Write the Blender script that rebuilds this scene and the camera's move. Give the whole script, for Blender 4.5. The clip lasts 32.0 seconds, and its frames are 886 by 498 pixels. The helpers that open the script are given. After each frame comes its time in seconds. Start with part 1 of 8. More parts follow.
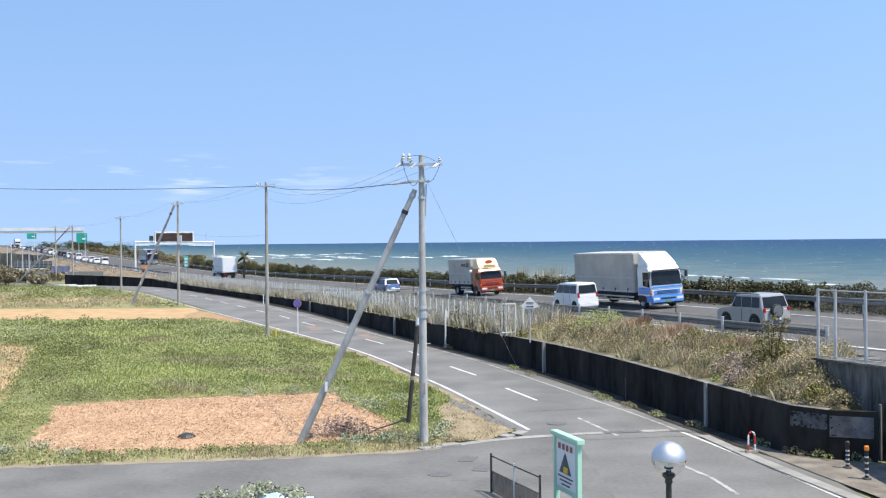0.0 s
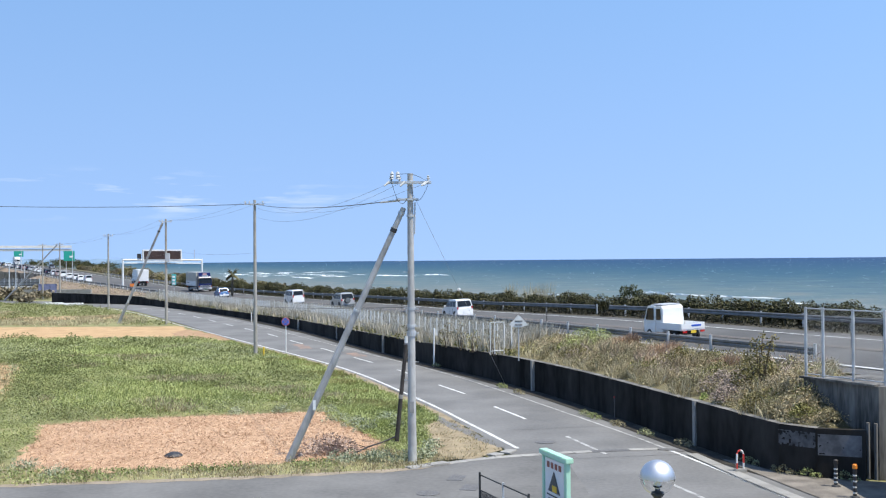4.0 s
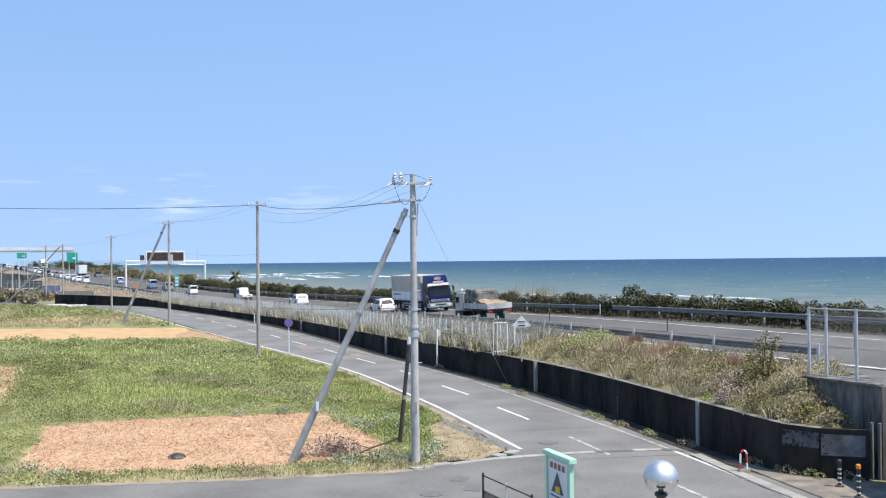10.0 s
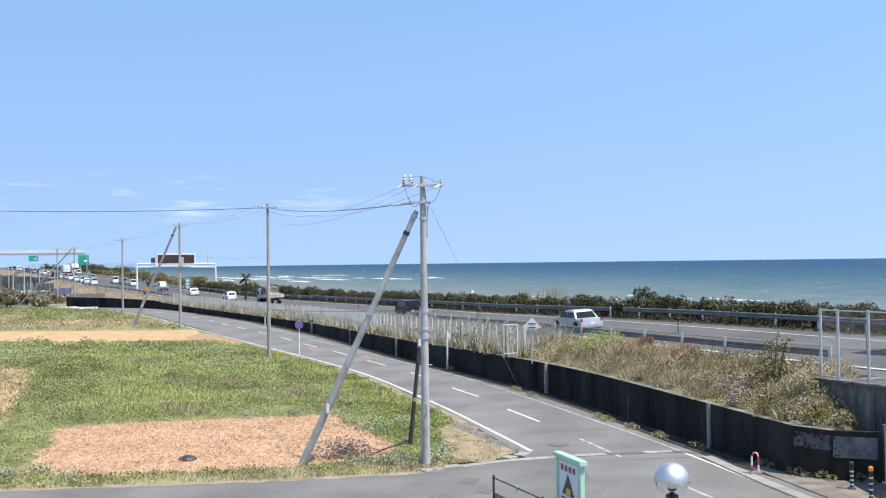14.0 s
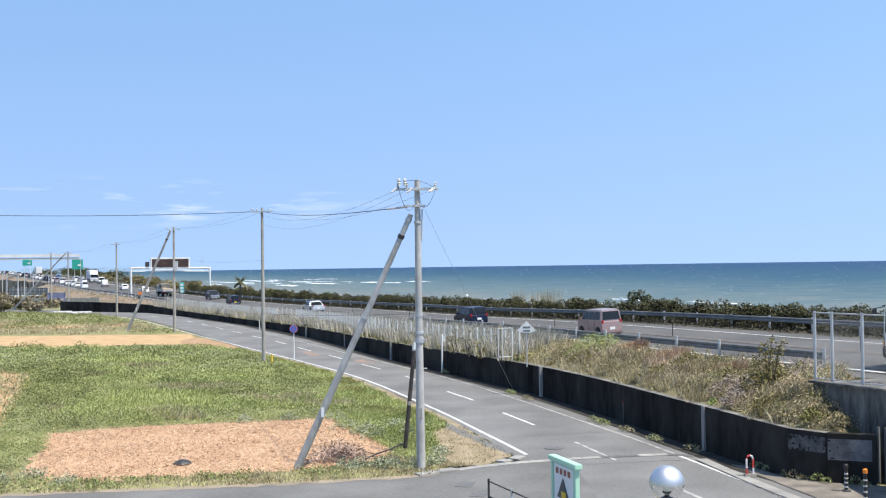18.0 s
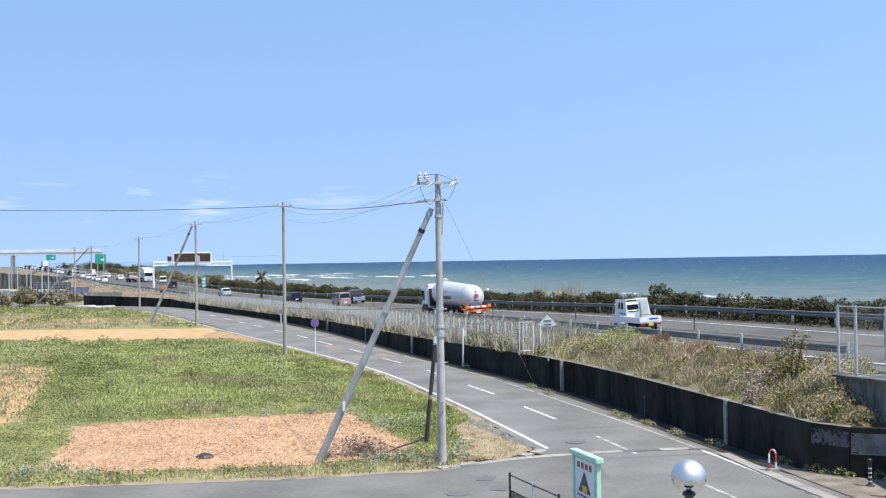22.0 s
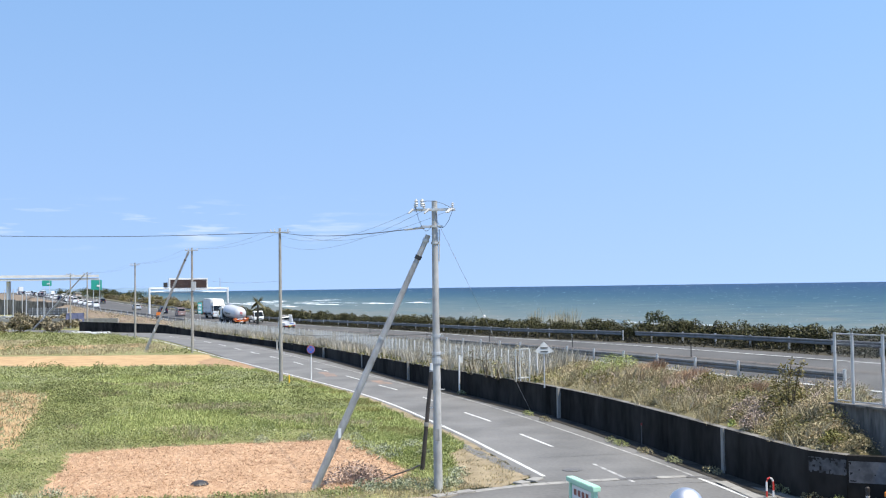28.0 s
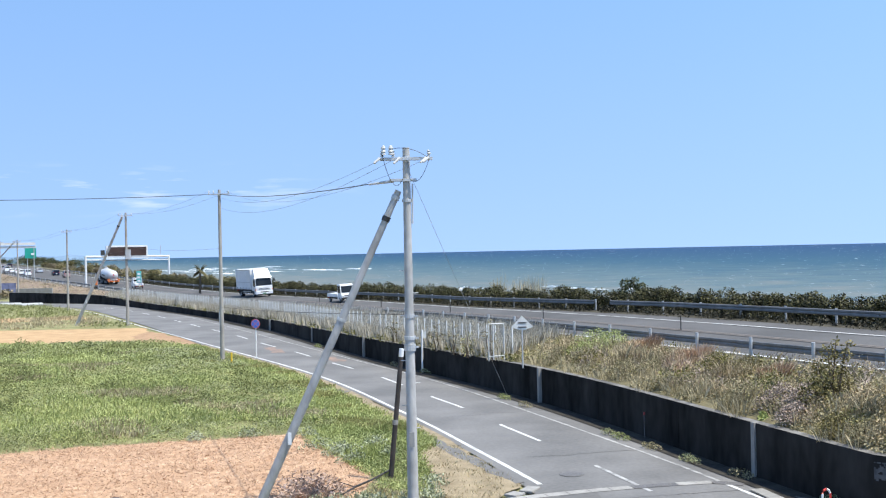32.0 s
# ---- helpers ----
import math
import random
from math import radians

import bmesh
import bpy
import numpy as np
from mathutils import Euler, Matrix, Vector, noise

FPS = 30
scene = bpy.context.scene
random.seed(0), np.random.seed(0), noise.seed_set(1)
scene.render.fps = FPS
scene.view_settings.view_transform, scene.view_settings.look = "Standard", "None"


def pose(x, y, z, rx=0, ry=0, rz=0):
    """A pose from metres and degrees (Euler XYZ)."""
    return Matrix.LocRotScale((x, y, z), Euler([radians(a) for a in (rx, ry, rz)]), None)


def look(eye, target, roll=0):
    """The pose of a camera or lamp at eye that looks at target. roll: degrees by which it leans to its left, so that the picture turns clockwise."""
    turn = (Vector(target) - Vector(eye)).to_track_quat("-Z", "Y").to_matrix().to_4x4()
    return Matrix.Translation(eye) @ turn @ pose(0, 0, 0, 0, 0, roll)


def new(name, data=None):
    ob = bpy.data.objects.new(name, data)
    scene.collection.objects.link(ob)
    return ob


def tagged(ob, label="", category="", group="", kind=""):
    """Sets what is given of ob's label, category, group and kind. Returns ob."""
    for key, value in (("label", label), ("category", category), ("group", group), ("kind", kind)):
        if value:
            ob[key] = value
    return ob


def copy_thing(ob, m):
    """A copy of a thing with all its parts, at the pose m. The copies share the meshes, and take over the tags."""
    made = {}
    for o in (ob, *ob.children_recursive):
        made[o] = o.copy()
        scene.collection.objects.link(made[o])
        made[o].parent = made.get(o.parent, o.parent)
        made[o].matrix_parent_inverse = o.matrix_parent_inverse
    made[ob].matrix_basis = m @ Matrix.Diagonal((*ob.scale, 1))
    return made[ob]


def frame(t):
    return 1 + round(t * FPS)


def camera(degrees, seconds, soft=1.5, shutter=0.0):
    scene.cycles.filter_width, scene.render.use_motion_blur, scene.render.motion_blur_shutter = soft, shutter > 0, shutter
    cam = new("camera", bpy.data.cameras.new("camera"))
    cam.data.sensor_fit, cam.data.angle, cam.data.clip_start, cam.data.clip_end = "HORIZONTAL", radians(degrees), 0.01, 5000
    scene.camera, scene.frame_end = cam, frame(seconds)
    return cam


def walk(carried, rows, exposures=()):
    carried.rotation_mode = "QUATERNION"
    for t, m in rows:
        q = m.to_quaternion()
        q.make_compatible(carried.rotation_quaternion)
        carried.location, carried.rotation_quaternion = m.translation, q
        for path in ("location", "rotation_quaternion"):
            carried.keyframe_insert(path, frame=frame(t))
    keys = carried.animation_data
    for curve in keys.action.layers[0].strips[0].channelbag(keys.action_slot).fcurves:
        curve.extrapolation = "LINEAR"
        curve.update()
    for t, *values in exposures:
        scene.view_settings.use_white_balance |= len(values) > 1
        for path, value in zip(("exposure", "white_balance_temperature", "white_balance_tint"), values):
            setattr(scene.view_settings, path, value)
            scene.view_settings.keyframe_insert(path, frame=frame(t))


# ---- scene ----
cam = camera(45.17, 32.0, soft=1.2)
PATH = [
    (0.0, pose(0.00, 0.00, 7.00, 89.525, 0.499, -0.000)),
    (0.5, pose(0.00, 0.00, 7.00, 89.972, 0.057, -0.118)),
    (1.0, pose(0.00, 0.00, 7.00, 90.077, 0.132, 0.377)),
    (1.5, pose(0.00, 0.00, 7.00, 90.252, 0.714, 0.200)),
    (2.0, pose(0.00, 0.00, 7.00, 89.953, 0.705, -0.164)),
    (2.5, pose(0.00, 0.00, 7.00, 90.183, 0.749, -0.136)),
    (3.0, pose(0.00, 0.00, 7.00, 90.458, 0.802, -0.298)),
    (3.5, pose(0.00, 0.00, 7.00, 90.496, 0.564, -0.512)),
    (5.5, pose(0.00, 0.00, 7.00, 90.659, 0.332, -0.642)),
    (6.0, pose(0.00, 0.00, 7.00, 90.876, 0.269, 0.112)),
    (6.5, pose(0.00, 0.00, 7.00, 90.501, 0.334, -0.163)),
    (7.0, pose(0.00, 0.00, 7.00, 90.417, 0.233, -0.161)),
    (7.5, pose(0.00, 0.00, 7.00, 90.479, 0.135, -0.349)),
    (8.0, pose(0.00, 0.00, 7.00, 90.463, 0.295, 0.375)),
    (8.5, pose(0.00, 0.00, 7.00, 90.309, 0.225, -0.029)),
    (9.0, pose(0.00, 0.00, 7.00, 90.526, 0.458, -0.370)),
    (9.5, pose(0.00, 0.00, 7.00, 90.538, 0.464, -0.471)),
    (10.0, pose(0.00, 0.00, 7.00, 90.539, 0.583, -0.461)),
    (10.5, pose(0.00, 0.00, 7.00, 90.513, 0.680, -0.542)),
    (11.0, pose(0.00, 0.00, 7.00, 90.624, 0.546, -0.514)),
    (11.5, pose(0.00, 0.00, 7.00, 90.278, 0.513, -0.193)),
    (12.0, pose(0.00, 0.00, 7.00, 90.334, 0.444, -0.226)),
    (12.5, pose(0.00, 0.00, 7.00, 90.417, 0.461, 0.066)),
    (13.0, pose(0.00, 0.00, 7.00, 90.182, 0.618, 0.116)),
    (13.5, pose(0.00, 0.00, 7.00, 90.390, 0.713, 0.047)),
    (15.5, pose(0.00, 0.00, 7.00, 91.022, 0.429, 0.243)),
    (16.0, pose(0.00, 0.00, 7.00, 90.688, 1.045, -0.857)),
    (16.5, pose(0.00, 0.00, 7.00, 90.981, 0.815, -0.686)),
    (17.0, pose(0.00, 0.00, 7.00, 90.979, 1.131, -0.492)),
    (17.5, pose(0.00, 0.00, 7.00, 90.939, 0.804, -0.279)),
    (18.0, pose(0.00, 0.00, 7.00, 90.842, 0.796, -0.206)),
    (18.5, pose(0.00, 0.00, 7.00, 90.855, 0.689, -0.097)),
    (19.0, pose(0.00, 0.00, 7.00, 90.826, 0.981, 0.017)),
    (19.5, pose(0.00, 0.00, 7.00, 90.925, 0.874, 0.091)),
    (20.0, pose(0.00, 0.00, 7.00, 90.776, 0.941, -0.168)),
    (20.5, pose(0.00, 0.00, 7.00, 90.627, 0.735, 0.003)),
    (21.0, pose(0.00, 0.00, 7.00, 90.270, 0.667, 0.360)),
    (21.5, pose(0.00, 0.00, 7.00, 90.564, 0.730, 0.323)),
    (22.0, pose(0.00, 0.00, 7.00, 90.534, 0.893, 0.908)),
    (22.5, pose(0.00, 0.00, 7.00, 90.641, 1.231, 1.059)),
    (23.0, pose(0.00, 0.00, 7.00, 90.726, 1.067, 0.879)),
    (23.5, pose(0.00, 0.00, 7.00, 90.574, 1.057, 0.295)),
    (24.0, pose(0.00, 0.00, 7.00, 90.338, 1.061, 0.288)),
    (24.5, pose(0.00, 0.00, 7.00, 90.185, 0.776, 0.178)),
    (25.0, pose(0.00, 0.00, 7.00, 89.768, 0.971, 0.872)),
    (25.5, pose(0.00, 0.00, 7.00, 90.233, 1.223, 1.021)),
    (27.5, pose(0.00, 0.00, 7.00, 90.889, 0.987, 1.221)),
    (28.0, pose(0.00, 0.00, 7.00, 91.963, 0.788, 0.721)),
    (28.5, pose(-0.61, 5.25, 7.04, 91.697, 1.594, 1.300)),
    (29.0, pose(-0.84, 7.30, 7.09, 91.081, 1.573, 1.422)),
    (29.5, pose(-0.84, 7.30, 7.09, 89.767, 1.583, 0.350)),
    (30.0, pose(-0.84, 7.30, 7.09, 90.033, 1.187, -0.322)),
    (30.5, pose(-0.84, 7.30, 7.09, 90.560, 1.001, -0.631)),
    (31.0, pose(-0.84, 7.30, 7.09, 90.164, 1.065, -0.846)),
    (31.5, pose(-0.84, 7.30, 7.09, 89.894, 1.313, -1.147)),
    (32.0, pose(-0.84, 7.30, 7.09, 90.047, 1.189, -2.114)),
]

walk(cam, PATH, [(0, 0.66, 6430, 10), (1, 0.66, 6430, 10), (2, 0.54, 6150, 10), (3.5, 0.54, 6150, 10), (5.5, 0.66, 6430, 10), (28.0, 0.66, 6430, 10), (29.2, 0.83, 6500, 10), (31, 0.81, 6450, 10), (32, 0.68, 6150, 10)])

# ---- light ----
SUN_ELEV, SUN_AZ = 64.0, 118.0
world = bpy.data.worlds.new("world")
scene.world = world
world.use_nodes = True
wn = world.node_tree
sky = wn.nodes.new("ShaderNodeTexSky")
sky.sky_type, sky.sun_disc = 'NISHITA', False
sky.sun_elevation, sky.sun_rotation = radians(SUN_ELEV), radians(SUN_AZ)
sky.air_density, sky.dust_density, sky.ozone_density = 1.0, 0.2, 2.0
bg = wn.nodes["Background"]
bg.inputs["Strength"].default_value = 0.178
# clear air: the view direction is lifted so that the haze at the horizon stays pale blue
wtc = wn.nodes.new("ShaderNodeTexCoord")
wsep, wcom = wn.nodes.new("ShaderNodeSeparateXYZ"), wn.nodes.new("ShaderNodeCombineXYZ")
wn.links.new(wtc.outputs["Generated"], wsep.inputs[0])
wz = wn.nodes.new("ShaderNodeMath")
wz.operation = 'MULTIPLY_ADD'
wz.inputs[1].default_value, wz.inputs[2].default_value = 0.62, 0.34
wn.links.new(wsep.outputs[2], wz.inputs[0])
wn.links.new(wsep.outputs[0], wcom.inputs[0])
wn.links.new(wsep.outputs[1], wcom.inputs[1])
wn.links.new(wz.outputs[0], wcom.inputs[2])
wnm = wn.nodes.new("ShaderNodeVectorMath")
wnm.operation = 'NORMALIZE'
wn.links.new(wcom.outputs[0], wnm.inputs[0])
wn.links.new(wnm.outputs[0], sky.inputs["Vector"])
wt = wn.nodes.new("ShaderNodeMix")
wt.data_type, wt.blend_type = 'RGBA', 'MULTIPLY'
wt.inputs["Factor"].default_value = 1.0
wg = wn.nodes.new("ShaderNodeValToRGB")
wg.color_ramp.elements[0].position, wg.color_ramp.elements[0].color = 0.0, (1.05, 0.945, 0.885, 1)
wg.color_ramp.elements[1].position, wg.color_ramp.elements[1].color = 0.27, (0.905, 0.96, 0.935, 1)
wn.links.new(wsep.outputs[2], wg.inputs[0])
wn.links.new(wg.outputs[0], wt.inputs[7])
wn.links.new(sky.outputs[0], wt.inputs[6])
# a few small clouds low over the land
wmp = wn.nodes.new("ShaderNodeMapping")
wmp.inputs["Scale"].default_value = (9.0, 9.0, 75.0)
wn.links.new(wtc.outputs["Generated"], wmp.inputs[0])
wno = wn.nodes.new("ShaderNodeTexNoise")
wno.inputs["Scale"].default_value, wno.inputs["Detail"].default_value = 1.6, 6.0
wn.links.new(wmp.outputs[0], wno.inputs["Vector"])


def wramp(src, stops):
    r = wn.nodes.new("ShaderNodeValToRGB")
    while len(r.color_ramp.elements) < len(stops):
        r.color_ramp.elements.new(0.5)
    for e, (pos, v) in zip(r.color_ramp.elements, stops):
        e.position, e.color = pos, (v, v, v, 1)
    wn.links.new(src, r.inputs[0])
    return r.outputs[0]


def wmul(a, b):
    k = wn.nodes.new("ShaderNodeMath")
    k.operation = 'MULTIPLY'
    wn.links.new(a, k.inputs[0])
    if isinstance(b, float):
        k.inputs[1].default_value = b
    else:
        wn.links.new(b, k.inputs[1])
    return k.outputs[0]


wxa = wn.nodes.new("ShaderNodeMath")
wxa.operation = 'ADD'
wxa.inputs[1].default_value = 0.5
wn.links.new(wsep.outputs[0], wxa.inputs[0])
cloud = wmul(wmul(wramp(wno.outputs["Fac"], [(0.54, 0.0), (0.70, 1.0)]), wramp(wsep.outputs[2], [(0.035, 0.0), (0.052, 1.0), (0.064, 1.0), (0.085, 0.0)])), wramp(wxa.outputs[0], [(0.30, 1.0), (0.47, 0.0)]))
wc = wn.nodes.new("ShaderNodeMix")
wc.data_type = 'RGBA'
wn.links.new(wmul(cloud, 0.45), wc.inputs["Factor"])
wn.links.new(wt.outputs[2], wc.inputs[6])
wc.inputs[7].default_value = (4.2, 4.3, 4.6, 1)
wn.links.new(wc.outputs[2], bg.inputs["Color"])
sun = new("sun", bpy.data.lights.new("sun", 'SUN'))
sun.data.energy, sun.data.angle, sun.data.color = 4.4, radians(0.5), (1.0, 0.92, 0.77)
sx, sy = math.sin(radians(SUN_AZ)), math.cos(radians(SUN_AZ))
ce, se = math.cos(radians(SUN_ELEV)), math.sin(radians(SUN_ELEV))
sun.matrix_world = look((0, 0, 60), (-sx * ce * 10, -sy * ce * 10, 60 - se * 10))
scene.view_settings.exposure = 0.7


# ---- materials ----
def mat(name, c1, c2=None, rough=0.7, scale=3.0, bump=0.15, metal=0.0, fine=40.0, spec=0.4, island=0.0, obj=0.0, stretch=(1, 1, 1), bdist=0.02, coords="Object"):
    m = bpy.data.materials.new(name)
    m.use_nodes = True
    nt = m.node_tree
    n, l = nt.nodes, nt.links
    p = n["Principled BSDF"]
    p.inputs["Roughness"].default_value = rough
    p.inputs["Metallic"].default_value = metal
    p.inputs["Specular IOR Level"].default_value = spec
    c2 = c2 or tuple(min(1, v * 1.25) for v in c1)
    tc = n.new("ShaderNodeTexCoord")
    mp = n.new("ShaderNodeMapping")
    mp.inputs["Scale"].default_value = stretch
    l.new(tc.outputs[coords], mp.inputs[0])
    a, b = n.new("ShaderNodeTexNoise"), n.new("ShaderNodeTexNoise")
    for q, s, d in ((a, scale, 6.0), (b, fine, 3.0)):
        q.inputs["Scale"].default_value, q.inputs["Detail"].default_value = s, d
        l.new(mp.outputs[0], q.inputs["Vector"])
    add = n.new("ShaderNodeMath")
    add.operation = 'MULTIPLY_ADD'
    add.inputs[1].default_value, add.inputs[2].default_value = 0.45, -0.22
    l.new(b.outputs["Fac"], add.inputs[0])
    sm = n.new("ShaderNodeMath")
    sm.operation = 'ADD'
    l.new(a.outputs["Fac"], sm.inputs[0])
    l.new(add.outputs[0], sm.inputs[1])
    fac = sm.outputs[0]
    for w, node, out in ((island, "ShaderNodeNewGeometry", "Random Per Island"), (obj, "ShaderNodeObjectInfo", "Random")):
        if w:
            g = n.new(node)
            k = n.new("ShaderNodeMath")
            k.operation = 'MULTIPLY_ADD'
            k.inputs[1].default_value = w
            l.new(g.outputs[out], k.inputs[0])
            k2 = n.new("ShaderNodeMath")
            k2.operation = 'ADD'
            k2.inputs[1].default_value = -w / 2
            l.new(fac, k.inputs[2])
            l.new(k.outputs[0], k2.inputs[0])
            fac = k2.outputs[0]
    r = n.new("ShaderNodeValToRGB")
    r.color_ramp.elements[0].position, r.color_ramp.elements[1].position = 0.3, 0.7
    r.color_ramp.elements[0].color, r.color_ramp.elements[1].color = (*c1, 1), (*c2, 1)
    l.new(fac, r.inputs[0])
    l.new(r.outputs[0], p.inputs["Base Color"])
    if bump:
        bp = n.new("ShaderNodeBump")
        bp.inputs["Strength"].default_value, bp.inputs["Distance"].default_value = bump, bdist
        l.new(sm.outputs[0], bp.inputs["Height"])
        l.new(bp.outputs[0], p.inputs["Normal"])
    return m


def paint(name, c, rough=0.3, metal=0.0, spec=0.5):
    m = mat(name, tuple(v * 0.94 for v in c), c, rough, 1.2, 0.0, metal, 12.0, spec)
    m.node_tree.nodes["Principled BSDF"].inputs["Coat Weight"].default_value = 0.12
    return m


ASPHALT = mat("asphalt", (0.120, 0.118, 0.115), (0.190, 0.186, 0.181), 0.9, 0.32, 0.3, fine=7, bdist=0.006)
ASPHALT_HWY = mat("asphalt_highway", (0.072, 0.070, 0.068), (0.112, 0.109, 0.105), 0.9, 0.2, 0.3, fine=6, bdist=0.006)
ASPHALT_OLD = mat("asphalt_side", (0.108, 0.105, 0.101), (0.172, 0.167, 0.160), 0.92, 0.4, 0.3, fine=6, bdist=0.006)
LINE_W = mat("line_white", (0.42, 0.42, 0.41), (0.70, 0.70, 0.68), 0.7, 1.5, 0.1, fine=25)
LINE_WORN = mat("line_worn", (0.16, 0.158, 0.155), (0.46, 0.455, 0.44), 0.8, 2.2, 0.1, fine=9)
LINE_O = mat("line_orange", (0.13, 0.115, 0.103), (0.19, 0.158, 0.132), 0.8, 3, 0.05)
PATCH_O = mat("orange_patch", (0.165, 0.145, 0.13), (0.30, 0.205, 0.16), 0.9, 1.6, 0.2, fine=12)
CONC = mat("concrete", (0.22, 0.213, 0.20), (0.32, 0.312, 0.295), 0.85, 1.2, 0.2, fine=25)
# weathered wall face, near-black because its shade is put into the colour
CONC_DARK = mat("concrete_weathered_shaded", (0.006, 0.0058, 0.0056), (0.042, 0.039, 0.036), 0.92, 0.45, 0.3, fine=3, stretch=(1, 1, 0.4), spec=0.12)
# same wall's top, paler to carry the sunlight that falls on it
CONC_TOP = mat("concrete_sunlit_top", (0.10, 0.096, 0.09), (0.22, 0.21, 0.195), 0.9, 2.0, 0.2, fine=12)
CONC_MID = mat("concrete_stained", (0.03, 0.029, 0.028), (0.24, 0.23, 0.215), 0.9, 1.3, 0.2, fine=10, stretch=(1, 1, 0.15), spec=0.2)
CONC_POLE = mat("concrete_pole", (0.30, 0.295, 0.285), (0.47, 0.463, 0.45), 0.85, 2.6, 0.3, fine=9, stretch=(1, 1, 0.45))
CONC_POLE_D = mat("concrete_pole_weathered", (0.25, 0.235, 0.21), (0.39, 0.367, 0.33), 0.85, 2.0, 0.2, fine=9, stretch=(1, 1, 0.35))
STEEL = mat("galvanised_steel", (0.42, 0.43, 0.44), (0.56, 0.57, 0.58), 0.5, 2.5, 0.08, 0.35, fine=20)
RAIL_STEEL = mat("rail_steel", (0.13, 0.13, 0.13), (0.23, 0.23, 0.228), 0.55, 1.5, 0.08, 0.2, fine=20, stretch=(1, 1, 1))
DARK = mat("dark_metal", (0.02, 0.02, 0.022), (0.05, 0.05, 0.052), 0.5, 2, 0.05, fine=30)
BROWN_PIPE = mat("dark_brown_pipe", (0.025, 0.022, 0.02), (0.06, 0.05, 0.045), 0.6, 2, 0.1, fine=30)
WHITE_P = paint("white_paint", (0.78, 0.78, 0.77), 0.35)
RED_P = paint("red_paint", (0.55, 0.04, 0.03), 0.35)
BLUE_P = paint("blue_paint", (0.03, 0.10, 0.5), 0.35)
YELLOW_P = paint("yellow_paint", (0.75, 0.50, 0.03), 0.4)
GREEN_SIGN = paint("green_sign", (0.02, 0.33, 0.25), 0.4)
MINT = paint("mint_green_paint", (0.42, 0.68, 0.52), 0.45)
SOIL = mat("dry_straw_soil", (0.34, 0.205, 0.12), (0.52, 0.345, 0.215), 0.95, 2.2, 0.9, fine=18, bdist=0.06)
SOIL2 = mat("tilled_soil", (0.349, 0.223, 0.109), (0.485, 0.329, 0.176), 0.95, 0.6, 0.6, fine=10, bdist=0.05)
EARTH = mat("earth", (0.17, 0.125, 0.085), (0.31, 0.24, 0.175), 0.95, 1.5, 0.6, fine=18, bdist=0.05)
GRASSG = mat("grass_ground", (0.15, 0.155, 0.06), (0.29, 0.27, 0.125), 0.95, 0.5, 0.8, fine=9, bdist=0.06)
# soil and litter with the shade below the hedge mixed into the colour
LITTER = mat("shaded_leaf_litter", (0.022, 0.02, 0.014), (0.085, 0.075, 0.05), 0.95, 1.2, 0.7, fine=10, bdist=0.05)
VERGE_M = mat("dry_grass_ground", (0.08, 0.07, 0.035), (0.22, 0.19, 0.10), 0.95, 0.8, 0.8, fine=9, bdist=0.06)
INSUL = mat("porcelain", (0.46, 0.46, 0.45), (0.58, 0.58, 0.56), 0.25, 3, 0.0)
CABLE = mat("cable_black", (0.03, 0.03, 0.03), (0.05, 0.05, 0.05), 0.6, 3, 0.0)
GLASS_D = mat("dark_car_glass", (0.008, 0.010, 0.012), (0.018, 0.021, 0.024), 0.08, 1, 0.0, spec=0.28)
TYRE = mat("tyre_rubber", (0.018, 0.018, 0.018), (0.035, 0.034, 0.033), 0.85, 6, 0.1)
RIM = mat("rim_metal", (0.38, 0.38, 0.39), (0.52, 0.52, 0.53), 0.4, 3, 0.0, 0.6)
UNDER = mat("chassis_black", (0.02, 0.02, 0.02), (0.05, 0.048, 0.045), 0.7, 2, 0.1)
LAMP_R = paint("tail_lamp_red", (0.45, 0.02, 0.02), 0.2)
LAMP_C = paint("head_lamp_clear", (0.7, 0.72, 0.74), 0.12)
LAMP_O = paint("indicator_orange", (0.8, 0.25, 0.03), 0.2)
PLATE_Y = paint("plate_yellow", (0.75, 0.52, 0.04), 0.4)
PLATE_G = paint("plate_green", (0.12, 0.24, 0.15), 0.5)
BAR_D = paint("marking_dark", (0.06, 0.07, 0.08), 0.5)


CARGO_W0 = mat("pale_plaster", (0.55, 0.55, 0.54), (0.66, 0.66, 0.64), 0.8, 0.6, 0.1, fine=8)


# ---- mesh helpers ----
def part(name, bm, material, parent=None, label="", smooth=False):
    me = bpy.data.meshes.new(name)
    bmesh.ops.recalc_face_normals(bm, faces=bm.faces)
    bm.to_mesh(me)
    bm.free()
    if smooth:
        me.polygons.foreach_set("use_smooth", [True] * len(me.polygons))
    for m in (material if isinstance(material, (list, tuple)) else [material]):
        me.materials.append(m)
    ob = new(name, me)
    if parent:
        ob.parent = parent
    if label:
        ob["label"] = label
    return ob


def thing(name, m=None, **tags):
    ob = new(name)
    ob.empty_display_size = 0.2
    if m is not None:
        ob.matrix_basis = m
    return tagged(ob, **tags)


def box(c, s, bm=None, rz=0.0, bevel=0.0, rx=0.0):
    b = bmesh.new()
    bmesh.ops.create_cube(b, size=1.0)
    bmesh.ops.scale(b, vec=s, verts=b.verts)
    if bevel:
        bmesh.ops.bevel(b, geom=b.edges[:], offset=bevel, segments=2, affect='EDGES')
    bmesh.ops.transform(b, matrix=pose(*c, rx, 0, rz), verts=b.verts)
    return merge(bm, b)


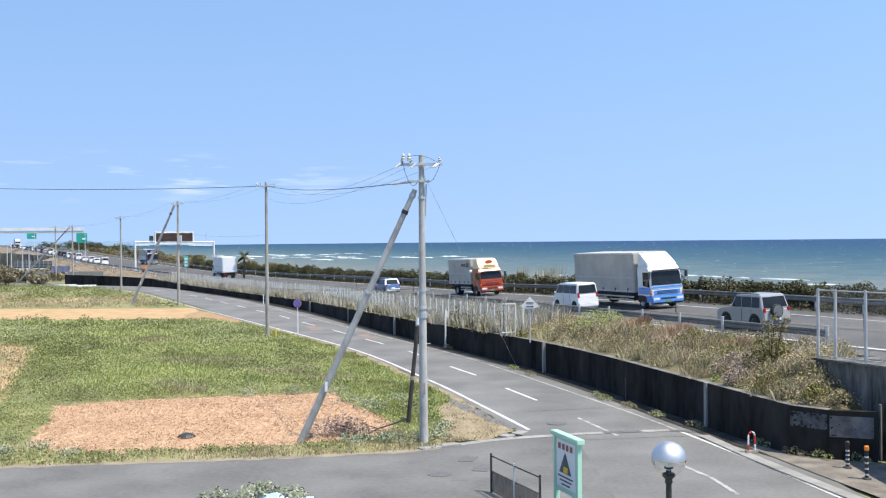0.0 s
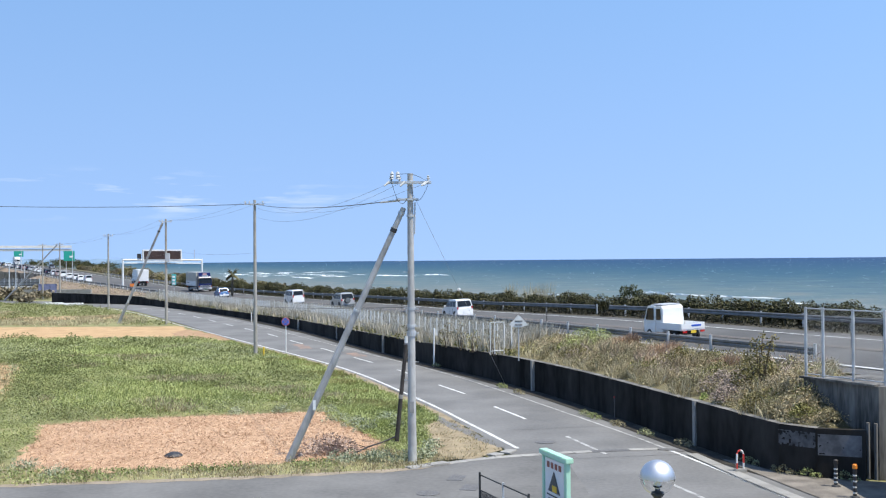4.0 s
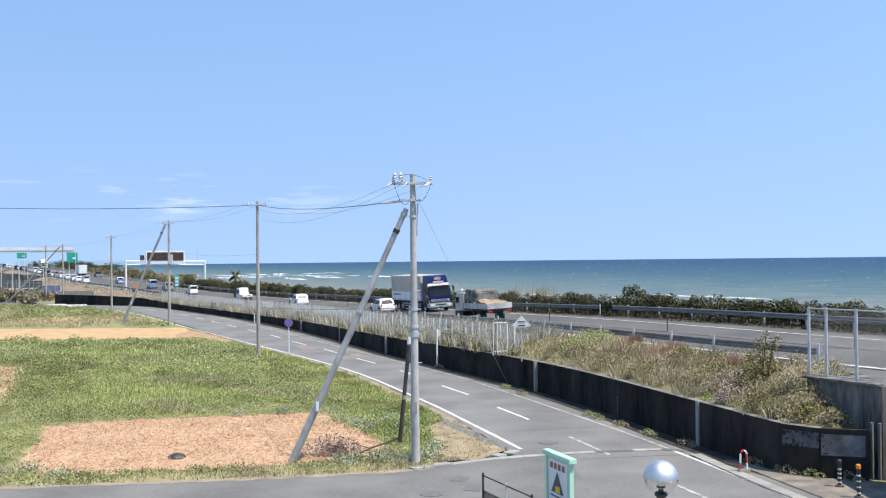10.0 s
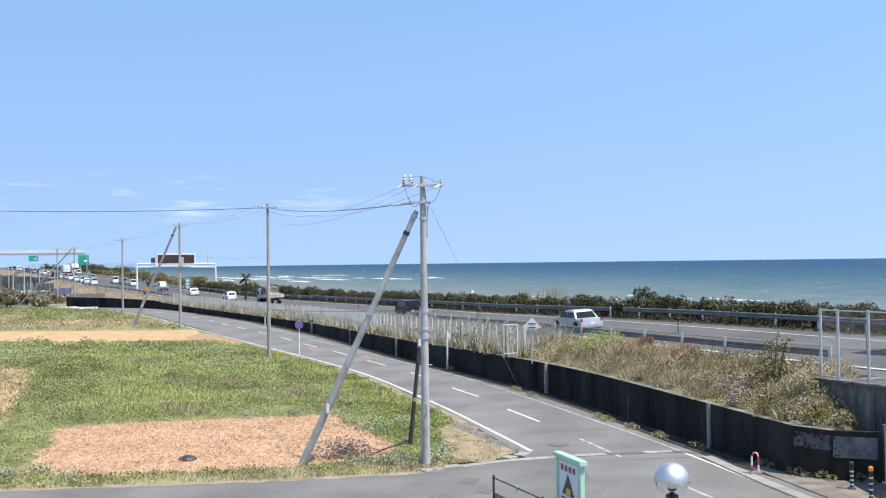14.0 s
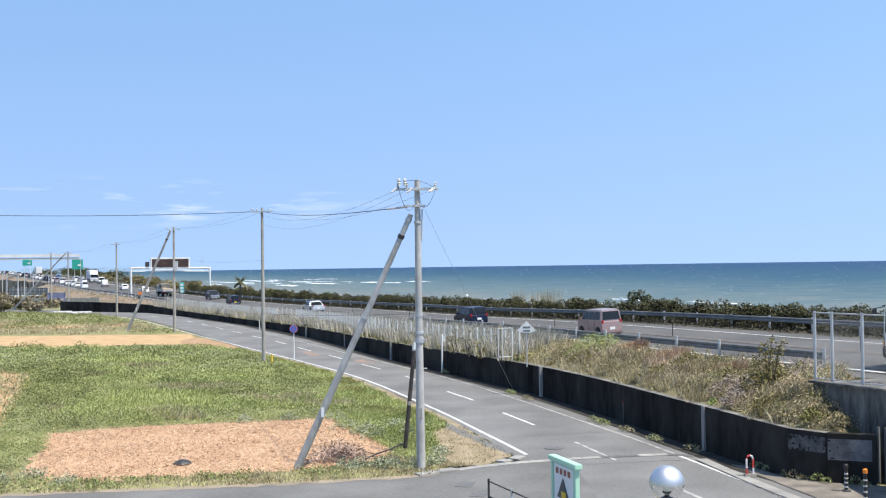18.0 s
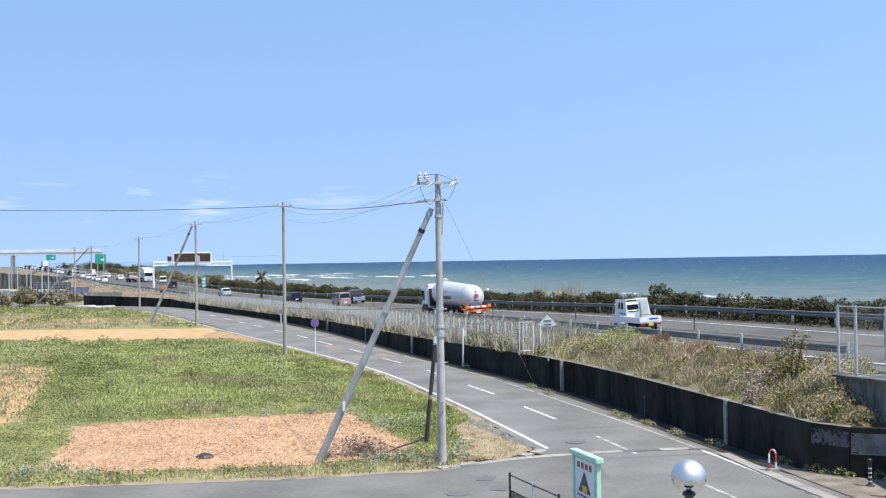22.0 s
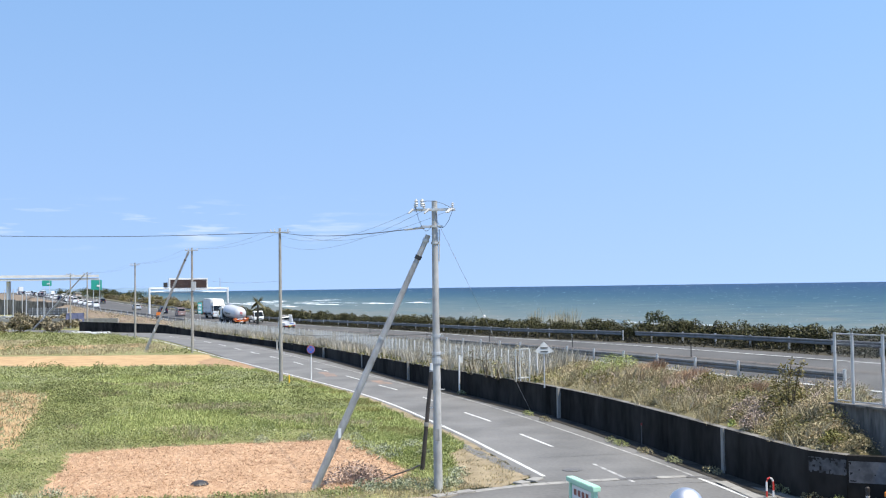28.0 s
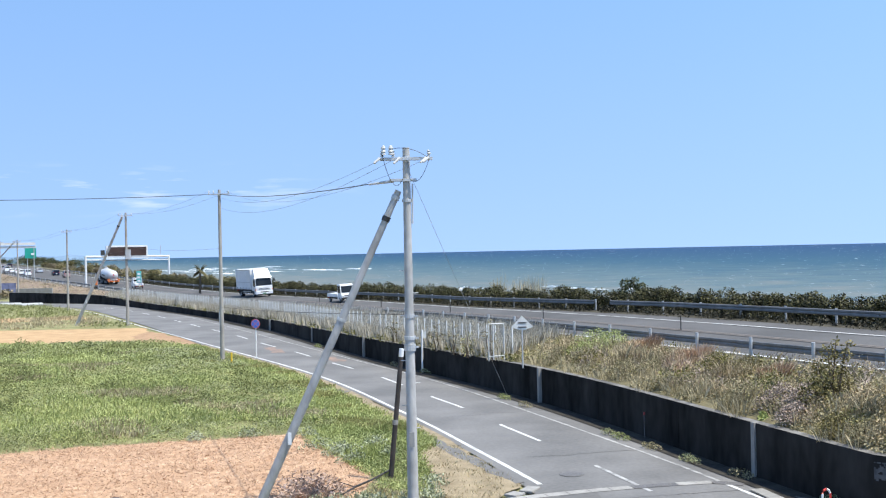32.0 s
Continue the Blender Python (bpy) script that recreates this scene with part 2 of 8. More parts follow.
def merge(bm, b):
    if bm is None:
        return b
    off = {v: bm.verts.new(v.co) for v in b.verts}
    for f in b.faces:
        bm.faces.new([off[v] for v in f.verts])
    b.free()
    return bm


def rod(p0, p1, r0, r1=None, seg=10, bm=None, caps=True):
    r1 = r0 if r1 is None else r1
    bm = bm or bmesh.new()
    p0, p1 = Vector(p0), Vector(p1)
    d = (p1 - p0).normalized()
    a = d.orthogonal().normalized()
    b = d.cross(a)
    rings = []
    for p, r in ((p0, r0), (p1, r1)):
        rings.append([bm.verts.new(p + (a * math.cos(2 * math.pi * i / seg) + b * math.sin(2 * math.pi * i / seg)) * r) for i in range(seg)])
    for i in range(seg):
        j = (i + 1) % seg
        bm.faces.new((rings[0][i], rings[0][j], rings[1][j], rings[1][i]))
    if caps:
        bm.faces.new(rings[0][::-1])
        bm.faces.new(rings[1])
    return bm


def lathe(profile, seg=16, bm=None, at=(0, 0, 0)):
    """A turned body about z from (radius, height) pairs."""
    bm = bm or bmesh.new()
    rings = []
    for r, h in profile:
        if r < 1e-5:
            rings.append([bm.verts.new((at[0], at[1], at[2] + h))])
        else:
            rings.append([bm.verts.new((at[0] + r * math.cos(2 * math.pi * i / seg), at[1] + r * math.sin(2 * math.pi * i / seg), at[2] + h)) for i in range(seg)])
    for a, b in zip(rings, rings[1:]):
        for i in range(seg):
            j = (i + 1) % seg
            f = [a[i % len(a)], a[j % len(a)], b[j % len(b)], b[i % len(b)]]
            f = list(dict.fromkeys(f))
            if len(f) > 2:
                bm.faces.new(f)
    return bm


def sheet(rows, bm=None):
    """A surface through rows of points."""
    bm = bm or bmesh.new()
    vs = [[bm.verts.new(p) for p in r] for r in rows]
    for a, b in zip(vs, vs[1:]):
        for i in range(len(a) - 1):
            bm.faces.new((a[i], a[i + 1], b[i + 1], b[i]))
    return bm


def tube(points, r, seg=5, bm=None):
    bm = bm or bmesh.new()
    pts = [Vector(p) for p in points]
    rings = []
    for i, p in enumerate(pts):
        d = (pts[min(i + 1, len(pts) - 1)] - pts[max(i - 1, 0)]).normalized()
        a = d.orthogonal().normalized() if abs(d.z) > 0.9 else d.cross(Vector((0, 0, 1))).normalized()
        b = d.cross(a)
        rings.append([bm.verts.new(p + (a * math.cos(2 * math.pi * k / seg) + b * math.sin(2 * math.pi * k / seg)) * r) for k in range(seg)])
    for a, b in zip(rings, rings[1:]):
        for i in range(seg):
            j = (i + 1) % seg
            bm.faces.new((a[i], a[j], b[j], b[i]))
    return bm


def catenary(p0, p1, sag, n=16):
    p0, p1 = Vector(p0), Vector(p1)
    return [p0.lerp(p1, i / n) - Vector((0, 0, 4 * sag * (i / n) * (1 - i / n))) for i in range(n + 1)]


def smooth_line(pts, step=1.0):
    """A Catmull-Rom line through points, at about even steps."""
    P = [Vector(p) for p in pts]
    P = [P[0] * 2 - P[1]] + P + [P[-1] * 2 - P[-2]]
    out = []
    for a, b, c, d in zip(P, P[1:], P[2:], P[3:]):
        k = max(1, int((c - b).length / step))
        for i in range(k):
            t = i / k
            out.append(0.5 * (2 * b + (c - a) * t + (2 * a - 5 * b + 4 * c - d) * t * t + (3 * b - a - 3 * c + d) * t ** 3))
    return out + [P[-2]]


def offset_line(line, d):
    """The line moved d metres to its right, in plan."""
    out = []
    for i, p in enumerate(line):
        q = (line[min(i + 1, len(line) - 1)] - line[max(i - 1, 0)])
        q = Vector((q.x, q.y, 0)).normalized()
        out.append(p + Vector((q.y, -q.x, 0)) * d)
    return out


def poly(points, z=0.0, bm=None):
    bm = bm or bmesh.new()
    f = bm.faces.new([bm.verts.new((p[0], p[1], z)) for p in points])
    return bm


# ---- plan of the highway: s along it, n across it towards the sea ----
UX, UY, NX, NY = -0.4305, 0.9026, 0.9026, 0.4305
Z_S = [0, 27, 36, 44, 52, 63, 75, 90, 107, 126, 147, 170, 200, 245, 290, 380, 500, 700]
Z_V = [3.35, 2.93, 2.79, 2.69, 2.61, 2.47, 2.27, 1.97, 1.8, 1.6, 1.38, 1.22, 1.2, 1.6, 2.1, 3.5, 5.3, 6.2]
HWY_REF = [(200, -420), (100, -160), (62, -66), (45, -22), (36.2, 3), (27.4, 28), (22.2, 43), (16.8, 58), (11.0, 74), (5, 90), (-1.6, 106.7), (-8.6, 123), (-15.9, 138.9), (-35, 179.5), (-55, 221.3), (-100, 314), (-150, 414), (-215, 540), (-330, 760)]


def hwy_line():
    """The seaward lane's middle line as a smooth curve: places, sideways ways and lengths along it."""
    p = np.array(HWY_REF, float)
    p = np.vstack([2 * p[0] - p[1], p, 2 * p[-1] - p[-2]])
    out = []
    for a, b, c, d in zip(p, p[1:], p[2:], p[3:]):
        k = max(1, int(np.linalg.norm(c - b) / 0.5))
        t = (np.arange(k) / k)[:, None]
        out.append(0.5 * (2 * b + (c - a) * t + (2 * a - 5 * b + 4 * c - d) * t ** 2 + (3 * b - a - 3 * c + d) * t ** 3))
    l = np.vstack(out + [p[-2:-1]])
    s = np.concatenate([[0], np.cumsum(np.linalg.norm(np.diff(l, axis=0), axis=1))])
    s = s - s[np.argmin(abs(l[:, 1] - 57))] + 44
    t = np.gradient(l, axis=0)
    t /= np.linalg.norm(t, axis=1)[:, None]
    return l, np.stack([t[:, 1], -t[:, 0]], 1), s


HWY_P, HWY_N, HWY_S = hwy_line()


def hz(s):
    return float(np.interp(s, Z_S, Z_V))


def tilt(s):
    """Fall of the carriageway towards the land, which it loses farther on."""
    return float(np.interp(s, [150, 225], [0.052, 0.0]))


def hwy(s, n, h=0.0):
    d = n - 42.0
    x, y = (float(np.interp(s, HWY_S, HWY_P[:, k]) + d * np.interp(s, HWY_S, HWY_N[:, k])) for k in (0, 1))
    return Vector((x, y, hz(s) + h - tilt(s) * max(0.0, min(44.5 - n, 9.0))))


LANE_A, LANE_B = 39.2, 43.0
S_ALL = [-420, -300, -200, -120, -60, -30] + list(range(0, 200, 4)) + list(range(200, 400, 10)) + list(range(400, 801, 40))
EDGE_S, EDGE_N = [60, 130, 205, 270], [36.8, 36.2, 34.0, 30.2]


def far_n(s):
    return float(np.interp(s, [62, 90, 125], [48.5, 47.0, 46.3]))


def edge_n(s):
    return float(np.interp(s, EDGE_S, EDGE_N))


# ---- ground, sea, highway, local road ----
def ground():
    prof = [(-2500, -0.5), (-600, -0.3), (-200, -0.08), (-40, -0.06), (20, -0.06), (30, -0.06), (44, -0.06), (50, -0.05), (56, -0.4), (66, -3.4), (76, -4.6), (110, -9)]
    rows = []
    for s in [-600, -300, -100, 0, 100, 200, 300, 450, 700, 1200, 2500, 4600]:
        rows.append([(UX * s + NX * n, UY * s + NY * n, z) for n, z in prof])
    tagged(part("ground", sheet(rows), GRASSG), "low coastal ground with weeds and dry grass", "ground", kind="structure")


def sea_material():
    m = bpy.data.materials.new("sea_water")
    m.use_nodes = True
    nt = m.node_tree
    n, l = nt.nodes, nt.links
    p = n["Principled BSDF"]
    p.inputs["Roughness"].default_value = 0.5
    p.inputs["Specular IOR Level"].default_value = 0.12
    tc = n.new("ShaderNodeTexCoord")
    sep = n.new("ShaderNodeSeparateXYZ")
    l.new(tc.outputs["UV"], sep.inputs[0])
    r = n.new("ShaderNodeValToRGB")
    cr = r.color_ramp
    cr.elements[0].position, cr.elements[0].color = 0.0, (0.225, 0.205, 0.165, 1)
    cr.elements[1].position, cr.elements[1].color = 1.0, (0.012, 0.034, 0.098, 1)
    for pos, c in ((0.15, (0.165, 0.168, 0.146, 1)), (0.29, (0.088, 0.128, 0.130, 1)), (0.46, (0.026, 0.070, 0.098, 1)), (0.64, (0.013, 0.046, 0.092, 1))):
        e = cr.elements.new(pos)
        e.color = c
    nz = n.new("ShaderNodeTexNoise")
    nz.inputs["Scale"].default_value = 5.0
    nz.inputs["Detail"].default_value = 5.0
    mp = n.new("ShaderNodeMapping")
    mp.inputs["Scale"].default_value = (9.0, 60.0, 1.0)
    l.new(tc.outputs["UV"], mp.inputs[0])
    l.new(mp.outputs[0], nz.inputs["Vector"])
    k = n.new("ShaderNodeMath")
    k.operation = 'MULTIPLY_ADD'
    k.inputs[1].default_value = 0.16
    l.new(nz.outputs["Fac"], k.inputs[0])
    l.new(sep.outputs[1], k.inputs[2])
    k2 = n.new("ShaderNodeMath")
    k2.operation = 'ADD'
    k2.inputs[1].default_value = -0.08
    l.new(k.outputs[0], k2.inputs[0])
    # short wind streaks that shift the colour between its neighbours on the ramp
    fz = n.new("ShaderNodeTexNoise")
    fz.inputs["Scale"].default_value, fz.inputs["Detail"].default_value = 5.0, 7.0
    fm = n.new("ShaderNodeMapping")
    fm.inputs["Scale"].default_value = (14.0, 10.0, 1.0)
    l.new(tc.outputs["UV"], fm.inputs[0])
    l.new(fm.outputs[0], fz.inputs["Vector"])
    k3 = n.new("ShaderNodeMath")
    k3.operation = 'MULTIPLY_ADD'
    k3.inputs[1].default_value = 0.40
    l.new(fz.outputs["Fac"], k3.inputs[0])
    l.new(k2.outputs[0], k3.inputs[2])
    k4 = n.new("ShaderNodeMath")
    k4.operation = 'ADD'
    k4.inputs[1].default_value = -0.20
    l.new(k3.outputs[0], k4.inputs[0])
    l.new(k4.outputs[0], r.inputs[0])
    l.new(r.outputs[0], p.inputs["Base Color"])
    w = n.new("ShaderNodeTexNoise")
    w.inputs["Scale"].default_value, w.inputs["Detail"].default_value = 0.35, 8.0
    mp2 = n.new("ShaderNodeMapping")
    mp2.inputs["Rotation"].default_value = (0, 0, radians(25))
    mp2.inputs["Scale"].default_value = (1.0, 0.4, 1.0)
    l.new(tc.outputs["Object"], mp2.inputs[0])
    l.new(mp2.outputs[0], w.inputs["Vector"])
    bp = n.new("ShaderNodeBump")
    bp.inputs["Strength"].default_value, bp.inputs["Distance"].default_value = 0.5, 1.0
    l.new(w.outputs["Fac"], bp.inputs["Height"])
    l.new(bp.outputs[0], p.inputs["Normal"])
    return m


SEA_Z = -4.0


def sea():
    """Water from the shore to the horizon; v of its map runs out from the shore."""
    ns = [62, 80, 110, 150, 200, 300, 450, 700, 1100, 1800, 3000, 4900]
    ss = [-3500, -1500, -500, -200, 0, 100, 200, 400, 700, 1200, 2200, 4600]
    bm = bmesh.new()
    uv = bm.loops.layers.uv.new("UVMap")
    vs = [[bm.verts.new((UX * s + NX * n, UY * s + NY * n, SEA_Z)) for n in ns] for s in ss]
    for i in range(len(ss) - 1):
        for j in range(len(ns) - 1):
            f = bm.faces.new((vs[i][j], vs[i][j + 1], vs[i + 1][j + 1], vs[i + 1][j]))
            for lp, (a, b) in zip(f.loops, ((i, j), (i, j + 1), (i + 1, j + 1), (i + 1, j))):
                lp[uv].uv = (ss[a] / 1000, (math.log(ns[b]) - math.log(62)) / (math.log(4900) - math.log(62)))
    tagged(part("water", bm, sea_material()), "wind-ruffled green-blue sea with scattered whitecaps", "sea", kind="structure")


def highway():
    rows = [[hwy(s, edge_n(s) - 1.2, 0), hwy(s, 41.6, 0.02), hwy(s, 44.5, 0.02), hwy(s, far_n(s) - 0.9, 0)] for s in S_ALL]
    road = part("road", sheet(rows), ASPHALT_HWY)
    tagged(road, "grey asphalt coastal highway on a low bank", "highway", kind="structure")
    for name, fn, w, m in (("edge_line", edge_n, 0.2, LINE_W), ("centre_line", lambda s: 41.65, 0.14, LINE_O), ("centre_line", lambda s: 41.35, 0.14, LINE_O), ("edge_line", lambda s: 44.5, 0.2, LINE_W)):
        r = [[hwy(s, fn(s), 0.06), hwy(s, fn(s) + w, 0.06)] for s in S_ALL]
        part(name, sheet(r), m, road)
    rows = []
    for s in S_ALL:
        g = far_n(s)
        rows.append([hwy(s, g + 1.6, 0.04), hwy(s, g + 2.2, 0.02), hwy(s, g + 4.7, -0.2), hwy(s, g + 8, -1.6), hwy(s, 66, -2.6 - hz(s)), hwy(s, 72, -5 - hz(s))])
    tagged(part("bank", sheet(rows), VERGE_M), "rough grassy bank falling to the beach", "bank", kind="structure")
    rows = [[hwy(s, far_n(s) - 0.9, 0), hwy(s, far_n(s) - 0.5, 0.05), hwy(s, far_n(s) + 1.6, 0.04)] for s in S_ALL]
    tagged(part("verge", sheet(rows), LITTER), "soil and leaf litter under the hedge, darkened with the hedge's shade", "verge", kind="structure")
    rows = []
    for s in [x for x in S_ALL if x >= 164]:
        e = edge_n(s)
        foot = max(e - 3.5 - 2.0 * hz(s), 20) if s > 175 else e - 2.2
        mid = (foot + e - 1.7) / 2
        rows.append([hwy(s, foot, -0.08 - hz(s)), hwy(s, mid, -hz(s) * 0.5 + 0.1), hwy(s, e - 1.7, -0.03), hwy(s, e - 1.2, 0)])
    tagged(part("bank", sheet(rows), EARTH), "bare brown earth bank of the highway", "bank", kind="structure")
    rows = []
    for s in [x for x in S_ALL if x <= 36]:
        rows.append([hwy(s, 31.6, -0.1 - hz(s)), hwy(s, 33.2, -hz(s) * 0.5), hwy(s, 35.0, -0.05), hwy(s, 35.6, 0)])
    tagged(part("bank", sheet([r for r in rows[:-5]]), VERGE_M), "grassy bank of the highway", "bank", kind="structure")


LEFT = smooth_line([(3.1, 39.1, 0), (1.73, 44.33, 0), (-0.83, 53.5, 0), (-6.1, 69.3, 0), (-16.3, 91.8, 0), (-26.1, 112.9, 0), (-41.6, 146.6, 0), (-54, 166, 0), (-75, 183, 0), (-120, 205, 0)], 1.5)
RIGHT = smooth_line([(12.1, 14, 0), (11.7, 20, 0), (10.6, 28.5, 0), (8.8, 37.3, 0), (6.75, 45.3, 0), (1.16, 63.7, 0), (-5.8, 81.2, 0), (-21.4, 120.2, 0), (-38, 157.6, 0), (-50, 172, 0), (-73, 189, 0), (-118, 211, 0)], 1.5)
WALL = smooth_line([(12.05, 33.45, 1.55), (11.15, 34.3, 1.58), (10.45, 36.3, 1.62), (9.70, 39.25, 1.64), (5.34, 55.8, 1.57), (-3.58, 79.0, 1.30), (-13.2, 105.8, 1.0), (-23.7, 129.8, 0.72), (-38, 156, 0.85), (-46, 168.5, 1.3), (-56, 175.5, 1.6), (-64, 180, 1.7)], 1.5)


def ribbon(line, a, b, z, bm=None):
    return sheet([[(p.x, p.y, z), (q.x, q.y, z)] for p, q in zip(offset_line(line, a), offset_line(line, b))], bm)


def local_road():
    mid = smooth_line([(5.2, -8, 0), (6.4, 10, 0), (6.9, 22, 0), (6.6, 30, 0), (5.95, 38.2, 0), (2.7, 51.5, 0), (-2.1, 66.5, 0), (-11.2, 86.5, 0), (-23.75, 116.5, 0), (-39.8, 152, 0), (-52, 169, 0), (-74, 186, 0), (-119, 208, 0)], 1.5)
    road = part("road", ribbon(mid, -3.15, 4.6, 0.0), ASPHALT)
    tagged(road, "grey two-lane local road with worn white lines", "road", kind="structure")
    part("edge_line", ribbon(LEFT, -0.08, 0.08, 0.008), LINE_W, road)
    part("edge_line", ribbon(RIGHT[:16], -0.07, 0.07, 0.008), LINE_W, road)
    part("edge_line", ribbon(RIGHT[15:], -0.06, 0.06, 0.008), LINE_WORN, road, "faded, partly worn off")
    cl = smooth_line([(8.5, 22.0, 0), (7.86, 30.1, 0), (7.35, 32.6, 0), (5.3, 41.3, 0), (4.02, 46.2, 0), (2.83, 50.4, 0), (1.66, 54.9, 0), (0.35, 58.9, 0), (-2.47, 67.95, 0), (-5.67, 76.0, 0), (-9.04, 84.6, 0), (-12.16, 91.9, 0), (-15.54, 100.6, 0), (-21.94, 115.2, 0), (-31.75, 137.6, 0), (-40.5, 154, 0), (-51, 168, 0)], 0.25)
    run = [0.0]
    for p, q in zip(cl, cl[1:]):
        run.append(run[-1] + (q - p).length)
    base = run[min(range(len(cl)), key=lambda i: abs(cl[i].y - 46.2))]
    for k in range(-2, 14):
        a = base + k * 8.95
        seg = [p for p, r in zip(cl, run) if a <= r <= a + 4.3]
        if len(seg) > 3:
            part("centre_dash", ribbon(seg, -0.07, 0.07, 0.008), LINE_W if k > -1 else LINE_WORN, road)
    return road


def wall():
    w = thing("wall", kind="structure", label="weathered concrete retaining wall along the local road, its face coloured as in shade")
    t = 0.28
    prev, start = None, 0
    n = len(WALL)
    step = 4
    for i in range(0, n - 1, step):
        seg = WALL[i:min(i + step, n - 1) + 1]
        out = offset_line(WALL, 0)[i:min(i + step, n - 1) + 1]
        back = offset_line(WALL, t)[i:min(i + step, n - 1) + 1]
        gap = 0.012
        bm = bmesh.new()
        ring = []
        for k, (a, b) in enumerate(zip(out, back)):
            d = (seg[min(k + 1, len(seg) - 1)] - seg[max(k - 1, 0)]).normalized()
            sh = d * (gap if k == 0 else -gap if k == len(seg) - 1 else 0)
            ring.append([bm.verts.new((a.x + sh.x, a.y + sh.y, -0.05)), bm.verts.new((a.x + sh.x, a.y + sh.y, a.z)), bm.verts.new((b.x + sh.x, b.y + sh.y, b.z + 0.01)), bm.verts.new((b.x + sh.x, b.y + sh.y, -0.05))])
        for r0, r1 in zip(ring, ring[1:]):
            for k in range(4):
                bm.faces.new((r0[k], r0[(k + 1) % 4], r1[(k + 1) % 4], r1[k]))
        bm.faces.new(ring[0][::-1])
        bm.faces.new(ring[-1])
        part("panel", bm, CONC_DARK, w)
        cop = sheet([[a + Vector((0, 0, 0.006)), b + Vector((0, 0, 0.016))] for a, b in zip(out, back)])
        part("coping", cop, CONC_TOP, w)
    for x, y, h in ((9.72, 39.3, 1.66), (5.27, 55.85, 1.6), (-3.62, 79.0, 1.33), (-13.25, 105.8, 1.05), (-8.2, 92.2, 1.15)):
        part("joint_strip", box((x, y, h / 2), (0.22, 0.16, h), rz=20), CONC, w, "pale filled joint")
    # the return of the wall and the wing wall of the underpass
    bm = bmesh.new()
    pts = [(12.05, 33.45), (13.4, 32.9), (13.5, 33.15), (12.2, 33.7)]
    lo = [bm.verts.new((*p, -0.05)) for p in pts]
    hi = [bm.verts.new((*p, 1.55)) for p in pts]
    bm.faces.new(hi)
    for i in range(4):
        j = (i + 1) % 4
        bm.faces.new((lo[i], lo[j], hi[j], hi[i]))
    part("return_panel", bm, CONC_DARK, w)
    bm = bmesh.new()
    pts = [(12.52, 35.85), (13.25, 34.5), (13.95, 33.2), (26.0, 33.0), (15.0, 36.6)]
    lo = [bm.verts.new((*p, -0.05)) for p in pts]
    hi = [bm.verts.new((*p, 2.87)) for p in pts]
    bm.faces.new(hi)
    for i in range(5):
        j = (i + 1) % 5
        bm.faces.new((lo[i], lo[j], hi[j], hi[i]))
    part("wing_wall", bm, CONC_MID, w, "stained concrete wing wall of the underpass")
    part("wing_coping", box((13.2, 34.6, 2.9), (0.26, 3.05, 0.07), rz=28.5, bevel=0.01), CONC_MID, w)
    part("abutment", box((14.45, 26.2, 2.1), (0.5, 12.6, 4.3), bevel=0.02), CONC_MID, w, "abutment of the underpass")
    for dx, dy in ((13.62, 33.25), (13.78, 33.05)):
        part("drain_pipe", rod((dx, dy, 0), (dx, dy, 1.75), 0.055, None, 10), CONC_MID, w)


ground()
sea()
highway()
local_road()
wall()


# ---- fields ----
def rough_edge(pts, amp, seed, step=0.7):
    rnd = random.Random(seed)
    out = []
    for a, b in zip(pts, pts[1:] + pts[:1]):
        k = max(1, int(math.hypot(b[0] - a[0], b[1] - a[1]) / step))
        for i in range(k):
            w = amp if i else amp * 0.3
            out.append((a[0] + (b[0] - a[0]) * i / k + rnd.uniform(-w, w), a[1] + (b[1] - a[1]) * i / k + rnd.uniform(-w, w)))
    return out


DIRT_1 = [(-16.9, 46.0), (-14.5, 47.4), (-11.0, 48.3), (-5.2, 49.4), (-4.3, 47.0), (-3.0, 44.0), (-1.9, 41.0), (-2.2, 39.0), (-3.2, 37.6), (-7.5, 36.3), (-12.4, 35.5), (-14.2, 36.6), (-15.0, 39.0), (-15.6, 42.0)]
DIRT_2 = [(-120, 114), (-60, 115.5), (-26.6, 113.9), (-21.1, 95.6), (-40.8, 97.6), (-110, 99)]
DIRT_3 = [(-30.9, 74.2), (-27.3, 71.9), (-22.9, 57.8), (-19.8, 47.4), (-32, 47), (-60, 70)]
DIRT_4 = [(-24.6, 108.5), (-20.4, 100.5), (-16.2, 90.5), (-17.6, 90.8), (-20.4, 94.8), (-22.8, 96.8), (-25.2, 103.0)]
DIRT_5 = [(-90, 128), (-45, 128), (-37, 132), (-40, 137), (-60, 136), (-95, 137)]
DRY = [(-0.5, 46.5), (1.0, 45.6), (2.0, 41.0), (2.5, 38.8), (1.4, 37.1), (0.1, 37.0), (-0.1, 38.6)]


def filled(pts, z):
    bm = poly(pts, z)
    bmesh.ops.triangulate(bm, faces=bm.faces)
    return bm


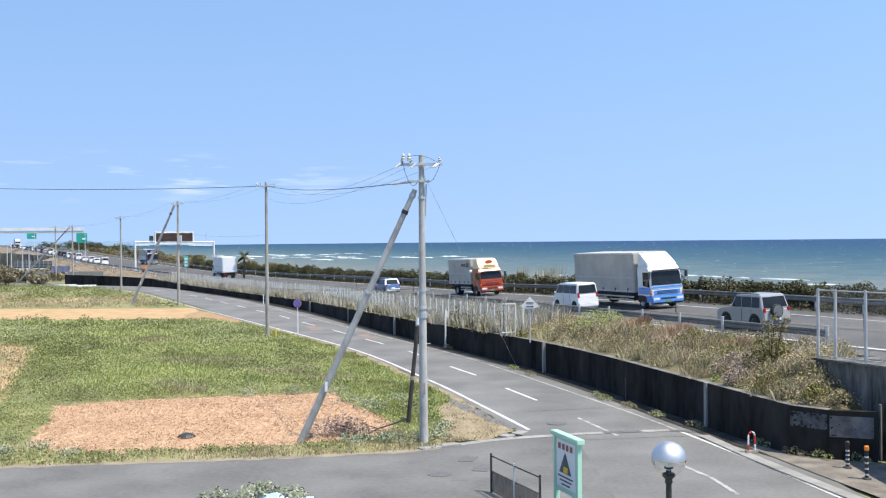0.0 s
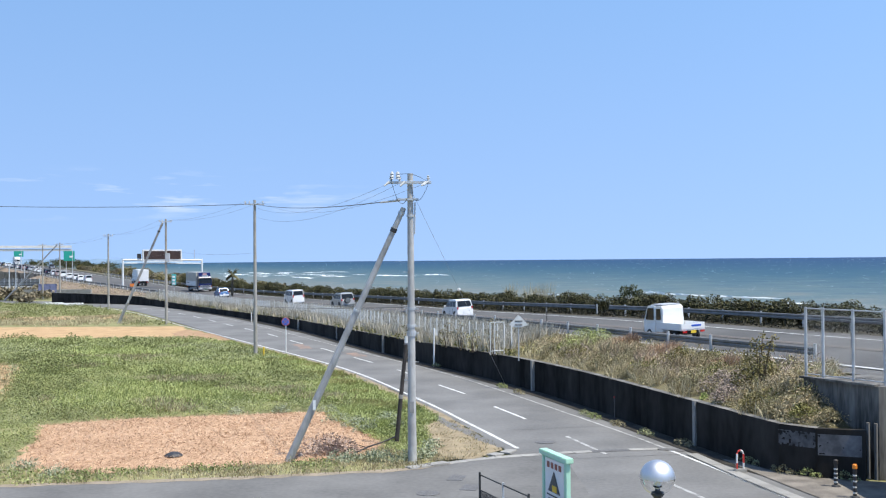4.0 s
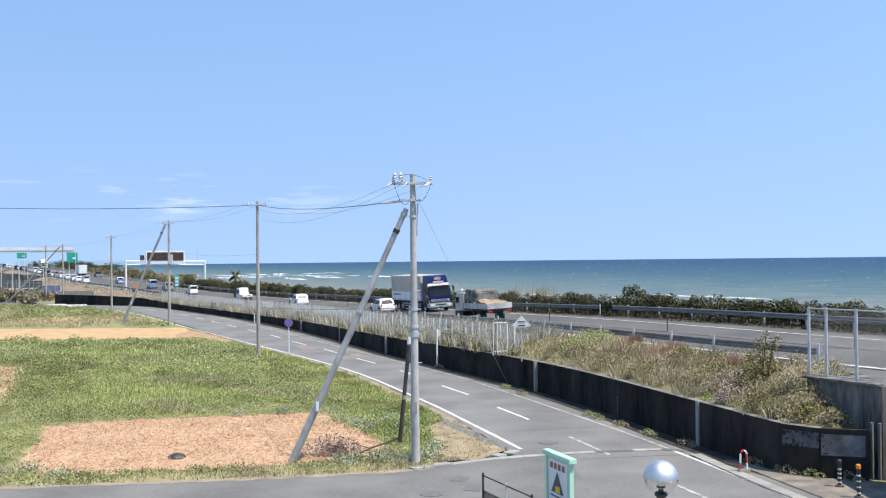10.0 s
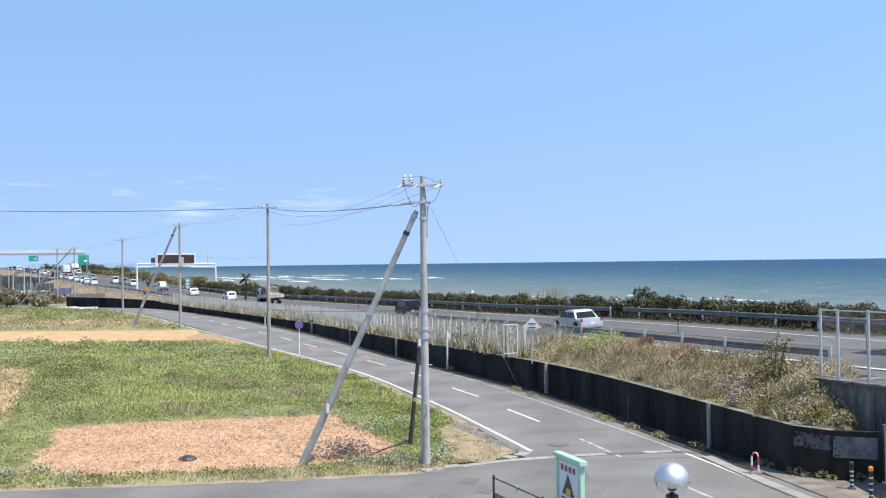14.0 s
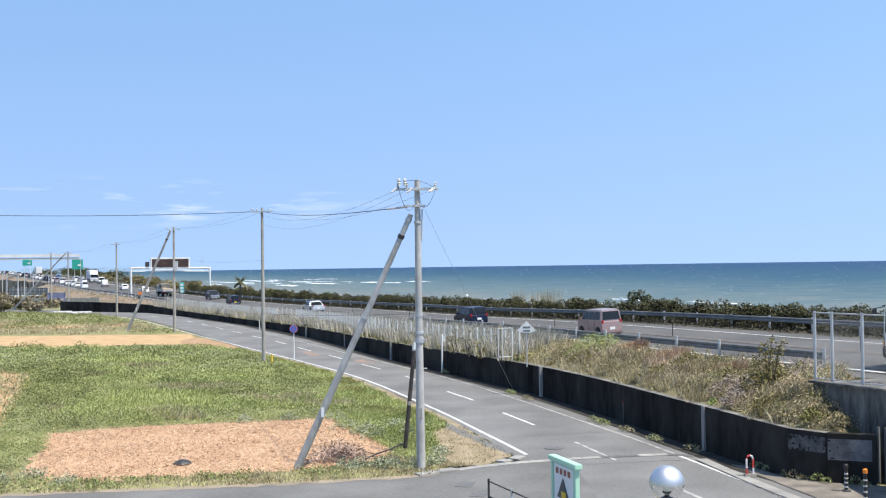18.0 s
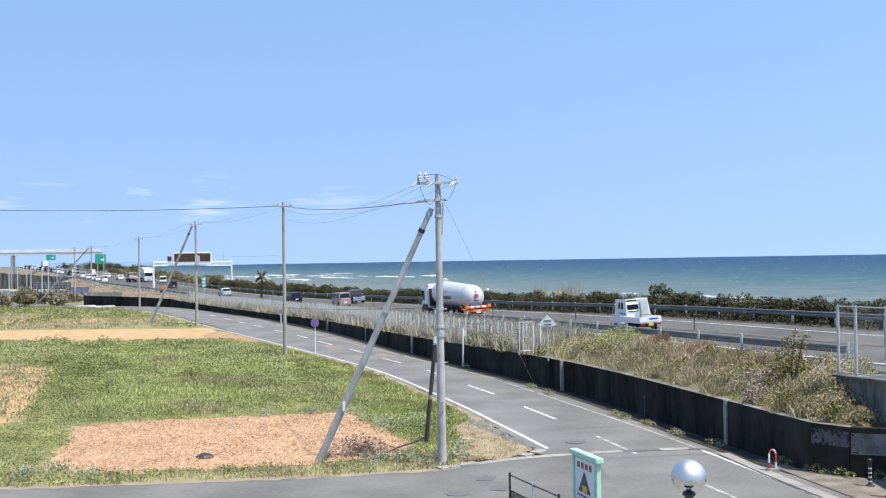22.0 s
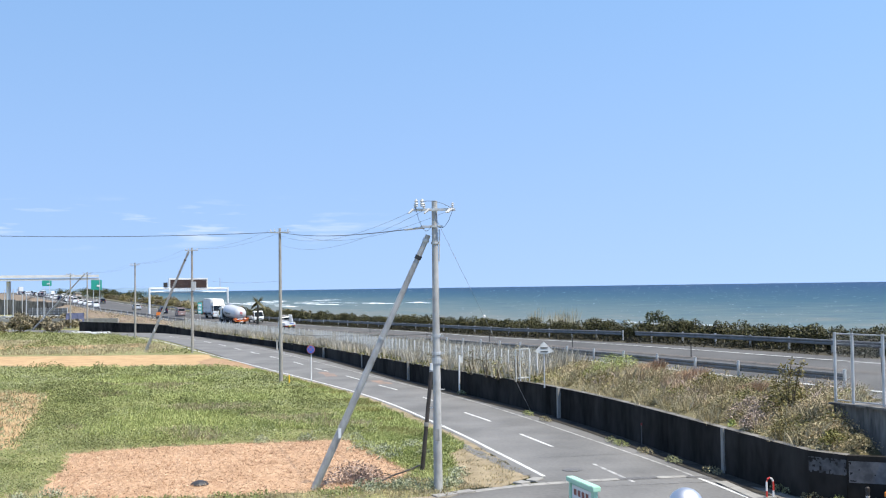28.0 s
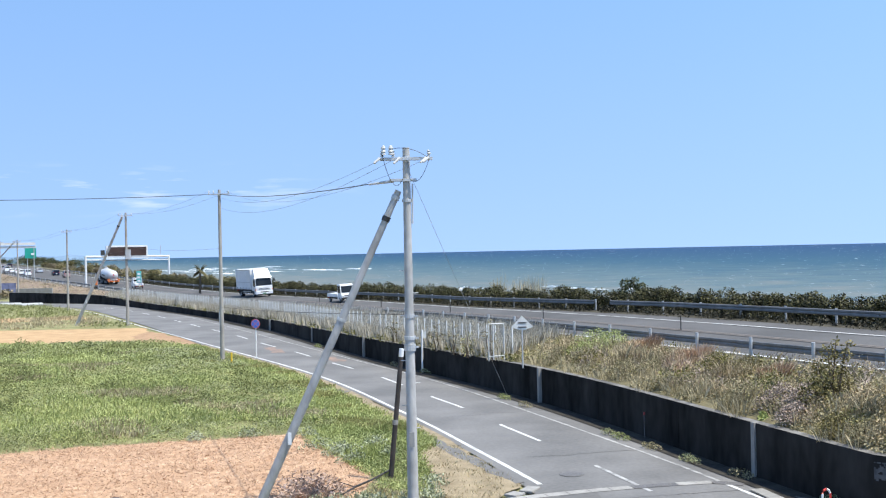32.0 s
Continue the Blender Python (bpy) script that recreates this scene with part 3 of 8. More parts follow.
ORANGE_EARTH = mat("orange_earth", (0.27, 0.165, 0.09), (0.40, 0.26, 0.15), 0.95, 1.0, 0.5, fine=9, bdist=0.05)
DRY_G = mat("dry_grass_patch", (0.19, 0.15, 0.09), (0.33, 0.265, 0.17), 0.95, 1.6, 0.7, fine=14, bdist=0.04)
for pts, amp, sd, st, m, lab in ((DIRT_1, 0.28, 1, 0.5, SOIL, "bare plot covered in dry reddish straw"), (DIRT_2, 0.15, 2, 1.6, SOIL2, "strip of pale tilled soil"), (DIRT_3, 0.4, 3, 1.0, SOIL2, "dry bare corner of a field with low plants"),
                             (DIRT_4, 0.3, 4, 1.0, ORANGE_EARTH, "orange earth beside the local road"), (DIRT_5, 0.8, 5, 2.0, SOIL2, "dry stubble between weeds"), (DRY, 0.12, 6, 0.4, DRY_G, "dry trampled grass at the road corner")):
    tagged(part("field", filled(rough_edge(pts, amp, sd, st), {4: -0.03, 6: 0.016}.get(sd, -0.045)), m), lab, "field", kind="structure")
SIDE_EDGE = [(-60, 35.6), (-13.8, 33.3), (-9.5, 33.8), (-5.2, 34.4), (-2.4, 34.95), (-0.4, 35.5), (0.3, 36.2), (1.3, 36.75), (2.3, 37.5), (3.2, 38.2), (4.6, 38.4)]
side = part("road", filled([(-60, 22.0)] + SIDE_EDGE + [(4.6, 20.0)], 0.004), ASPHALT_OLD)
tagged(side, "worn pale asphalt side road", "road", kind="structure")
# drain channel across the junction, grates, manholes, kerb stones
GRATE = mat("steel_grate", (0.10, 0.10, 0.10), (0.20, 0.19, 0.185), 0.7, 20, 0.4, 0.3, fine=60)
CHANNEL = mat('channel_concrete', (0.22, 0.212, 0.198), (0.36, 0.348, 0.325), 0.88, 1.4, 0.2, fine=9)
chan = smooth_line([(-0.1, 36.0, 0), (1.94, 37.25, 0), (5.04, 38.2, 0), (8.2, 38.72, 0), (9.05, 38.3, 0)], 0.6)
for i in range(0, len(chan) - 1):
    seg = chan[i:i + 2]
    d = (seg[1] - seg[0]).normalized() * 0.01
    part("channel_grate" if i in (9, 10, 13) else "channel_slab", ribbon([seg[0] + d, seg[1] - d], -0.2, 0.2, 0.013), GRATE if i in (9, 10, 13) else CHANNEL, side)
for p in ((0.74, 33.95), (1.12, 32.51)):
    part("drain_grate", box((p[0], p[1], 0.008), (0.5, 0.8, 0.02), rz=-14), GRATE, side)
# dirt along the wall foot; the wall's cast shadow is painted into its colour
tagged(part("pavement", filled([(p.x, p.y) for p in offset_line(WALL, -0.85) if p.y < 150][::1] + [(p.x, p.y) for p in offset_line(WALL, 0.05) if p.y < 150][::-1], 0.02), mat("shaded_gutter_dirt", (0.010, 0.009, 0.008), (0.050, 0.044, 0.034), 0.95, 1.5, 0.5, fine=8)), "dirt strip at the foot of the wall, darkened with the wall's shadow", "dirt", kind="structure")
part("drain_slab", box((0.85, 33.2, 0.003), (0.56, 4.6, 0.01), rz=-14), ASPHALT_OLD, side)
for x, y, r in ((4.25, 40.37, 0.38), (-0.16, 31.77, 0.36)):
    part("manhole_cover", lathe([(0, 0.022), (r - 0.05, 0.022), (r - 0.04, 0.016), (r, 0.018), (r, 0)], 24, at=(x, y, 0)), GRATE, side)
for x, y, w_, a_ in ((-0.5, 35.75, 0.8, 32), (0.15, 36.2, 0.75, 36), (2.7, 38.35, 0.7, 62), (2.2, 37.8, 0.5, 48)):
    part("kerb_stone", box((x, y, 0.025), (w_, 0.42, 0.07), rz=a_, bevel=0.015), CHANNEL, side)
# sealed cracks and joints in the asphalt
SEAL = mat("crack_sealer", (0.055, 0.055, 0.055), (0.10, 0.098, 0.096), 0.8, 4, 0.1)
rcr = random.Random(77)
for x0, y0, x1, y1 in ((4.4, 36.9, 8.8, 37.6), (3.2, 43.2, 7.2, 44.1), (0.8, 52.4, 5.0, 53.6), (-3.5, 66.0, 0.4, 67.3)):
    k_ = int(math.hypot(x1 - x0, y1 - y0) / 0.35)
    line_ = [Vector((x0 + (x1 - x0) * i / k_ + rcr.gauss(0, 0.06), y0 + (y1 - y0) * i / k_ + rcr.gauss(0, 0.06), 0)) for i in range(k_ + 1)]
    part("crack", ribbon(line_, -0.012, 0.016, 0.011), SEAL, side)
# dusty sand that has drifted over the edges of the asphalt
DUST = mat("dusty_sand", (0.20, 0.165, 0.12), (0.32, 0.265, 0.20), 0.95, 1.2, 0.4, fine=10)
dl = [Vector((a[0], a[1], 0)).lerp(Vector((b[0], b[1], 0)), i / 12) for a, b in zip(SIDE_EDGE[:7], SIDE_EDGE[1:8]) for i in range(12)]
da, db = [(p.x, p.y + 0.28) for p in dl], [(p.x, p.y - 0.06 - 0.35 * abs(noise.noise(p * 0.9))) for p in dl]
tagged(part("shoulder", filled(da + db[::-1], 0.012), DUST), "strip of pale dusty sand along the side road", "dirt", kind="structure")
el = [p for p in LEFT if 43 < p.y < 93]
ea = [(p.x - 0.30 - 0.25 * abs(noise.noise(p * 0.4)), p.y) for p in el]
eb = [(p.x - 0.9 - 0.8 * abs(noise.noise(p * 0.23 + Vector((3, 0, 0)))), p.y) for p in el]
tagged(part("shoulder", filled(ea + eb[::-1], 0.014), DRY_G), "worn strip of brown earth beside the local road", "dirt", kind="structure")
apron = rough_edge([(-6.9, 66.0), (-3.6, 61.5), (-4.2, 60.6), (-7.6, 64.4), (-8.6, 65.2)], 0.15, 8, 0.6)
part("apron", filled(apron, 0.018), ASPHALT_OLD, side)
apron = rough_edge([(-0.2, 48.6), (2.7, 39.4), (2.4, 39.2), (1.3, 42.2), (0.5, 44.8), (-0.5, 47.6)], 0.12, 9, 0.6)
part("apron", filled(apron, 0.02), ASPHALT_OLD, side)
PAVE = mat("gravelly_pavement", (0.11, 0.098, 0.086), (0.24, 0.215, 0.185), 0.95, 1.3, 0.4, fine=25)
gut = smooth_line([(9.35, 37.6, 0), (9.85, 34.6, 0), (10.35, 32.0, 0), (11.0, 29.0, 0), (11.7, 25.5, 0), (12.1, 20, 0)], 1.0)
gutter = tagged(part("kerb", ribbon(gut, 0.0, 0.45, 0.03), CONC), "pale concrete gutter stones along the road edge", "kerb", kind="structure")
for i in range(len(gut) - 1):
    d = (gut[i + 1] - gut[i]).normalized() * 0.012
    part("gutter_stone", ribbon([gut[i] + d, gut[i + 1] - d], 0.02, 0.43, 0.045), CONC, gutter)
tagged(part("pavement", filled([(9.9, 36.6), (10.35, 36.2), (11.05, 34.3), (11.95, 33.4), (13.9, 32.6), (14.4, 24.5), (12.2, 25.5), (11.5, 28.9), (10.8, 32.0)], 0.025), PAVE), "rough brownish pavement before the underpass", "pavement", kind="structure")
for p, q in (((-11.6, 87.9), (-10.3, 83.6)), ((-6.6, 79.5), (-5.6, 76.5))):
    part("orange_patch", filled(rough_edge([p, (p[0] + 0.9, p[1] + 0.2), (q[0] + 0.9, q[1]), q], 0.2, 3, 0.5), 0.01), PATCH_O, side)


# ---- utility poles ----
def concrete_pole(x, y, h, rz=0.0, r=0.16, label="grey concrete utility pole with crossarms and insulators", bolts=8, m=CONC_POLE_D):
    t = thing("utility_pole", pose(x, y, 0, 0, 0, rz), label=label, category="utility pole", group="utility poles")
    part("shaft", rod((0, 0, -0.05), (0, 0, h), r, r * 0.62, 24), m, t)
    part("crossarm", box((0, -0.14, h - 0.32), (1.45, 0.08, 0.09), bevel=0.01), STEEL, t)
    part("arm_band", rod((0, 0, h - 0.4), (0, 0, h - 0.24), r * 0.68, None, 14), STEEL, t)
    for dx in (-0.66, -0.36, 0.62):
        part("insulator", lathe([(0, 0), (0.05, 0.02), (0.03, 0.06), (0.065, 0.09), (0.03, 0.13), (0.05, 0.16), (0, 0.2)], 9, at=(dx, -0.14, h - 0.27)), INSUL, t)
    for k in range(bolts):
        z = 2.2 + k * 0.62
        part("step_bolt", rod((0, 0, z), (0.26 * (-1) ** k, 0, z), 0.013, None, 6), STEEL, t)
    return t


POLES = [(-0.72, 36.7, 9.93), (-13.0, 78.5, 11.4), (-29.4, 118.2, 11.6), (-46.6, 154.0, 10.9), (-64.7, 186.0, 10.25), (-72.0, 197.9, 10.3)]
pole_1 = concrete_pole(*POLES[0], r=0.155, m=CONC_POLE, label="grey concrete utility pole with insulators and a slanting concrete brace")
concrete_pole(*POLES[1], r=0.15)
pole_3 = concrete_pole(*POLES[2], r=0.17, label="grey concrete utility pole with a slanting brace pole")
for p in POLES[3:]:
    concrete_pole(*p, r=0.16, bolts=2)
# hardware of the near pole
h1 = 9.93
for dx, r in ((-0.62, 0.065), (-0.42, 0.07)):
    part("cutout_insulator", lathe([(0, 0), (r, 0.02), (r * 0.7, 0.07), (r * 1.1, 0.1), (r * 0.7, 0.15), (r, 0.19), (r * 0.6, 0.26), (0, 0.28)], 12, at=(dx, -0.2, h1 - 0.22)), INSUL, pole_1)
for sx_, sz in ((-0.72, -0.1), (-0.18, -0.16), (0.55, -0.1), (0.62, -0.04)):
    part("strain_insulator", rod((sx_, -0.2, h1 - 0.3), (sx_ - 0.16, -0.3, h1 - 0.42 + sz * 0.2), 0.045, 0.03, 8), INSUL, pole_1)
part("lower_arm", box((-0.1, -0.12, h1 - 0.9), (0.75, 0.07, 0.08), bevel=0.01), STEEL, pole_1)
part("cable_clamp", rod((-0.35, -0.12, h1 - 0.92), (-1.05, 0.25, h1 - 0.98), 0.045, 0.03, 8), STEEL, pole_1)
for k, (z0, z1) in enumerate(((h1 - 1.5, h1 - 1.42), (h1 - 4.7, h1 - 4.6), (h1 - 5.3, h1 - 5.2), (h1 - 5.6, h1 - 5.42))):
    part("steel_band", rod((0, 0, z0), (0, 0, z1), 0.135 + 0.01 * k, None, 14), STEEL, pole_1)
for z in (h1 - 4.65, h1 - 5.25, h1 - 5.5):
    part("band_lug", box((0.17, -0.05, z), (0.16, 0.05, 0.05)), STEEL, pole_1)
for k, (a, b, sag) in enumerate((((-0.68, -0.2, h1 - 0.1), (-0.1, -0.16, h1 - 0.86), 0.5), ((-0.4, -0.2, h1 - 0.05), (0.6, -0.2, h1 - 0.3), -0.12), ((0.64, -0.2, h1 - 0.3), (0.08, -0.15, h1 - 0.86), 0.3))):
    part("jumper_wire", tube(catenary(a, b, sag, 12), 0.008), CABLE, pole_1)
part("drop_pipe", rod((0.16, -0.05, h1 - 1.0), (0.14, -0.03, h1 - 2.1), 0.025), STEEL, pole_1)
part("control_box", box((0.2, -0.1, 7.3), (0.45, 0.4, 1.0), bevel=0.03), STEEL, pole_3)
part("label_plate", box((-0.0, -0.165, 1.9), (0.14, 0.01, 0.4)), CONC, pole_1)


def brace(base, top, r, label):
    t = thing("brace_pole", label=label, category="utility pole")
    b, q = Vector(base), Vector(top)
    part("shaft", rod(b - (q - b).normalized() * 0.1, q, r, r * 0.66, 24), CONC_POLE, t)
    k = b.lerp(q, 0.985)
    part("top_band", rod(k - (q - b).normalized() * 0.12, k, r * 0.85, None, 14), STEEL, t)
    # dark ring in place of the crossarm's shadow on the brace
    k = b.lerp(q, 0.92)
    part("upper_shadow_band", rod(k - (q - b).normalized() * 0.14, k, r * 0.86, None, 14), DARK, t)
    k = b.lerp(q, 0.6)
    part("mid_band", rod(k - (q - b).normalized() * 0.08, k, r * 0.95, None, 14), STEEL, t)
    k = b.lerp(q, 0.22)
    part("label_plate", box((k.x + 0.02, k.y - r, k.z), (0.1, 0.012, 0.34), rz=0), WHITE_P, t)
    return t


brace((-5.04, 37.38, 0), (-0.95, 36.75, 8.75), 0.138, "slanting grey concrete brace pole leaning on the utility pole")
brace((-35.2, 120.1, 0), (-29.8, 118.4, 11.2), 0.17, "slanting grey concrete brace of a utility pole")
brace((-76.0, 190.0, 0), (-65.2, 186.2, 9.9), 0.16, "slanting grey concrete brace of a far utility pole")
t = thing("post", label="dark brown steel pipe post with a white cap", category="post")
part("pipe", rod((-1.39, 40.41, 0), (-0.99, 40.42, 3.8), 0.085, 0.075, 12), BROWN_PIPE, t)
part("cap", rod((-0.99, 40.42, 3.8), (-0.965, 40.42, 4.05), 0.08, None, 12), WHITE_P, t)
part("band", rod((-1.215, 40.415, 1.7), (-1.205, 40.415, 1.85), 0.09, None, 12), CONC, t)


WIRE_G = mat("wire_grey", (0.10, 0.105, 0.11), (0.17, 0.175, 0.18), 0.6, 3, 0.0)


def wires(name, label, spans, r=0.012, m=None):
    bm = bmesh.new()
    for a, b, sag in spans:
        tube(catenary(a, b, sag, 20), r, 4, bm)
    tagged(part(name, bm, m or CABLE), label, "cable", group="overhead cables")


P = [Vector((x, y, h)) for x, y, h in POLES]
wires("overhead_cable", "thick black cable between the first two poles", [(P[0] + Vector((-1.0, 0.2, -0.97)), P[1] + Vector((0, -0.1, -0.3)), 0.25)], 0.015)
wires("overhead_cable", "thick black cable leading off from the second pole", [(P[1] + Vector((0, -0.1, -0.3)), Vector((-46, 85, 11.9)), 0.35)], 0.02)
wires("overhead_cable", "thin wires between the first two poles", [(P[0] + Vector((dx, 0, -0.3)), P[1] + Vector((dx, 0, -0.2)), 0.9) for dx in (-0.66, 0.62)] + [(P[0] + Vector((-0.3, 0, -0.3)), P[1] + Vector((0, 0, -1.2)), 0.8)], 0.0055, WIRE_G)
for i in range(1, 5):
    wires("overhead_cable", "thin wires between two poles", [(P[i] + Vector((dx, 0, -0.1)), P[i + 1] + Vector((dx, 0, -0.1)), 0.5) for dx in (-0.66, 0.62)] + [(P[i] + Vector((0, 0, -3.9)), P[i + 1] + Vector((0, 0, -3.4)), 0.3)], 0.007, WIRE_G)
wires("overhead_cable", "low cable along the poles", [(P[0] + Vector((0, 0, -4.6)), P[1] + Vector((0, 0, -7.8)), 0.1)], 0.009)
wires("guy_wire", "thin slanting guy wire from the pole to the wall foot", [(Vector((3.97, 58.16, 0.05)), Vector((-0.62, 36.7, 9.2)), 0.0)], 0.006, STEEL)
gb = thing("guy_marker", label="small white ball clipped to the guy wire", category="marker")
part("ball", lathe([(0, -0.07), (0.05, -0.05), (0.07, 0), (0.05, 0.05), (0, 0.07)], 12, at=tuple(Vector((3.97, 58.16, 0.05)).lerp(Vector((-0.62, 36.7, 9.2)), 0.615))), WHITE_P, gb)


# ---- plants: many small leaves or blades in one mesh ----
def leaves(name, pos, size, material, up=0.3, aspect=0.6, seed=0, flat=0.0):
    """Leaf quads at pos (n, 3) of the given sizes, turned at random; up lifts their tips, flat lays their faces to the sky."""
    rng = np.random.default_rng(seed)
    n = len(pos)
    a = rng.normal(size=(n, 3))
    a[:, 2] = a[:, 2] * 0.6 + up
    a /= np.linalg.norm(a, axis=1)[:, None]
    b = np.cross(a, rng.normal(size=(n, 3)) + np.array([0, 0, 3.0 * flat]))
    b /= np.linalg.norm(b, axis=1)[:, None]
    sz = np.asarray(size)[:, None]
    w = sz * aspect * 0.5
    v = np.stack([pos, pos + a * sz * 0.5 + b * w, pos + a * sz, pos + a * sz * 0.5 - b * w], 1).reshape(-1, 3)
    me = bpy.data.meshes.new(name)
    me.from_pydata(v.tolist(), [], np.arange(4 * n).reshape(-1, 4).tolist())
    me.materials.append(material)
    return me


def blades(name, pos, height, material, lean=0.35, width=0.03, seed=0):
    """Upright grass blades: narrow bent triangles."""
    rng = np.random.default_rng(seed)
    n = len(pos)
    az = rng.uniform(0, 2 * np.pi, n)
    d = np.stack([np.cos(az), np.sin(az), np.zeros(n)], 1)
    ln = (rng.uniform(0.1, 1.0, n) * lean)[:, None]
    az2 = rng.uniform(0, 2 * np.pi, n)
    s = np.stack([np.cos(az2), np.sin(az2), np.zeros(n)], 1) * width
    h = np.asarray(height)[:, None]
    up = np.array([[0, 0, 1.0]])
    v = np.stack([pos - s, pos + s, pos + up * h * 0.6 + d * h * ln * 0.4 + s * 0.7, pos + up * h + d * h * ln, pos + up * h * 0.6 + d * h * ln * 0.4 - s * 0.7], 1).reshape(-1, 3)
    me = bpy.data.meshes.new(name)
    me.from_pydata(v.tolist(), [], np.arange(5 * n).reshape(-1, 5).tolist())
    me.materials.append(material)
    return me


def inside(poly_pts, xy):
    x, y = xy[:, 0], xy[:, 1]
    c = np.zeros(len(xy), bool)
    p = np.array(poly_pts)
    for (x0, y0), (x1, y1) in zip(p, np.roll(p, -1, 0)):
        t = ((y0 > y) != (y1 > y)) & (x < (x1 - x0) * (y - y0) / (y1 - y0 + 1e-12) + x0)
        c ^= t
    return c


def spread(pts, n, seed, holes=(), power=0.0):
    """About n random places in a plan polygon, denser towards low y if power is above 0."""
    rng = np.random.default_rng(seed)
    p = np.array(pts)
    out = np.empty((0, 2))
    lo, hi = p.min(0), p.max(0)
    while len(out) < n:
        q = rng.uniform(lo, hi, (n * 2, 2))
        if power:
            q = q[rng.uniform(size=len(q)) < (lo[1] / np.maximum(q[:, 1], lo[1])) ** power]
        k = inside(pts, q)
        for h in holes:
            k &= ~inside(h, q)
        out = np.concatenate([out, q[k]])
    return out[:n]


def patchy(xy, scale, seed):
    """Smooth random values from 0 to 1 over the plan."""
    return np.array([noise.noise(Vector((x * scale, y * scale, seed * 7.3))) for x, y in xy]) * 0.5 + 0.5


def leafmat(name, c1, c2, rough=0.6, scale=0.4, island=0.6):
    m = mat(name, c1, c2, rough, scale, 0.0, fine=6, island=island, spec=0.25)
    return m


WEED = leafmat("weed_leaves", (0.16, 0.187, 0.065), (0.36, 0.385, 0.155), island=0.3)
WEED_D = leafmat("dark_weed_leaves", (0.11, 0.125, 0.043), (0.26, 0.275, 0.105), island=0.3)
LUSH = leafmat("lush_grass", (0.245, 0.285, 0.09), (0.475, 0.50, 0.205), island=0.35)
SILVER = leafmat("silver_leaves", (0.19, 0.215, 0.12), (0.41, 0.43, 0.30))
SAGE = leafmat("sage_leaves", (0.19, 0.205, 0.10), (0.36, 0.37, 0.205), island=0.3)
STRAW = leafmat("straw", (0.31, 0.19, 0.115), (0.69, 0.50, 0.345))
TAN = leafmat("tan_grass", (0.25, 0.205, 0.115), (0.60, 0.515, 0.335))
YELLOWG = leafmat("yellow_grass", (0.23, 0.21, 0.068), (0.50, 0.45, 0.20))
PALE_G = leafmat("pale_grass", (0.36, 0.325, 0.25), (0.60, 0.55, 0.45))
OLIVE = leafmat("olive_leaves", (0.075, 0.077, 0.022), (0.30, 0.28, 0.10), island=0.5)
MAUVE = leafmat("dry_stalks", (0.22, 0.175, 0.14), (0.46, 0.37, 0.31))
HEDGE_L = leafmat("hedge_leaves", (0.010, 0.012, 0.005), (0.13, 0.122, 0.05))
TREE_L = leafmat("tree_leaves", (0.022, 0.03, 0.012), (0.10, 0.105, 0.042))
BUSH_L = leafmat("brown_bush_leaves", (0.11, 0.095, 0.058), (0.32, 0.27, 0.175))
BARK = mat("bark", (0.06, 0.045, 0.03), (0.14, 0.11, 0.08), 0.9, 6, 0.4)


def stuff(name, me, label, category="plants"):
    return tagged(new(name, me), label, category, kind="stuff")


def clumps(xy, per, r, h, seed, z=0.0):
    """Places in low domes of leaves over each place."""
    rng = np.random.default_rng(seed)
    n = len(xy)
    rr = np.broadcast_to(np.asarray(r, float), (n,))
    hh = np.broadcast_to(np.asarray(h, float), (n,))
    k = np.repeat(np.arange(n), per)
    a = rng.uniform(0, 2 * np.pi, len(k))
    q = np.sqrt(rng.uniform(0, 1, len(k)))
    x = xy[k, 0] + np.cos(a) * q * rr[k]
    y = xy[k, 1] + np.sin(a) * q * rr[k]
    zz = hh[k] * (1 - q ** 2) * rng.uniform(0.3, 1.0, len(k))
    z0 = np.broadcast_to(np.asarray(z, float), (n,))[k]
    return np.stack([x, y, z0 + zz], 1)


GREEN_FIELD = [(-18.5, 33.9), (-16.0, 34.6), (-14.8, 38), (-15.6, 42), (-16.9, 46), (-14.5, 47.4), (-11, 48.3), (-5.2, 49.4), (-3.6, 51), (-5.2, 58), (-7.5, 66.5), (-11.6, 77), (-16, 87), (-19.2, 92.5), (-21.1, 95.0), (-40.8, 97.0), (-75, 98.0), (-60, 78), (-30.9, 74.5), (-27.3, 72), (-22.9, 57.8), (-19.8, 47.4), (-22, 40)]
xy = spread(GREEN_FIELD, 15000, 11, power=0.9)
pv = patchy(xy, 0.09, 1)
near = np.clip(xy[:, 1] / 60, 0.7, 1.6)
lump = np.clip(patchy(xy, 0.42, 2) - 0.28, 0, 1)
sel = pv < 0.64
hgt = 0.08 + 0.75 * lump
stuff("weeds", leaves("weeds", clumps(xy[sel], 22, 0.38 * near[sel], hgt[sel], 1), np.random.default_rng(1).uniform(0.06, 0.12, 22 * sel.sum()) * np.repeat(near[sel], 22), WEED, 0.3, 0.5, 1, 0.6), "green mixed weeds covering the fallow field", "weeds")
sel = pv >= 0.56
stuff("grass", blades("grass", clumps(xy[sel], 6, 0.42 * near[sel], 0.12 + 0.3 * lump[sel], 2), np.random.default_rng(2).uniform(0.10, 0.26, 6 * sel.sum()), LUSH, 1.1, 0.022, 2), "fresh yellow-green grass in the fallow field", "grass")
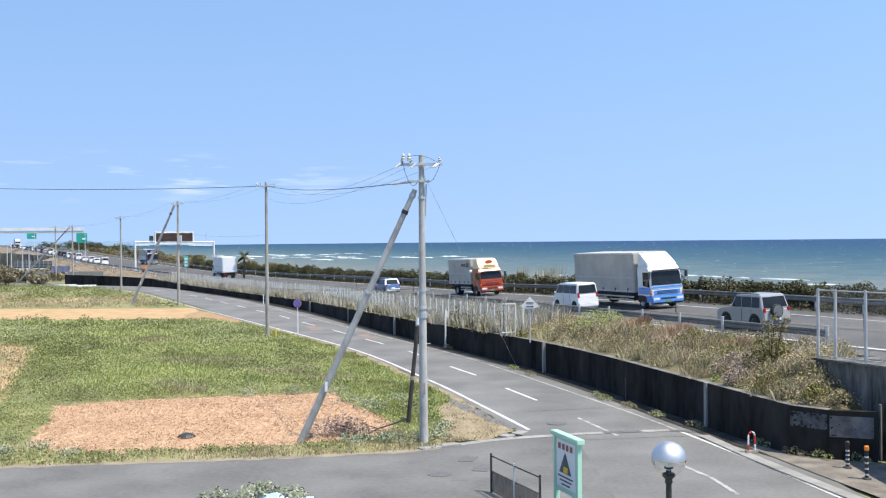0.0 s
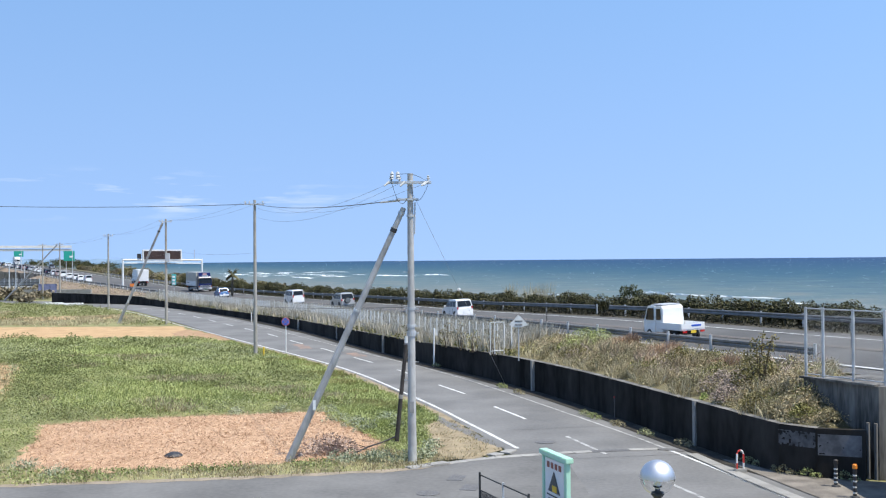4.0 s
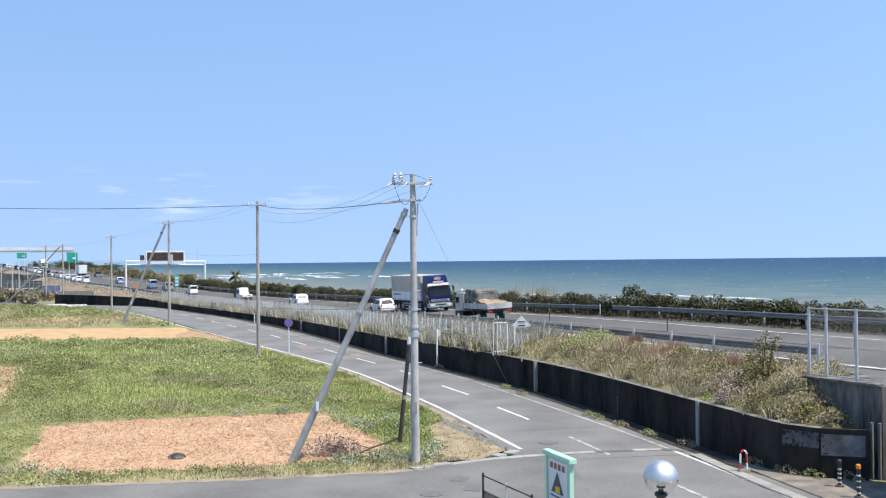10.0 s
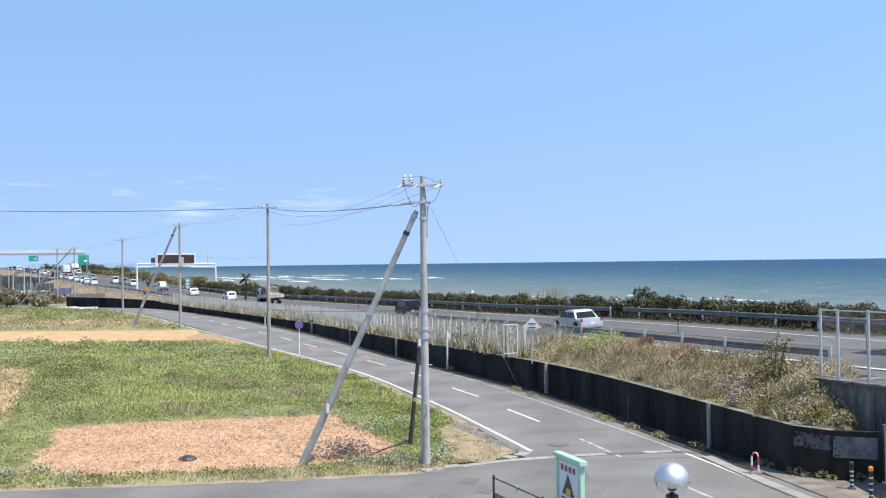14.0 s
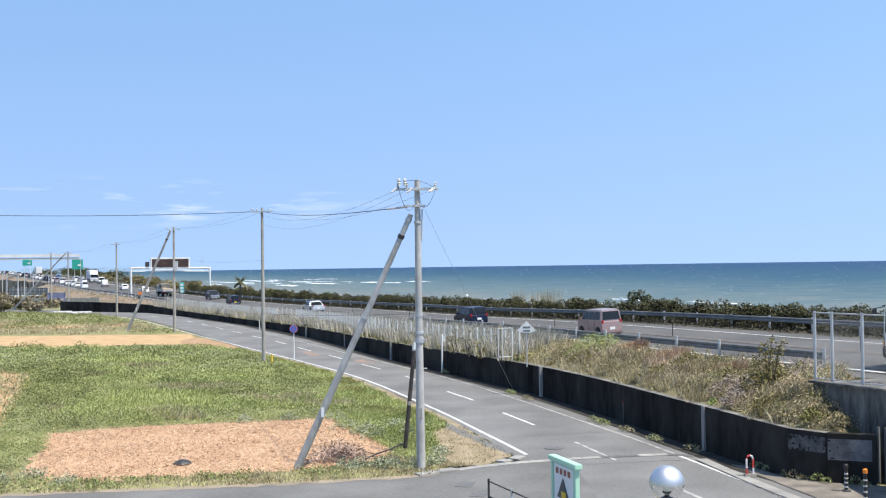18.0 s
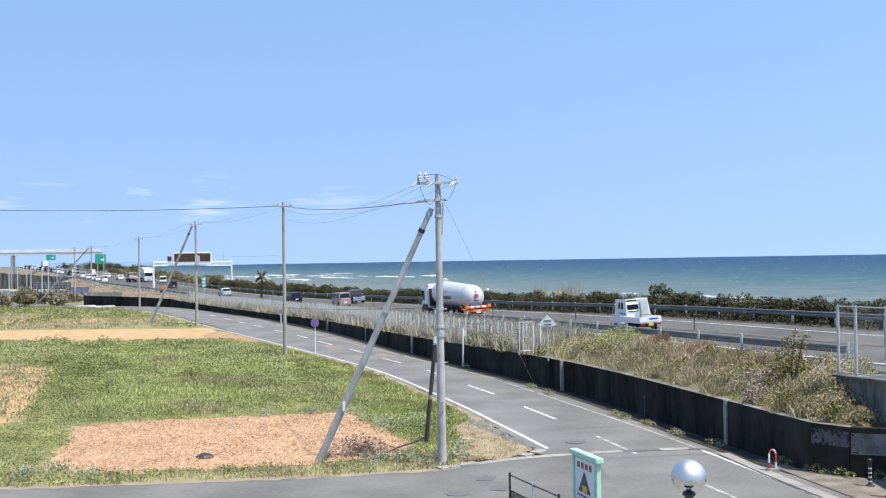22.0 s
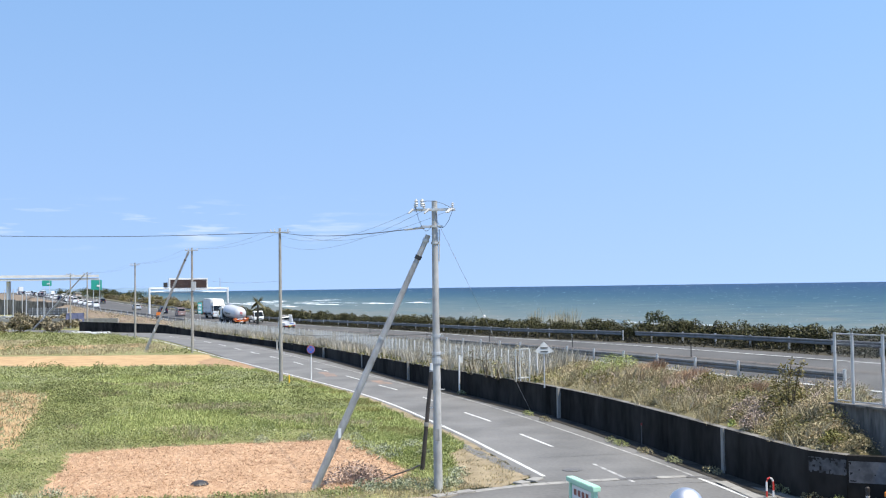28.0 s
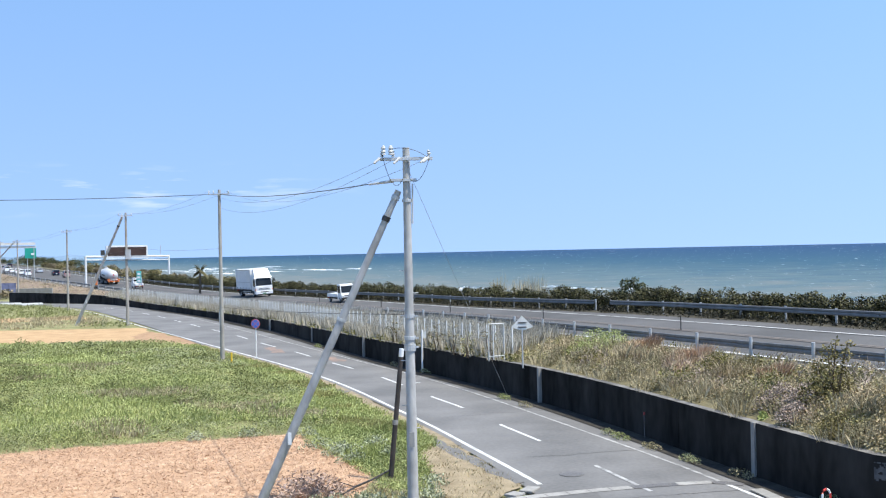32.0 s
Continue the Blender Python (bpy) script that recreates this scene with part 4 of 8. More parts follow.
stuff("weeds", leaves("soft_weeds", clumps(xy[sel], 15, 0.42 * near[sel], hgt[sel], 22), np.random.default_rng(22).uniform(0.06, 0.12, 15 * sel.sum()) * np.repeat(near[sel], 15), LUSH, 0.3, 0.5, 22, 0.7), "soft light green weeds in the fallow field", "weeds")
sel = (patchy(xy, 0.28, 4) > 0.69) | ((xy[:, 0] < -17 - (xy[:, 1] - 50) * 0.26) & (xy[:, 1] > 47) & (xy[:, 1] < 76) & (patchy(xy, 0.3, 9) > 0.42))
stuff("tall_weeds", leaves("tall_weeds", clumps(xy[sel], 18, 0.4 * near[sel], 0.65, 3), np.random.default_rng(3).uniform(0.06, 0.14, 18 * sel.sum()) * np.repeat(near[sel], 18), WEED_D, 0.6, 0.45, 3), "dark green taller weeds in clumps", "weeds")
sel = ((patchy(xy, 0.14, 6) > 0.50) & ((xy[:, 1] > 74) | (xy[:, 1] < 52))) | (patchy(xy, 0.25, 16) > 0.66)
stuff("herbs", leaves("herbs", clumps(xy[sel], 12, 0.36 * near[sel], 0.34, 4), np.random.default_rng(4).uniform(0.05, 0.11, 12 * sel.sum()) * np.repeat(near[sel], 12), SAGE, 0.4, 0.5, 4, 0.6), "silvery grey-green herbs among the weeds", "weeds")
sel = (patchy(xy, 0.2, 21) > 0.66) & (pv > 0.5)
stuff("grass", blades("field_dry_grass", clumps(xy[sel], 12, 0.5 * near[sel], 0.1, 15), np.random.default_rng(15).uniform(0.12, 0.34, 12 * sel.sum()), TAN, 0.9, 0.016, 15), "dry straw-coloured grass among the weeds", "grass")

# roadside strip beside the local road, and the strip before the side road
STRIP = [(p.x - 0.95, p.y) for p in LEFT if 46 < p.y < 93]
STRIP = STRIP + [(x - 2.9 - max(0, 60 - y) * 0.02, y) for x, y in STRIP[::-1]]
xs = spread(STRIP, 2600, 21, power=0.8)
stuff("grass", blades("verge_grass", clumps(xs, 9, 0.35, 0.03, 5), np.random.default_rng(5).uniform(0.06, 0.16, 9 * len(xs)), LUSH, 0.8, 0.018, 5), "short bright grass beside the local road", "grass")
stuff("grass", leaves("verge_turf", clumps(xs, 14, 0.4, 0.08, 20), np.random.default_rng(20).uniform(0.08, 0.18, 14 * len(xs)), LUSH, 0.15, 0.25, 20, 1.0), "short trodden grass beside the local road", "grass")
sel = patchy(xs, 0.3, 3) > 0.58
stuff("grass", blades("dry_verge_grass", clumps(xs[sel], 10, 0.4, 0.03, 6), np.random.default_rng(6).uniform(0.08, 0.22, 10 * sel.sum()), YELLOWG, 0.9, 0.018, 6), "dry yellowish grass at the road edge", "grass")
FRONT = [(-40, 35.2), (-13.8, 33.5), (-5.2, 34.6), (-0.5, 35.6), (0.1, 36.6), (1.0, 37.3), (-0.2, 38.4), (-0.7, 44.5), (-1.7, 45.5), (-1.8, 41), (-2.1, 38.9), (-3.2, 37.5), (-7.5, 36.2), (-12.4, 35.4), (-14.4, 36.6), (-18, 39), (-30, 40)]
xf = spread(FRONT, 2600, 22)
stuff("grass", blades("front_grass", clumps(xf, 12, 0.28, 0.03, 7), np.random.default_rng(7).uniform(0.05, 0.13, 12 * len(xf)), TAN, 0.8, 0.012, 7), "short yellowed grass along the side road", "grass")
sel = (patchy(xf, 0.5, 2) > 0.68) | ((xf[:, 0] < -9) & (patchy(xf, 0.5, 2) > 0.42))
stuff("weeds", leaves("front_weeds", clumps(xf[sel], 11, 0.26, 0.18, 8), np.random.default_rng(8).uniform(0.05, 0.13, 11 * sel.sum()), WEED, 0.5, 0.5, 8), "low green weeds along the bare plot", "weeds")
HERB = [(-14.6, 35.2), (-12.4, 35.2), (-13.9, 36.0), (-3.3, 36.8), (-2.9, 37.1), (-2.2, 37.2), (-1.6, 37.2), (-0.4, 37.3), (-0.2, 37.9), (-1.0, 36.9), (-0.1, 39.4), (-3.4, 44.6), (-3.9, 46.2), (-3.1, 45.6), (-2.6, 43.6), (-5.0, 48.7), (-7.0, 48.9), (-9.0, 48.4), (-1.4, 44.4), (-2.0, 46.3)]
hx = np.array(HERB)
hx = np.concatenate([hx + np.random.default_rng(k).normal(0, 0.2, hx.shape) for k in range(3)])
stuff("herbs", leaves("front_herbs", clumps(hx, 110, 0.36, 0.38, 9), np.random.default_rng(9).uniform(0.05, 0.12, 110 * len(hx)), SILVER, 0.8, 0.45, 9), "silvery herb tufts at the edge of the bare plot", "weeds")
# straw on the bare plot
xd = spread(DIRT_1, 34000, 23)
stuff("straw", leaves("straw", np.column_stack([xd, np.full(len(xd), -0.03)]), np.random.default_rng(10).uniform(0.06, 0.2, len(xd)), STRAW, 0.05, 0.12, 10), "loose dry straw on the bare plot", "straw")
x3 = spread(DIRT_3, 1700, 28)
stuff("grass", blades("low_dry_grass", clumps(x3, 9, 0.5, 0.04, 16), np.random.default_rng(16).uniform(0.1, 0.3, 9 * len(x3)), TAN, 0.9, 0.018, 16), "sparse dry grass on the bare field corner", "grass")
x3 = spread(DIRT_3, 1500, 24)
stuff("weeds", leaves("low_plants", clumps(x3, 12, 0.3, 0.2, 11), np.random.default_rng(11).uniform(0.08, 0.2, 12 * len(x3)), SAGE, 0.5, 0.5, 11), "sparse low plants on dry soil", "weeds")
COVER = [(-5.0, 49.6), (-4.3, 47.0), (-3.0, 44.0), (-1.9, 41.0), (-1.6, 39.2), (-0.3, 38.2), (-0.2, 40.5), (-0.5, 44.5), (0.2, 46.4), (-1.2, 51.5), (-3.6, 53.0)]
xc = spread(COVER, 1500, 27)
stuff("grass", blades("corner_grass", clumps(xc, 14, 0.3, 0.06, 17), np.random.default_rng(17).uniform(0.05, 0.15, 14 * len(xc)), LUSH, 0.9, 0.014, 17), "fresh green grass between the bare plot and the road", "grass")
stuff("grass", leaves("corner_turf", clumps(xc, 16, 0.35, 0.07, 19), np.random.default_rng(19).uniform(0.06, 0.14, 16 * len(xc)), LUSH, 0.15, 0.25, 19, 1.0), "short trodden grass between the bare plot and the road", "grass")
sel = patchy(xc, 0.4, 8) > 0.62
stuff("weeds", leaves("corner_leaves", clumps(xc[sel], 14, 0.28, 0.2, 18), np.random.default_rng(18).uniform(0.05, 0.11, 14 * sel.sum()), WEED, 0.3, 0.45, 18, 0.8), "low leafy weeds between the bare plot and the road", "weeds")
x3 = spread(DRY, 150, 25)
stuff("grass", blades("dry_corner_grass", clumps(x3, 10, 0.25, 0.02, 12), np.random.default_rng(12).uniform(0.03, 0.1, 10 * len(x3)), TAN, 0.9, 0.012, 12), "dry flattened grass at the road corner", "grass")
# far field bands
FAR = [(-110, 116), (-28, 115), (-30.5, 120), (-36, 133), (-45, 150), (-52, 164), (-75, 181), (-140, 190)]
xk = spread(FAR, 3600, 26)
pk = patchy(xk, 0.05, 5)
sel = pk > 0.47
stuff("weeds", leaves("far_weeds", clumps(xk[sel], 26, 0.8, 0.5, 13), np.random.default_rng(13).uniform(0.10, 0.24, 26 * sel.sum()), WEED_D, 0.5, 0.5, 13), "green weeds on the far field", "weeds")
sel = pk < 0.5
stuff("grass", blades("far_dry_grass", clumps(xk[sel], 22, 0.8, 0.1, 14), np.random.default_rng(14).uniform(0.15, 0.35, 22 * sel.sum()), TAN, 0.7, 0.03, 14), "dry pale grass on the far field", "grass")

# ---- verge between the wall and the highway ----
W_IN = smooth_line([(12.75, 33.6, 1.5), (12.3, 33.75, 1.5), (11.4, 34.5, 1.54), (10.7, 36.4, 1.58), (9.93, 39.35, 1.6), (5.58, 55.9, 1.53), (-3.35, 79.1, 1.26), (-12.95, 105.9, 0.96), (-23.45, 129.9, 0.68), (-37.7, 156.1, 0.8), (-45.7, 168.7, 1.2)], 1.0)
TOPL = [(12.6, 36.0, 2.6), (13.7, 37.3, 2.56), (14.8, 39.5, 2.52)] + [tuple(hwy(s, edge_n(s) - 1.25, -0.03)) for s in (30.5, 36, 42, 51, 75, 104, 131, 160, 178)]
TOPL = smooth_line(TOPL, 1.0)


def by_y(line, y):
    for a, b in zip(line, line[1:]):
        if a.y <= y <= b.y:
            return a.lerp(b, (y - a.y) / max(1e-6, b.y - a.y))
    return line[0] if y < line[0].y else line[-1]


FOOT = [by_y(W_IN, 33.62 + 134.8 * (i / 160.0) ** 1.3) for i in range(161)]
TOPP = []
for i in range(161):
    f = (i / 160.0) ** 1.3
    TOPP.append(by_y(TOPL, TOPL[0].y + 0.05 + (TOPL[-1].y - TOPL[0].y - 0.1) * f))
VERGE = []
for a, b in zip(FOOT, TOPP):
    row = []
    for k in range(7):
        q = a.lerp(b, k / 6)
        q.z += 0.12 * math.sin(math.pi * k / 6) + 0.10 * noise.noise(q * 0.5)
        row.append(q)
    row[0].z, row[-1].z = a.z, b.z
    VERGE.append(row)
VERGE[0] = [Vector((13.4, 34.05, 1.45)).lerp(Vector((12.7, 36.0, 2.7)), k / 6) for k in range(7)]
tagged(part("bank", sheet(VERGE), VERGE_M), "overgrown bank between the retaining wall and the highway", "bank", kind="structure")


def on_verge(n, seed, i0=0, i1=160, k0=0.0, k1=6.0, bias=1.0):
    rng = np.random.default_rng(seed)
    out = []
    for _ in range(n):
        u, v = i0 + (i1 - i0 - 0.01) * rng.uniform() ** bias, rng.uniform(k0, k1 - 0.01)
        i, k = int(u), int(v)
        fu, fv = u - i, v - k
        p = VERGE[i][k].lerp(VERGE[i + 1][k], fu).lerp(VERGE[i][k + 1].lerp(VERGE[i + 1][k + 1], fu), fv)
        out.append((p.x, p.y, p.z))
    return np.array(out)


def verge_clumps(n, per, r, h, seed, **kw):
    p = on_verge(n, seed, **kw)
    return clumps(p[:, :2], per, r, h, seed, p[:, 2])


I_END = 46
ROSE = leafmat("rosy_dry_grass", (0.33, 0.22, 0.14), (0.62, 0.46, 0.33))
GREYG = leafmat("grey_green_leaves", (0.17, 0.15, 0.075), (0.41, 0.36, 0.215), island=0.25)
DRYW = leafmat("dry_weed_leaves", (0.22, 0.17, 0.095), (0.57, 0.46, 0.29), island=0.4)
stuff("grass", blades("verge_tan", verge_clumps(260, 24, 0.3, 0.04, 31, i0=4, i1=I_END), np.random.default_rng(31).uniform(0.2, 0.75, 260 * 24), TAN, 0.8, 0.009, 31), "tall dry tan grass on the bank above the wall", "grass")
for name, m, n, per, h0, h1, asp, sd, k0, k1, lab in (
        ("verge_grey", GREYG, 190, 190, 0.25, 0.80, 0.32, 32, 1.1, 6.0, "greyish green leafy weeds in lumps on the bank"),
        ("verge_dry", DRYW, 190, 180, 0.25, 0.85, 0.28, 33, 1.1, 6.0, "dry tan weeds in lumps on the bank"),
        ("verge_olive", OLIVE, 80, 190, 0.25, 0.75, 0.5, 35, 1.2, 5.5, "dark olive shrubby weeds on the bank"),
        ("verge_edge", GREYG, 110, 90, 0.15, 0.35, 0.4, 42, 0.2, 1.4, "low greyish weeds along the top of the wall"),
        ("verge_green", YELLOWG, 60, 180, 0.2, 0.7, 0.35, 38, 1.0, 6.0, "yellow-green leafy weeds on the bank")):
    vp = on_verge(n, sd, i0=2, i1=I_END + 1, k0=k0, k1=k1)
    vr = np.random.default_rng(sd + 300)
    stuff("weeds", leaves(name, clumps(vp[:, :2], per, vr.uniform(0.3, 0.8, n) if k0 > 0.5 else vr.uniform(0.2, 0.42, n), vr.uniform(h0, h1, n), sd, vp[:, 2]), vr.uniform(0.05, 0.14, n * per), m, 0.6, asp, sd), lab, "weeds")
stuff("weeds", leaves("verge_stalks", verge_clumps(90, 40, 0.35, 0.7, 34, i0=6, i1=40, k0=1.0), np.random.default_rng(34).uniform(0.12, 0.4, 90 * 40), MAUVE, 0.9, 0.08, 34), "greyish mauve dead stalks on the bank", "weeds")
stuff("grass", blades("far_verge_tan", verge_clumps(3600, 14, 0.5, 0.05, 36, i0=I_END, bias=1.1, k1=5.6), np.random.default_rng(36).uniform(0.4, 1.1, 3600 * 14), PALE_G, 0.35, 0.024, 36), "pale dry grass behind the post fence", "grass")
stuff("weeds", leaves("far_verge_weeds", verge_clumps(560, 22, 0.4, 0.35, 37, i0=I_END - 2, k1=1.0), np.random.default_rng(37).uniform(0.1, 0.24, 560 * 22), OLIVE, 0.5, 0.5, 37), "green weeds along the foot of the post fence", "weeds")
stuff("weeds", leaves("far_verge_grey", verge_clumps(300, 22, 0.5, 0.5, 39, i0=I_END, k1=5.0), np.random.default_rng(39).uniform(0.1, 0.24, 300 * 22), GREYG, 0.5, 0.3, 39), "greyish dry weeds behind the post fence", "weeds")
# low weeds in the corner by the wing wall
stuff("weeds", leaves("corner_weeds", verge_clumps(170, 34, 0.34, 0.34, 45, i0=0, i1=8), np.random.default_rng(45).uniform(0.04, 0.10, 170 * 34), DRYW, 0.6, 0.3, 45), "low weeds on the bank below the wing wall", "weeds")


def bank_at(x, y):
    """The place on the overgrown bank above a place of the plan."""
    return min((v for row in VERGE for v in row), key=lambda v: (v.x - x) ** 2 + (v.y - y) ** 2).z


for x, y, n, h0, h1, m, lab in ((8.7, 52.6, 260, 0.5, 1.15, TAN, "tall pale plume of tan grass on the bank"), (9.1, 51.8, 160, 0.4, 0.9, TAN, "tall tan grass on the bank"), (10.3, 50.3, 300, 0.3, 0.8, ROSE, "rosy dry grass tuft on the bank"), (10.0, 49.2, 200, 0.3, 0.65, ROSE, "rosy dry grass tuft on the bank"),
                                (11.9, 37.2, 220, 0.4, 0.9, TAN, "tan grass leaning over the bank"), (12.3, 36.4, 160, 0.3, 0.8, TAN, "tan grass below the wing wall"), (9.6, 44.5, 160, 0.3, 0.7, TAN, "tan grass on the bank"), (10.9, 45.8, 200, 0.3, 0.8, DRYW, "dry grass tuft on the bank"), (12.2, 44.4, 200, 0.4, 0.9, DRYW, "dry grass tuft below the guard rail")):
    c_ = np.array([[x, y], [x + 0.35, y + 0.2], [x - 0.3, y + 0.3]])
    stuff("grass_tuft", blades("tuft", clumps(c_, n // 3, 0.3, 0.06, int(x * 31), bank_at(x, y)), np.random.default_rng(int(y * 7)).uniform(h0, h1, n // 3 * 3), m, 0.7, 0.010, int(y * 9)), lab, "grass")


def leafy(name, x, y, z, blobs, n, size, material, label, category, seed, stems=4, hh=1.0):
    """A shrub of thin stems and leaves round several uneven lobes (dx, dy, dz, radius)."""
    rng = np.random.default_rng(seed)
    t = thing(name, pose(x, y, z), label=label, category=category)
    pts = []
    for dx, dy, dz, r in blobs:
        k = int(n * r ** 2 / sum(b[3] ** 2 for b in blobs))
        d = rng.normal(size=(k, 3))
        d /= np.linalg.norm(d, axis=1)[:, None]
        rad = r * rng.uniform(0.45, 1.08, k)[:, None] ** 0.6
        pts.append(np.array([[dx, dy, dz]]) + d * rad * np.array([[1, 1, 0.85]]))
    p = np.concatenate(pts)
    p = p[p[:, 2] > 0.02]
    me = leaves("crown", p, rng.uniform(0.6, 1.3, len(p)) * size, material, 0.3, 0.55, seed)
    ob = new("crown", me)
    ob.parent = t
    for k in range(stems):
        b = blobs[k % len(blobs)]
        part("stem", rod((rng.uniform(-0.1, 0.1), rng.uniform(-0.1, 0.1), -0.05), (b[0], b[1], b[2] + b[3] * 0.4), 0.03 * hh, 0.012 * hh, 6), BARK, t)
    return t


YB = leafmat("yellow_bush_leaves", (0.095, 0.085, 0.028), (0.27, 0.225, 0.085), island=0.3)
bz = bank_at(11.95, 38.9) - 0.05
leafy("bush", 11.95, 38.9, bz, [(0, 0, 0.45, 0.55), (0.5, 0.2, 0.4, 0.5), (-0.5, 0.0, 0.5, 0.5), (0.25, 0.1, 1.0, 0.45), (-0.3, 0.0, 0.95, 0.42), (0.05, 0.1, 1.4, 0.36), (0.4, 0, 1.75, 0.26), (-0.1, 0, 1.85, 0.24), (-0.4, 0.1, 1.45, 0.24), (0.55, 0.1, 2.05, 0.16), (0.15, 0, 2.15, 0.14)], 2300, 0.10, YB, "sparse yellow-green shrub on the bank by the fence", "shrub", 41, 11)
DOLIVE = leafmat("dark_olive_leaves", (0.055, 0.055, 0.012), (0.25, 0.215, 0.06))
for k, (x, y, sc, hh_, m, lab) in enumerate((
        (8.4, 59.0, 0.75, 0.5, LUSH, "bright green leafy weeds on the bank"), (7.6, 57.2, 0.6, 0.35, LUSH, "bright green leafy weeds on the bank"), (9.0, 57.6, 0.7, 0.6, LUSH, "bright green leafy shrub on the bank"), (7.3, 54.8, 0.5, 0.3, YB, "yellow-green shrub on the bank"),
        (11.3, 48.4, 0.5, 0.55, DOLIVE, "rounded dark olive shrub on the bank"), (10.8, 47.9, 0.4, 0.35, DOLIVE, "rounded dark olive shrub on the bank"), (12.1, 47.2, 0.45, 0.4, YB, "yellow-green shrub on the bank"), (9.0, 49.8, 0.5, 0.35, GREYG, "greyish leafy shrub on the bank"),
        (8.1, 50.6, 0.5, 0.3, GREYG, "greyish leafy shrub above the wall"), (9.9, 52.6, 0.5, 0.45, DRYW, "dry brown shrub on the bank"), (8.9, 46.8, 0.42, 0.3, GREYG, "greyish leafy shrub above the wall"), (10.3, 42.2, 0.5, 0.35, GREYG, "greyish leafy shrub above the wall"),
        (11.6, 43.0, 0.5, 0.5, OLIVE, "olive green shrub on the bank"), (11.0, 40.6, 0.55, 0.5, MAUVE, "mauve-grey dead shrub on the bank"), (11.4, 39.6, 0.5, 0.5, MAUVE, "mauve-grey dead shrub on the bank"), (10.7, 38.6, 0.42, 0.3, MAUVE, "mauve-grey dead shrub above the wall"),
        (12.7, 41.0, 0.55, 0.55, OLIVE, "olive green shrub by the guard rail"), (11.1, 36.6, 0.42, 0.3, YB, "yellow-green weeds above the wall"), (12.4, 37.6, 0.55, 0.4, DRYW, "dry brown shrub by the wing wall"), (11.4, 35.4, 0.34, 0.2, GREYG, "pale weeds hanging over the wall"),
        (12.0, 34.5, 0.3, 0.2, OLIVE, "pale weeds in the corner of the walls"), (12.7, 34.1, 0.28, 0.16, GREYG, "pale weeds in the corner of the walls"), (10.2, 39.9, 0.14, 0.1, LUSH, "small green weed over the wall joint"), (9.5, 55.0, 0.55, 0.4, DRYW, "dry brown shrub on the bank"), (6.4, 57.6, 0.45, 0.3, GREYG, "greyish weeds at the end of the fence"))):
    sc *= 1.2
    leafy("shrub", x, y, bank_at(x, y) - 0.04, [(0, 0, hh_ * 0.55, sc), (sc * 0.8, 0.25, hh_ * 0.4, sc * 0.7), (-sc * 0.75, -0.15, hh_ * 0.4, sc * 0.65), (sc * 0.2, 0.2, hh_ + 0.1, sc * 0.5), (-sc * 0.35, 0.1, hh_, sc * 0.4)], 2000, 0.062 if m not in (LUSH, MAUVE) else 0.075, m, lab, "shrub", 500 + k, 4)
for k, (x, y, r_, h_) in enumerate(((10.1, 55.6, 0.5, 0.95), (11.2, 51.4, 0.55, 0.8), (12.2, 44.6, 0.45, 0.7), (9.0, 53.0, 0.4, 0.6))):
    tuft = clumps(np.array([(x, y)]), 700, r_, 0.15, 560 + k, bank_at(x, y) - 0.03)
    stuff("grass_tuft", blades("grass_tuft", tuft, np.random.default_rng(560 + k).uniform(0.4, 1.0, 700) * h_, STRAW, 0.7, 0.012, 560 + k), "tall feathery pinkish-tan grass tuft on the bank", "grass")
for k, (x, y, z, h_) in enumerate(((1.7, 65.2, 1.42, 1.7), (0.9, 67.4, 1.4, 1.5), (2.4, 63.2, 1.45, 1.3), (3.4, 60.6, 1.5, 2.1), (-1.6, 74.0, 1.35, 1.4))):
    leafy("climbing_weed", x, y, z, [(0, 0, h_ * 0.25, 0.35), (0.25, 0.1, h_ * 0.5, 0.28), (-0.2, 0.1, h_ * 0.6, 0.26), (0.05, 0, h_ * 0.9, 0.22)], 170, 0.11, (GREYG, YB, YELLOWG)[k % 3], "straggling weed climbing in the post fence", "weeds", 540 + k, 4)
for i, (x, y) in enumerate(((8.1, 41.6), (7.4, 44.0), (6.75, 46.0), (6.5, 46.9), (4.2, 54.6), (3.5, 57.2), (0.0, 68.5), (-1.8, 73.0), (-7.6, 87.0), (10.4, 35.6), (11.0, 34.05), (11.6, 33.5), (12.6, 32.95), (9.0, 39.2))):
    leafy("weed_tuft", x + 0.22, y + 0.06, 0, [(0, 0, 0.1, 0.22), (0.16, -0.3, 0.07, 0.17), (-0.1, 0.32, 0.08, 0.18)], 420, 0.06, (SAGE, GREYG, WEED)[i % 3], "small weed tuft at the foot of the wall", "weeds", 80 + i, 1, 0.4)["group"] = "weeds along the wall"

# ---- hedge of coastal shrubs behind the far rail ----
def hedge_variant(seed):
    rng = np.random.default_rng(seed)
    lobes = [(rng.uniform(-1.5, 1.5), rng.uniform(-0.6, 0.6), rng.uniform(0.35, 1.1), rng.uniform(0.4, 0.68)) for _ in range(11)]
    lobes += [(rng.uniform(-1.5, 1.5), rng.uniform(-0.9, 0.9), 0.25, rng.uniform(0.4, 0.55)) for _ in range(6)]
    return lobes


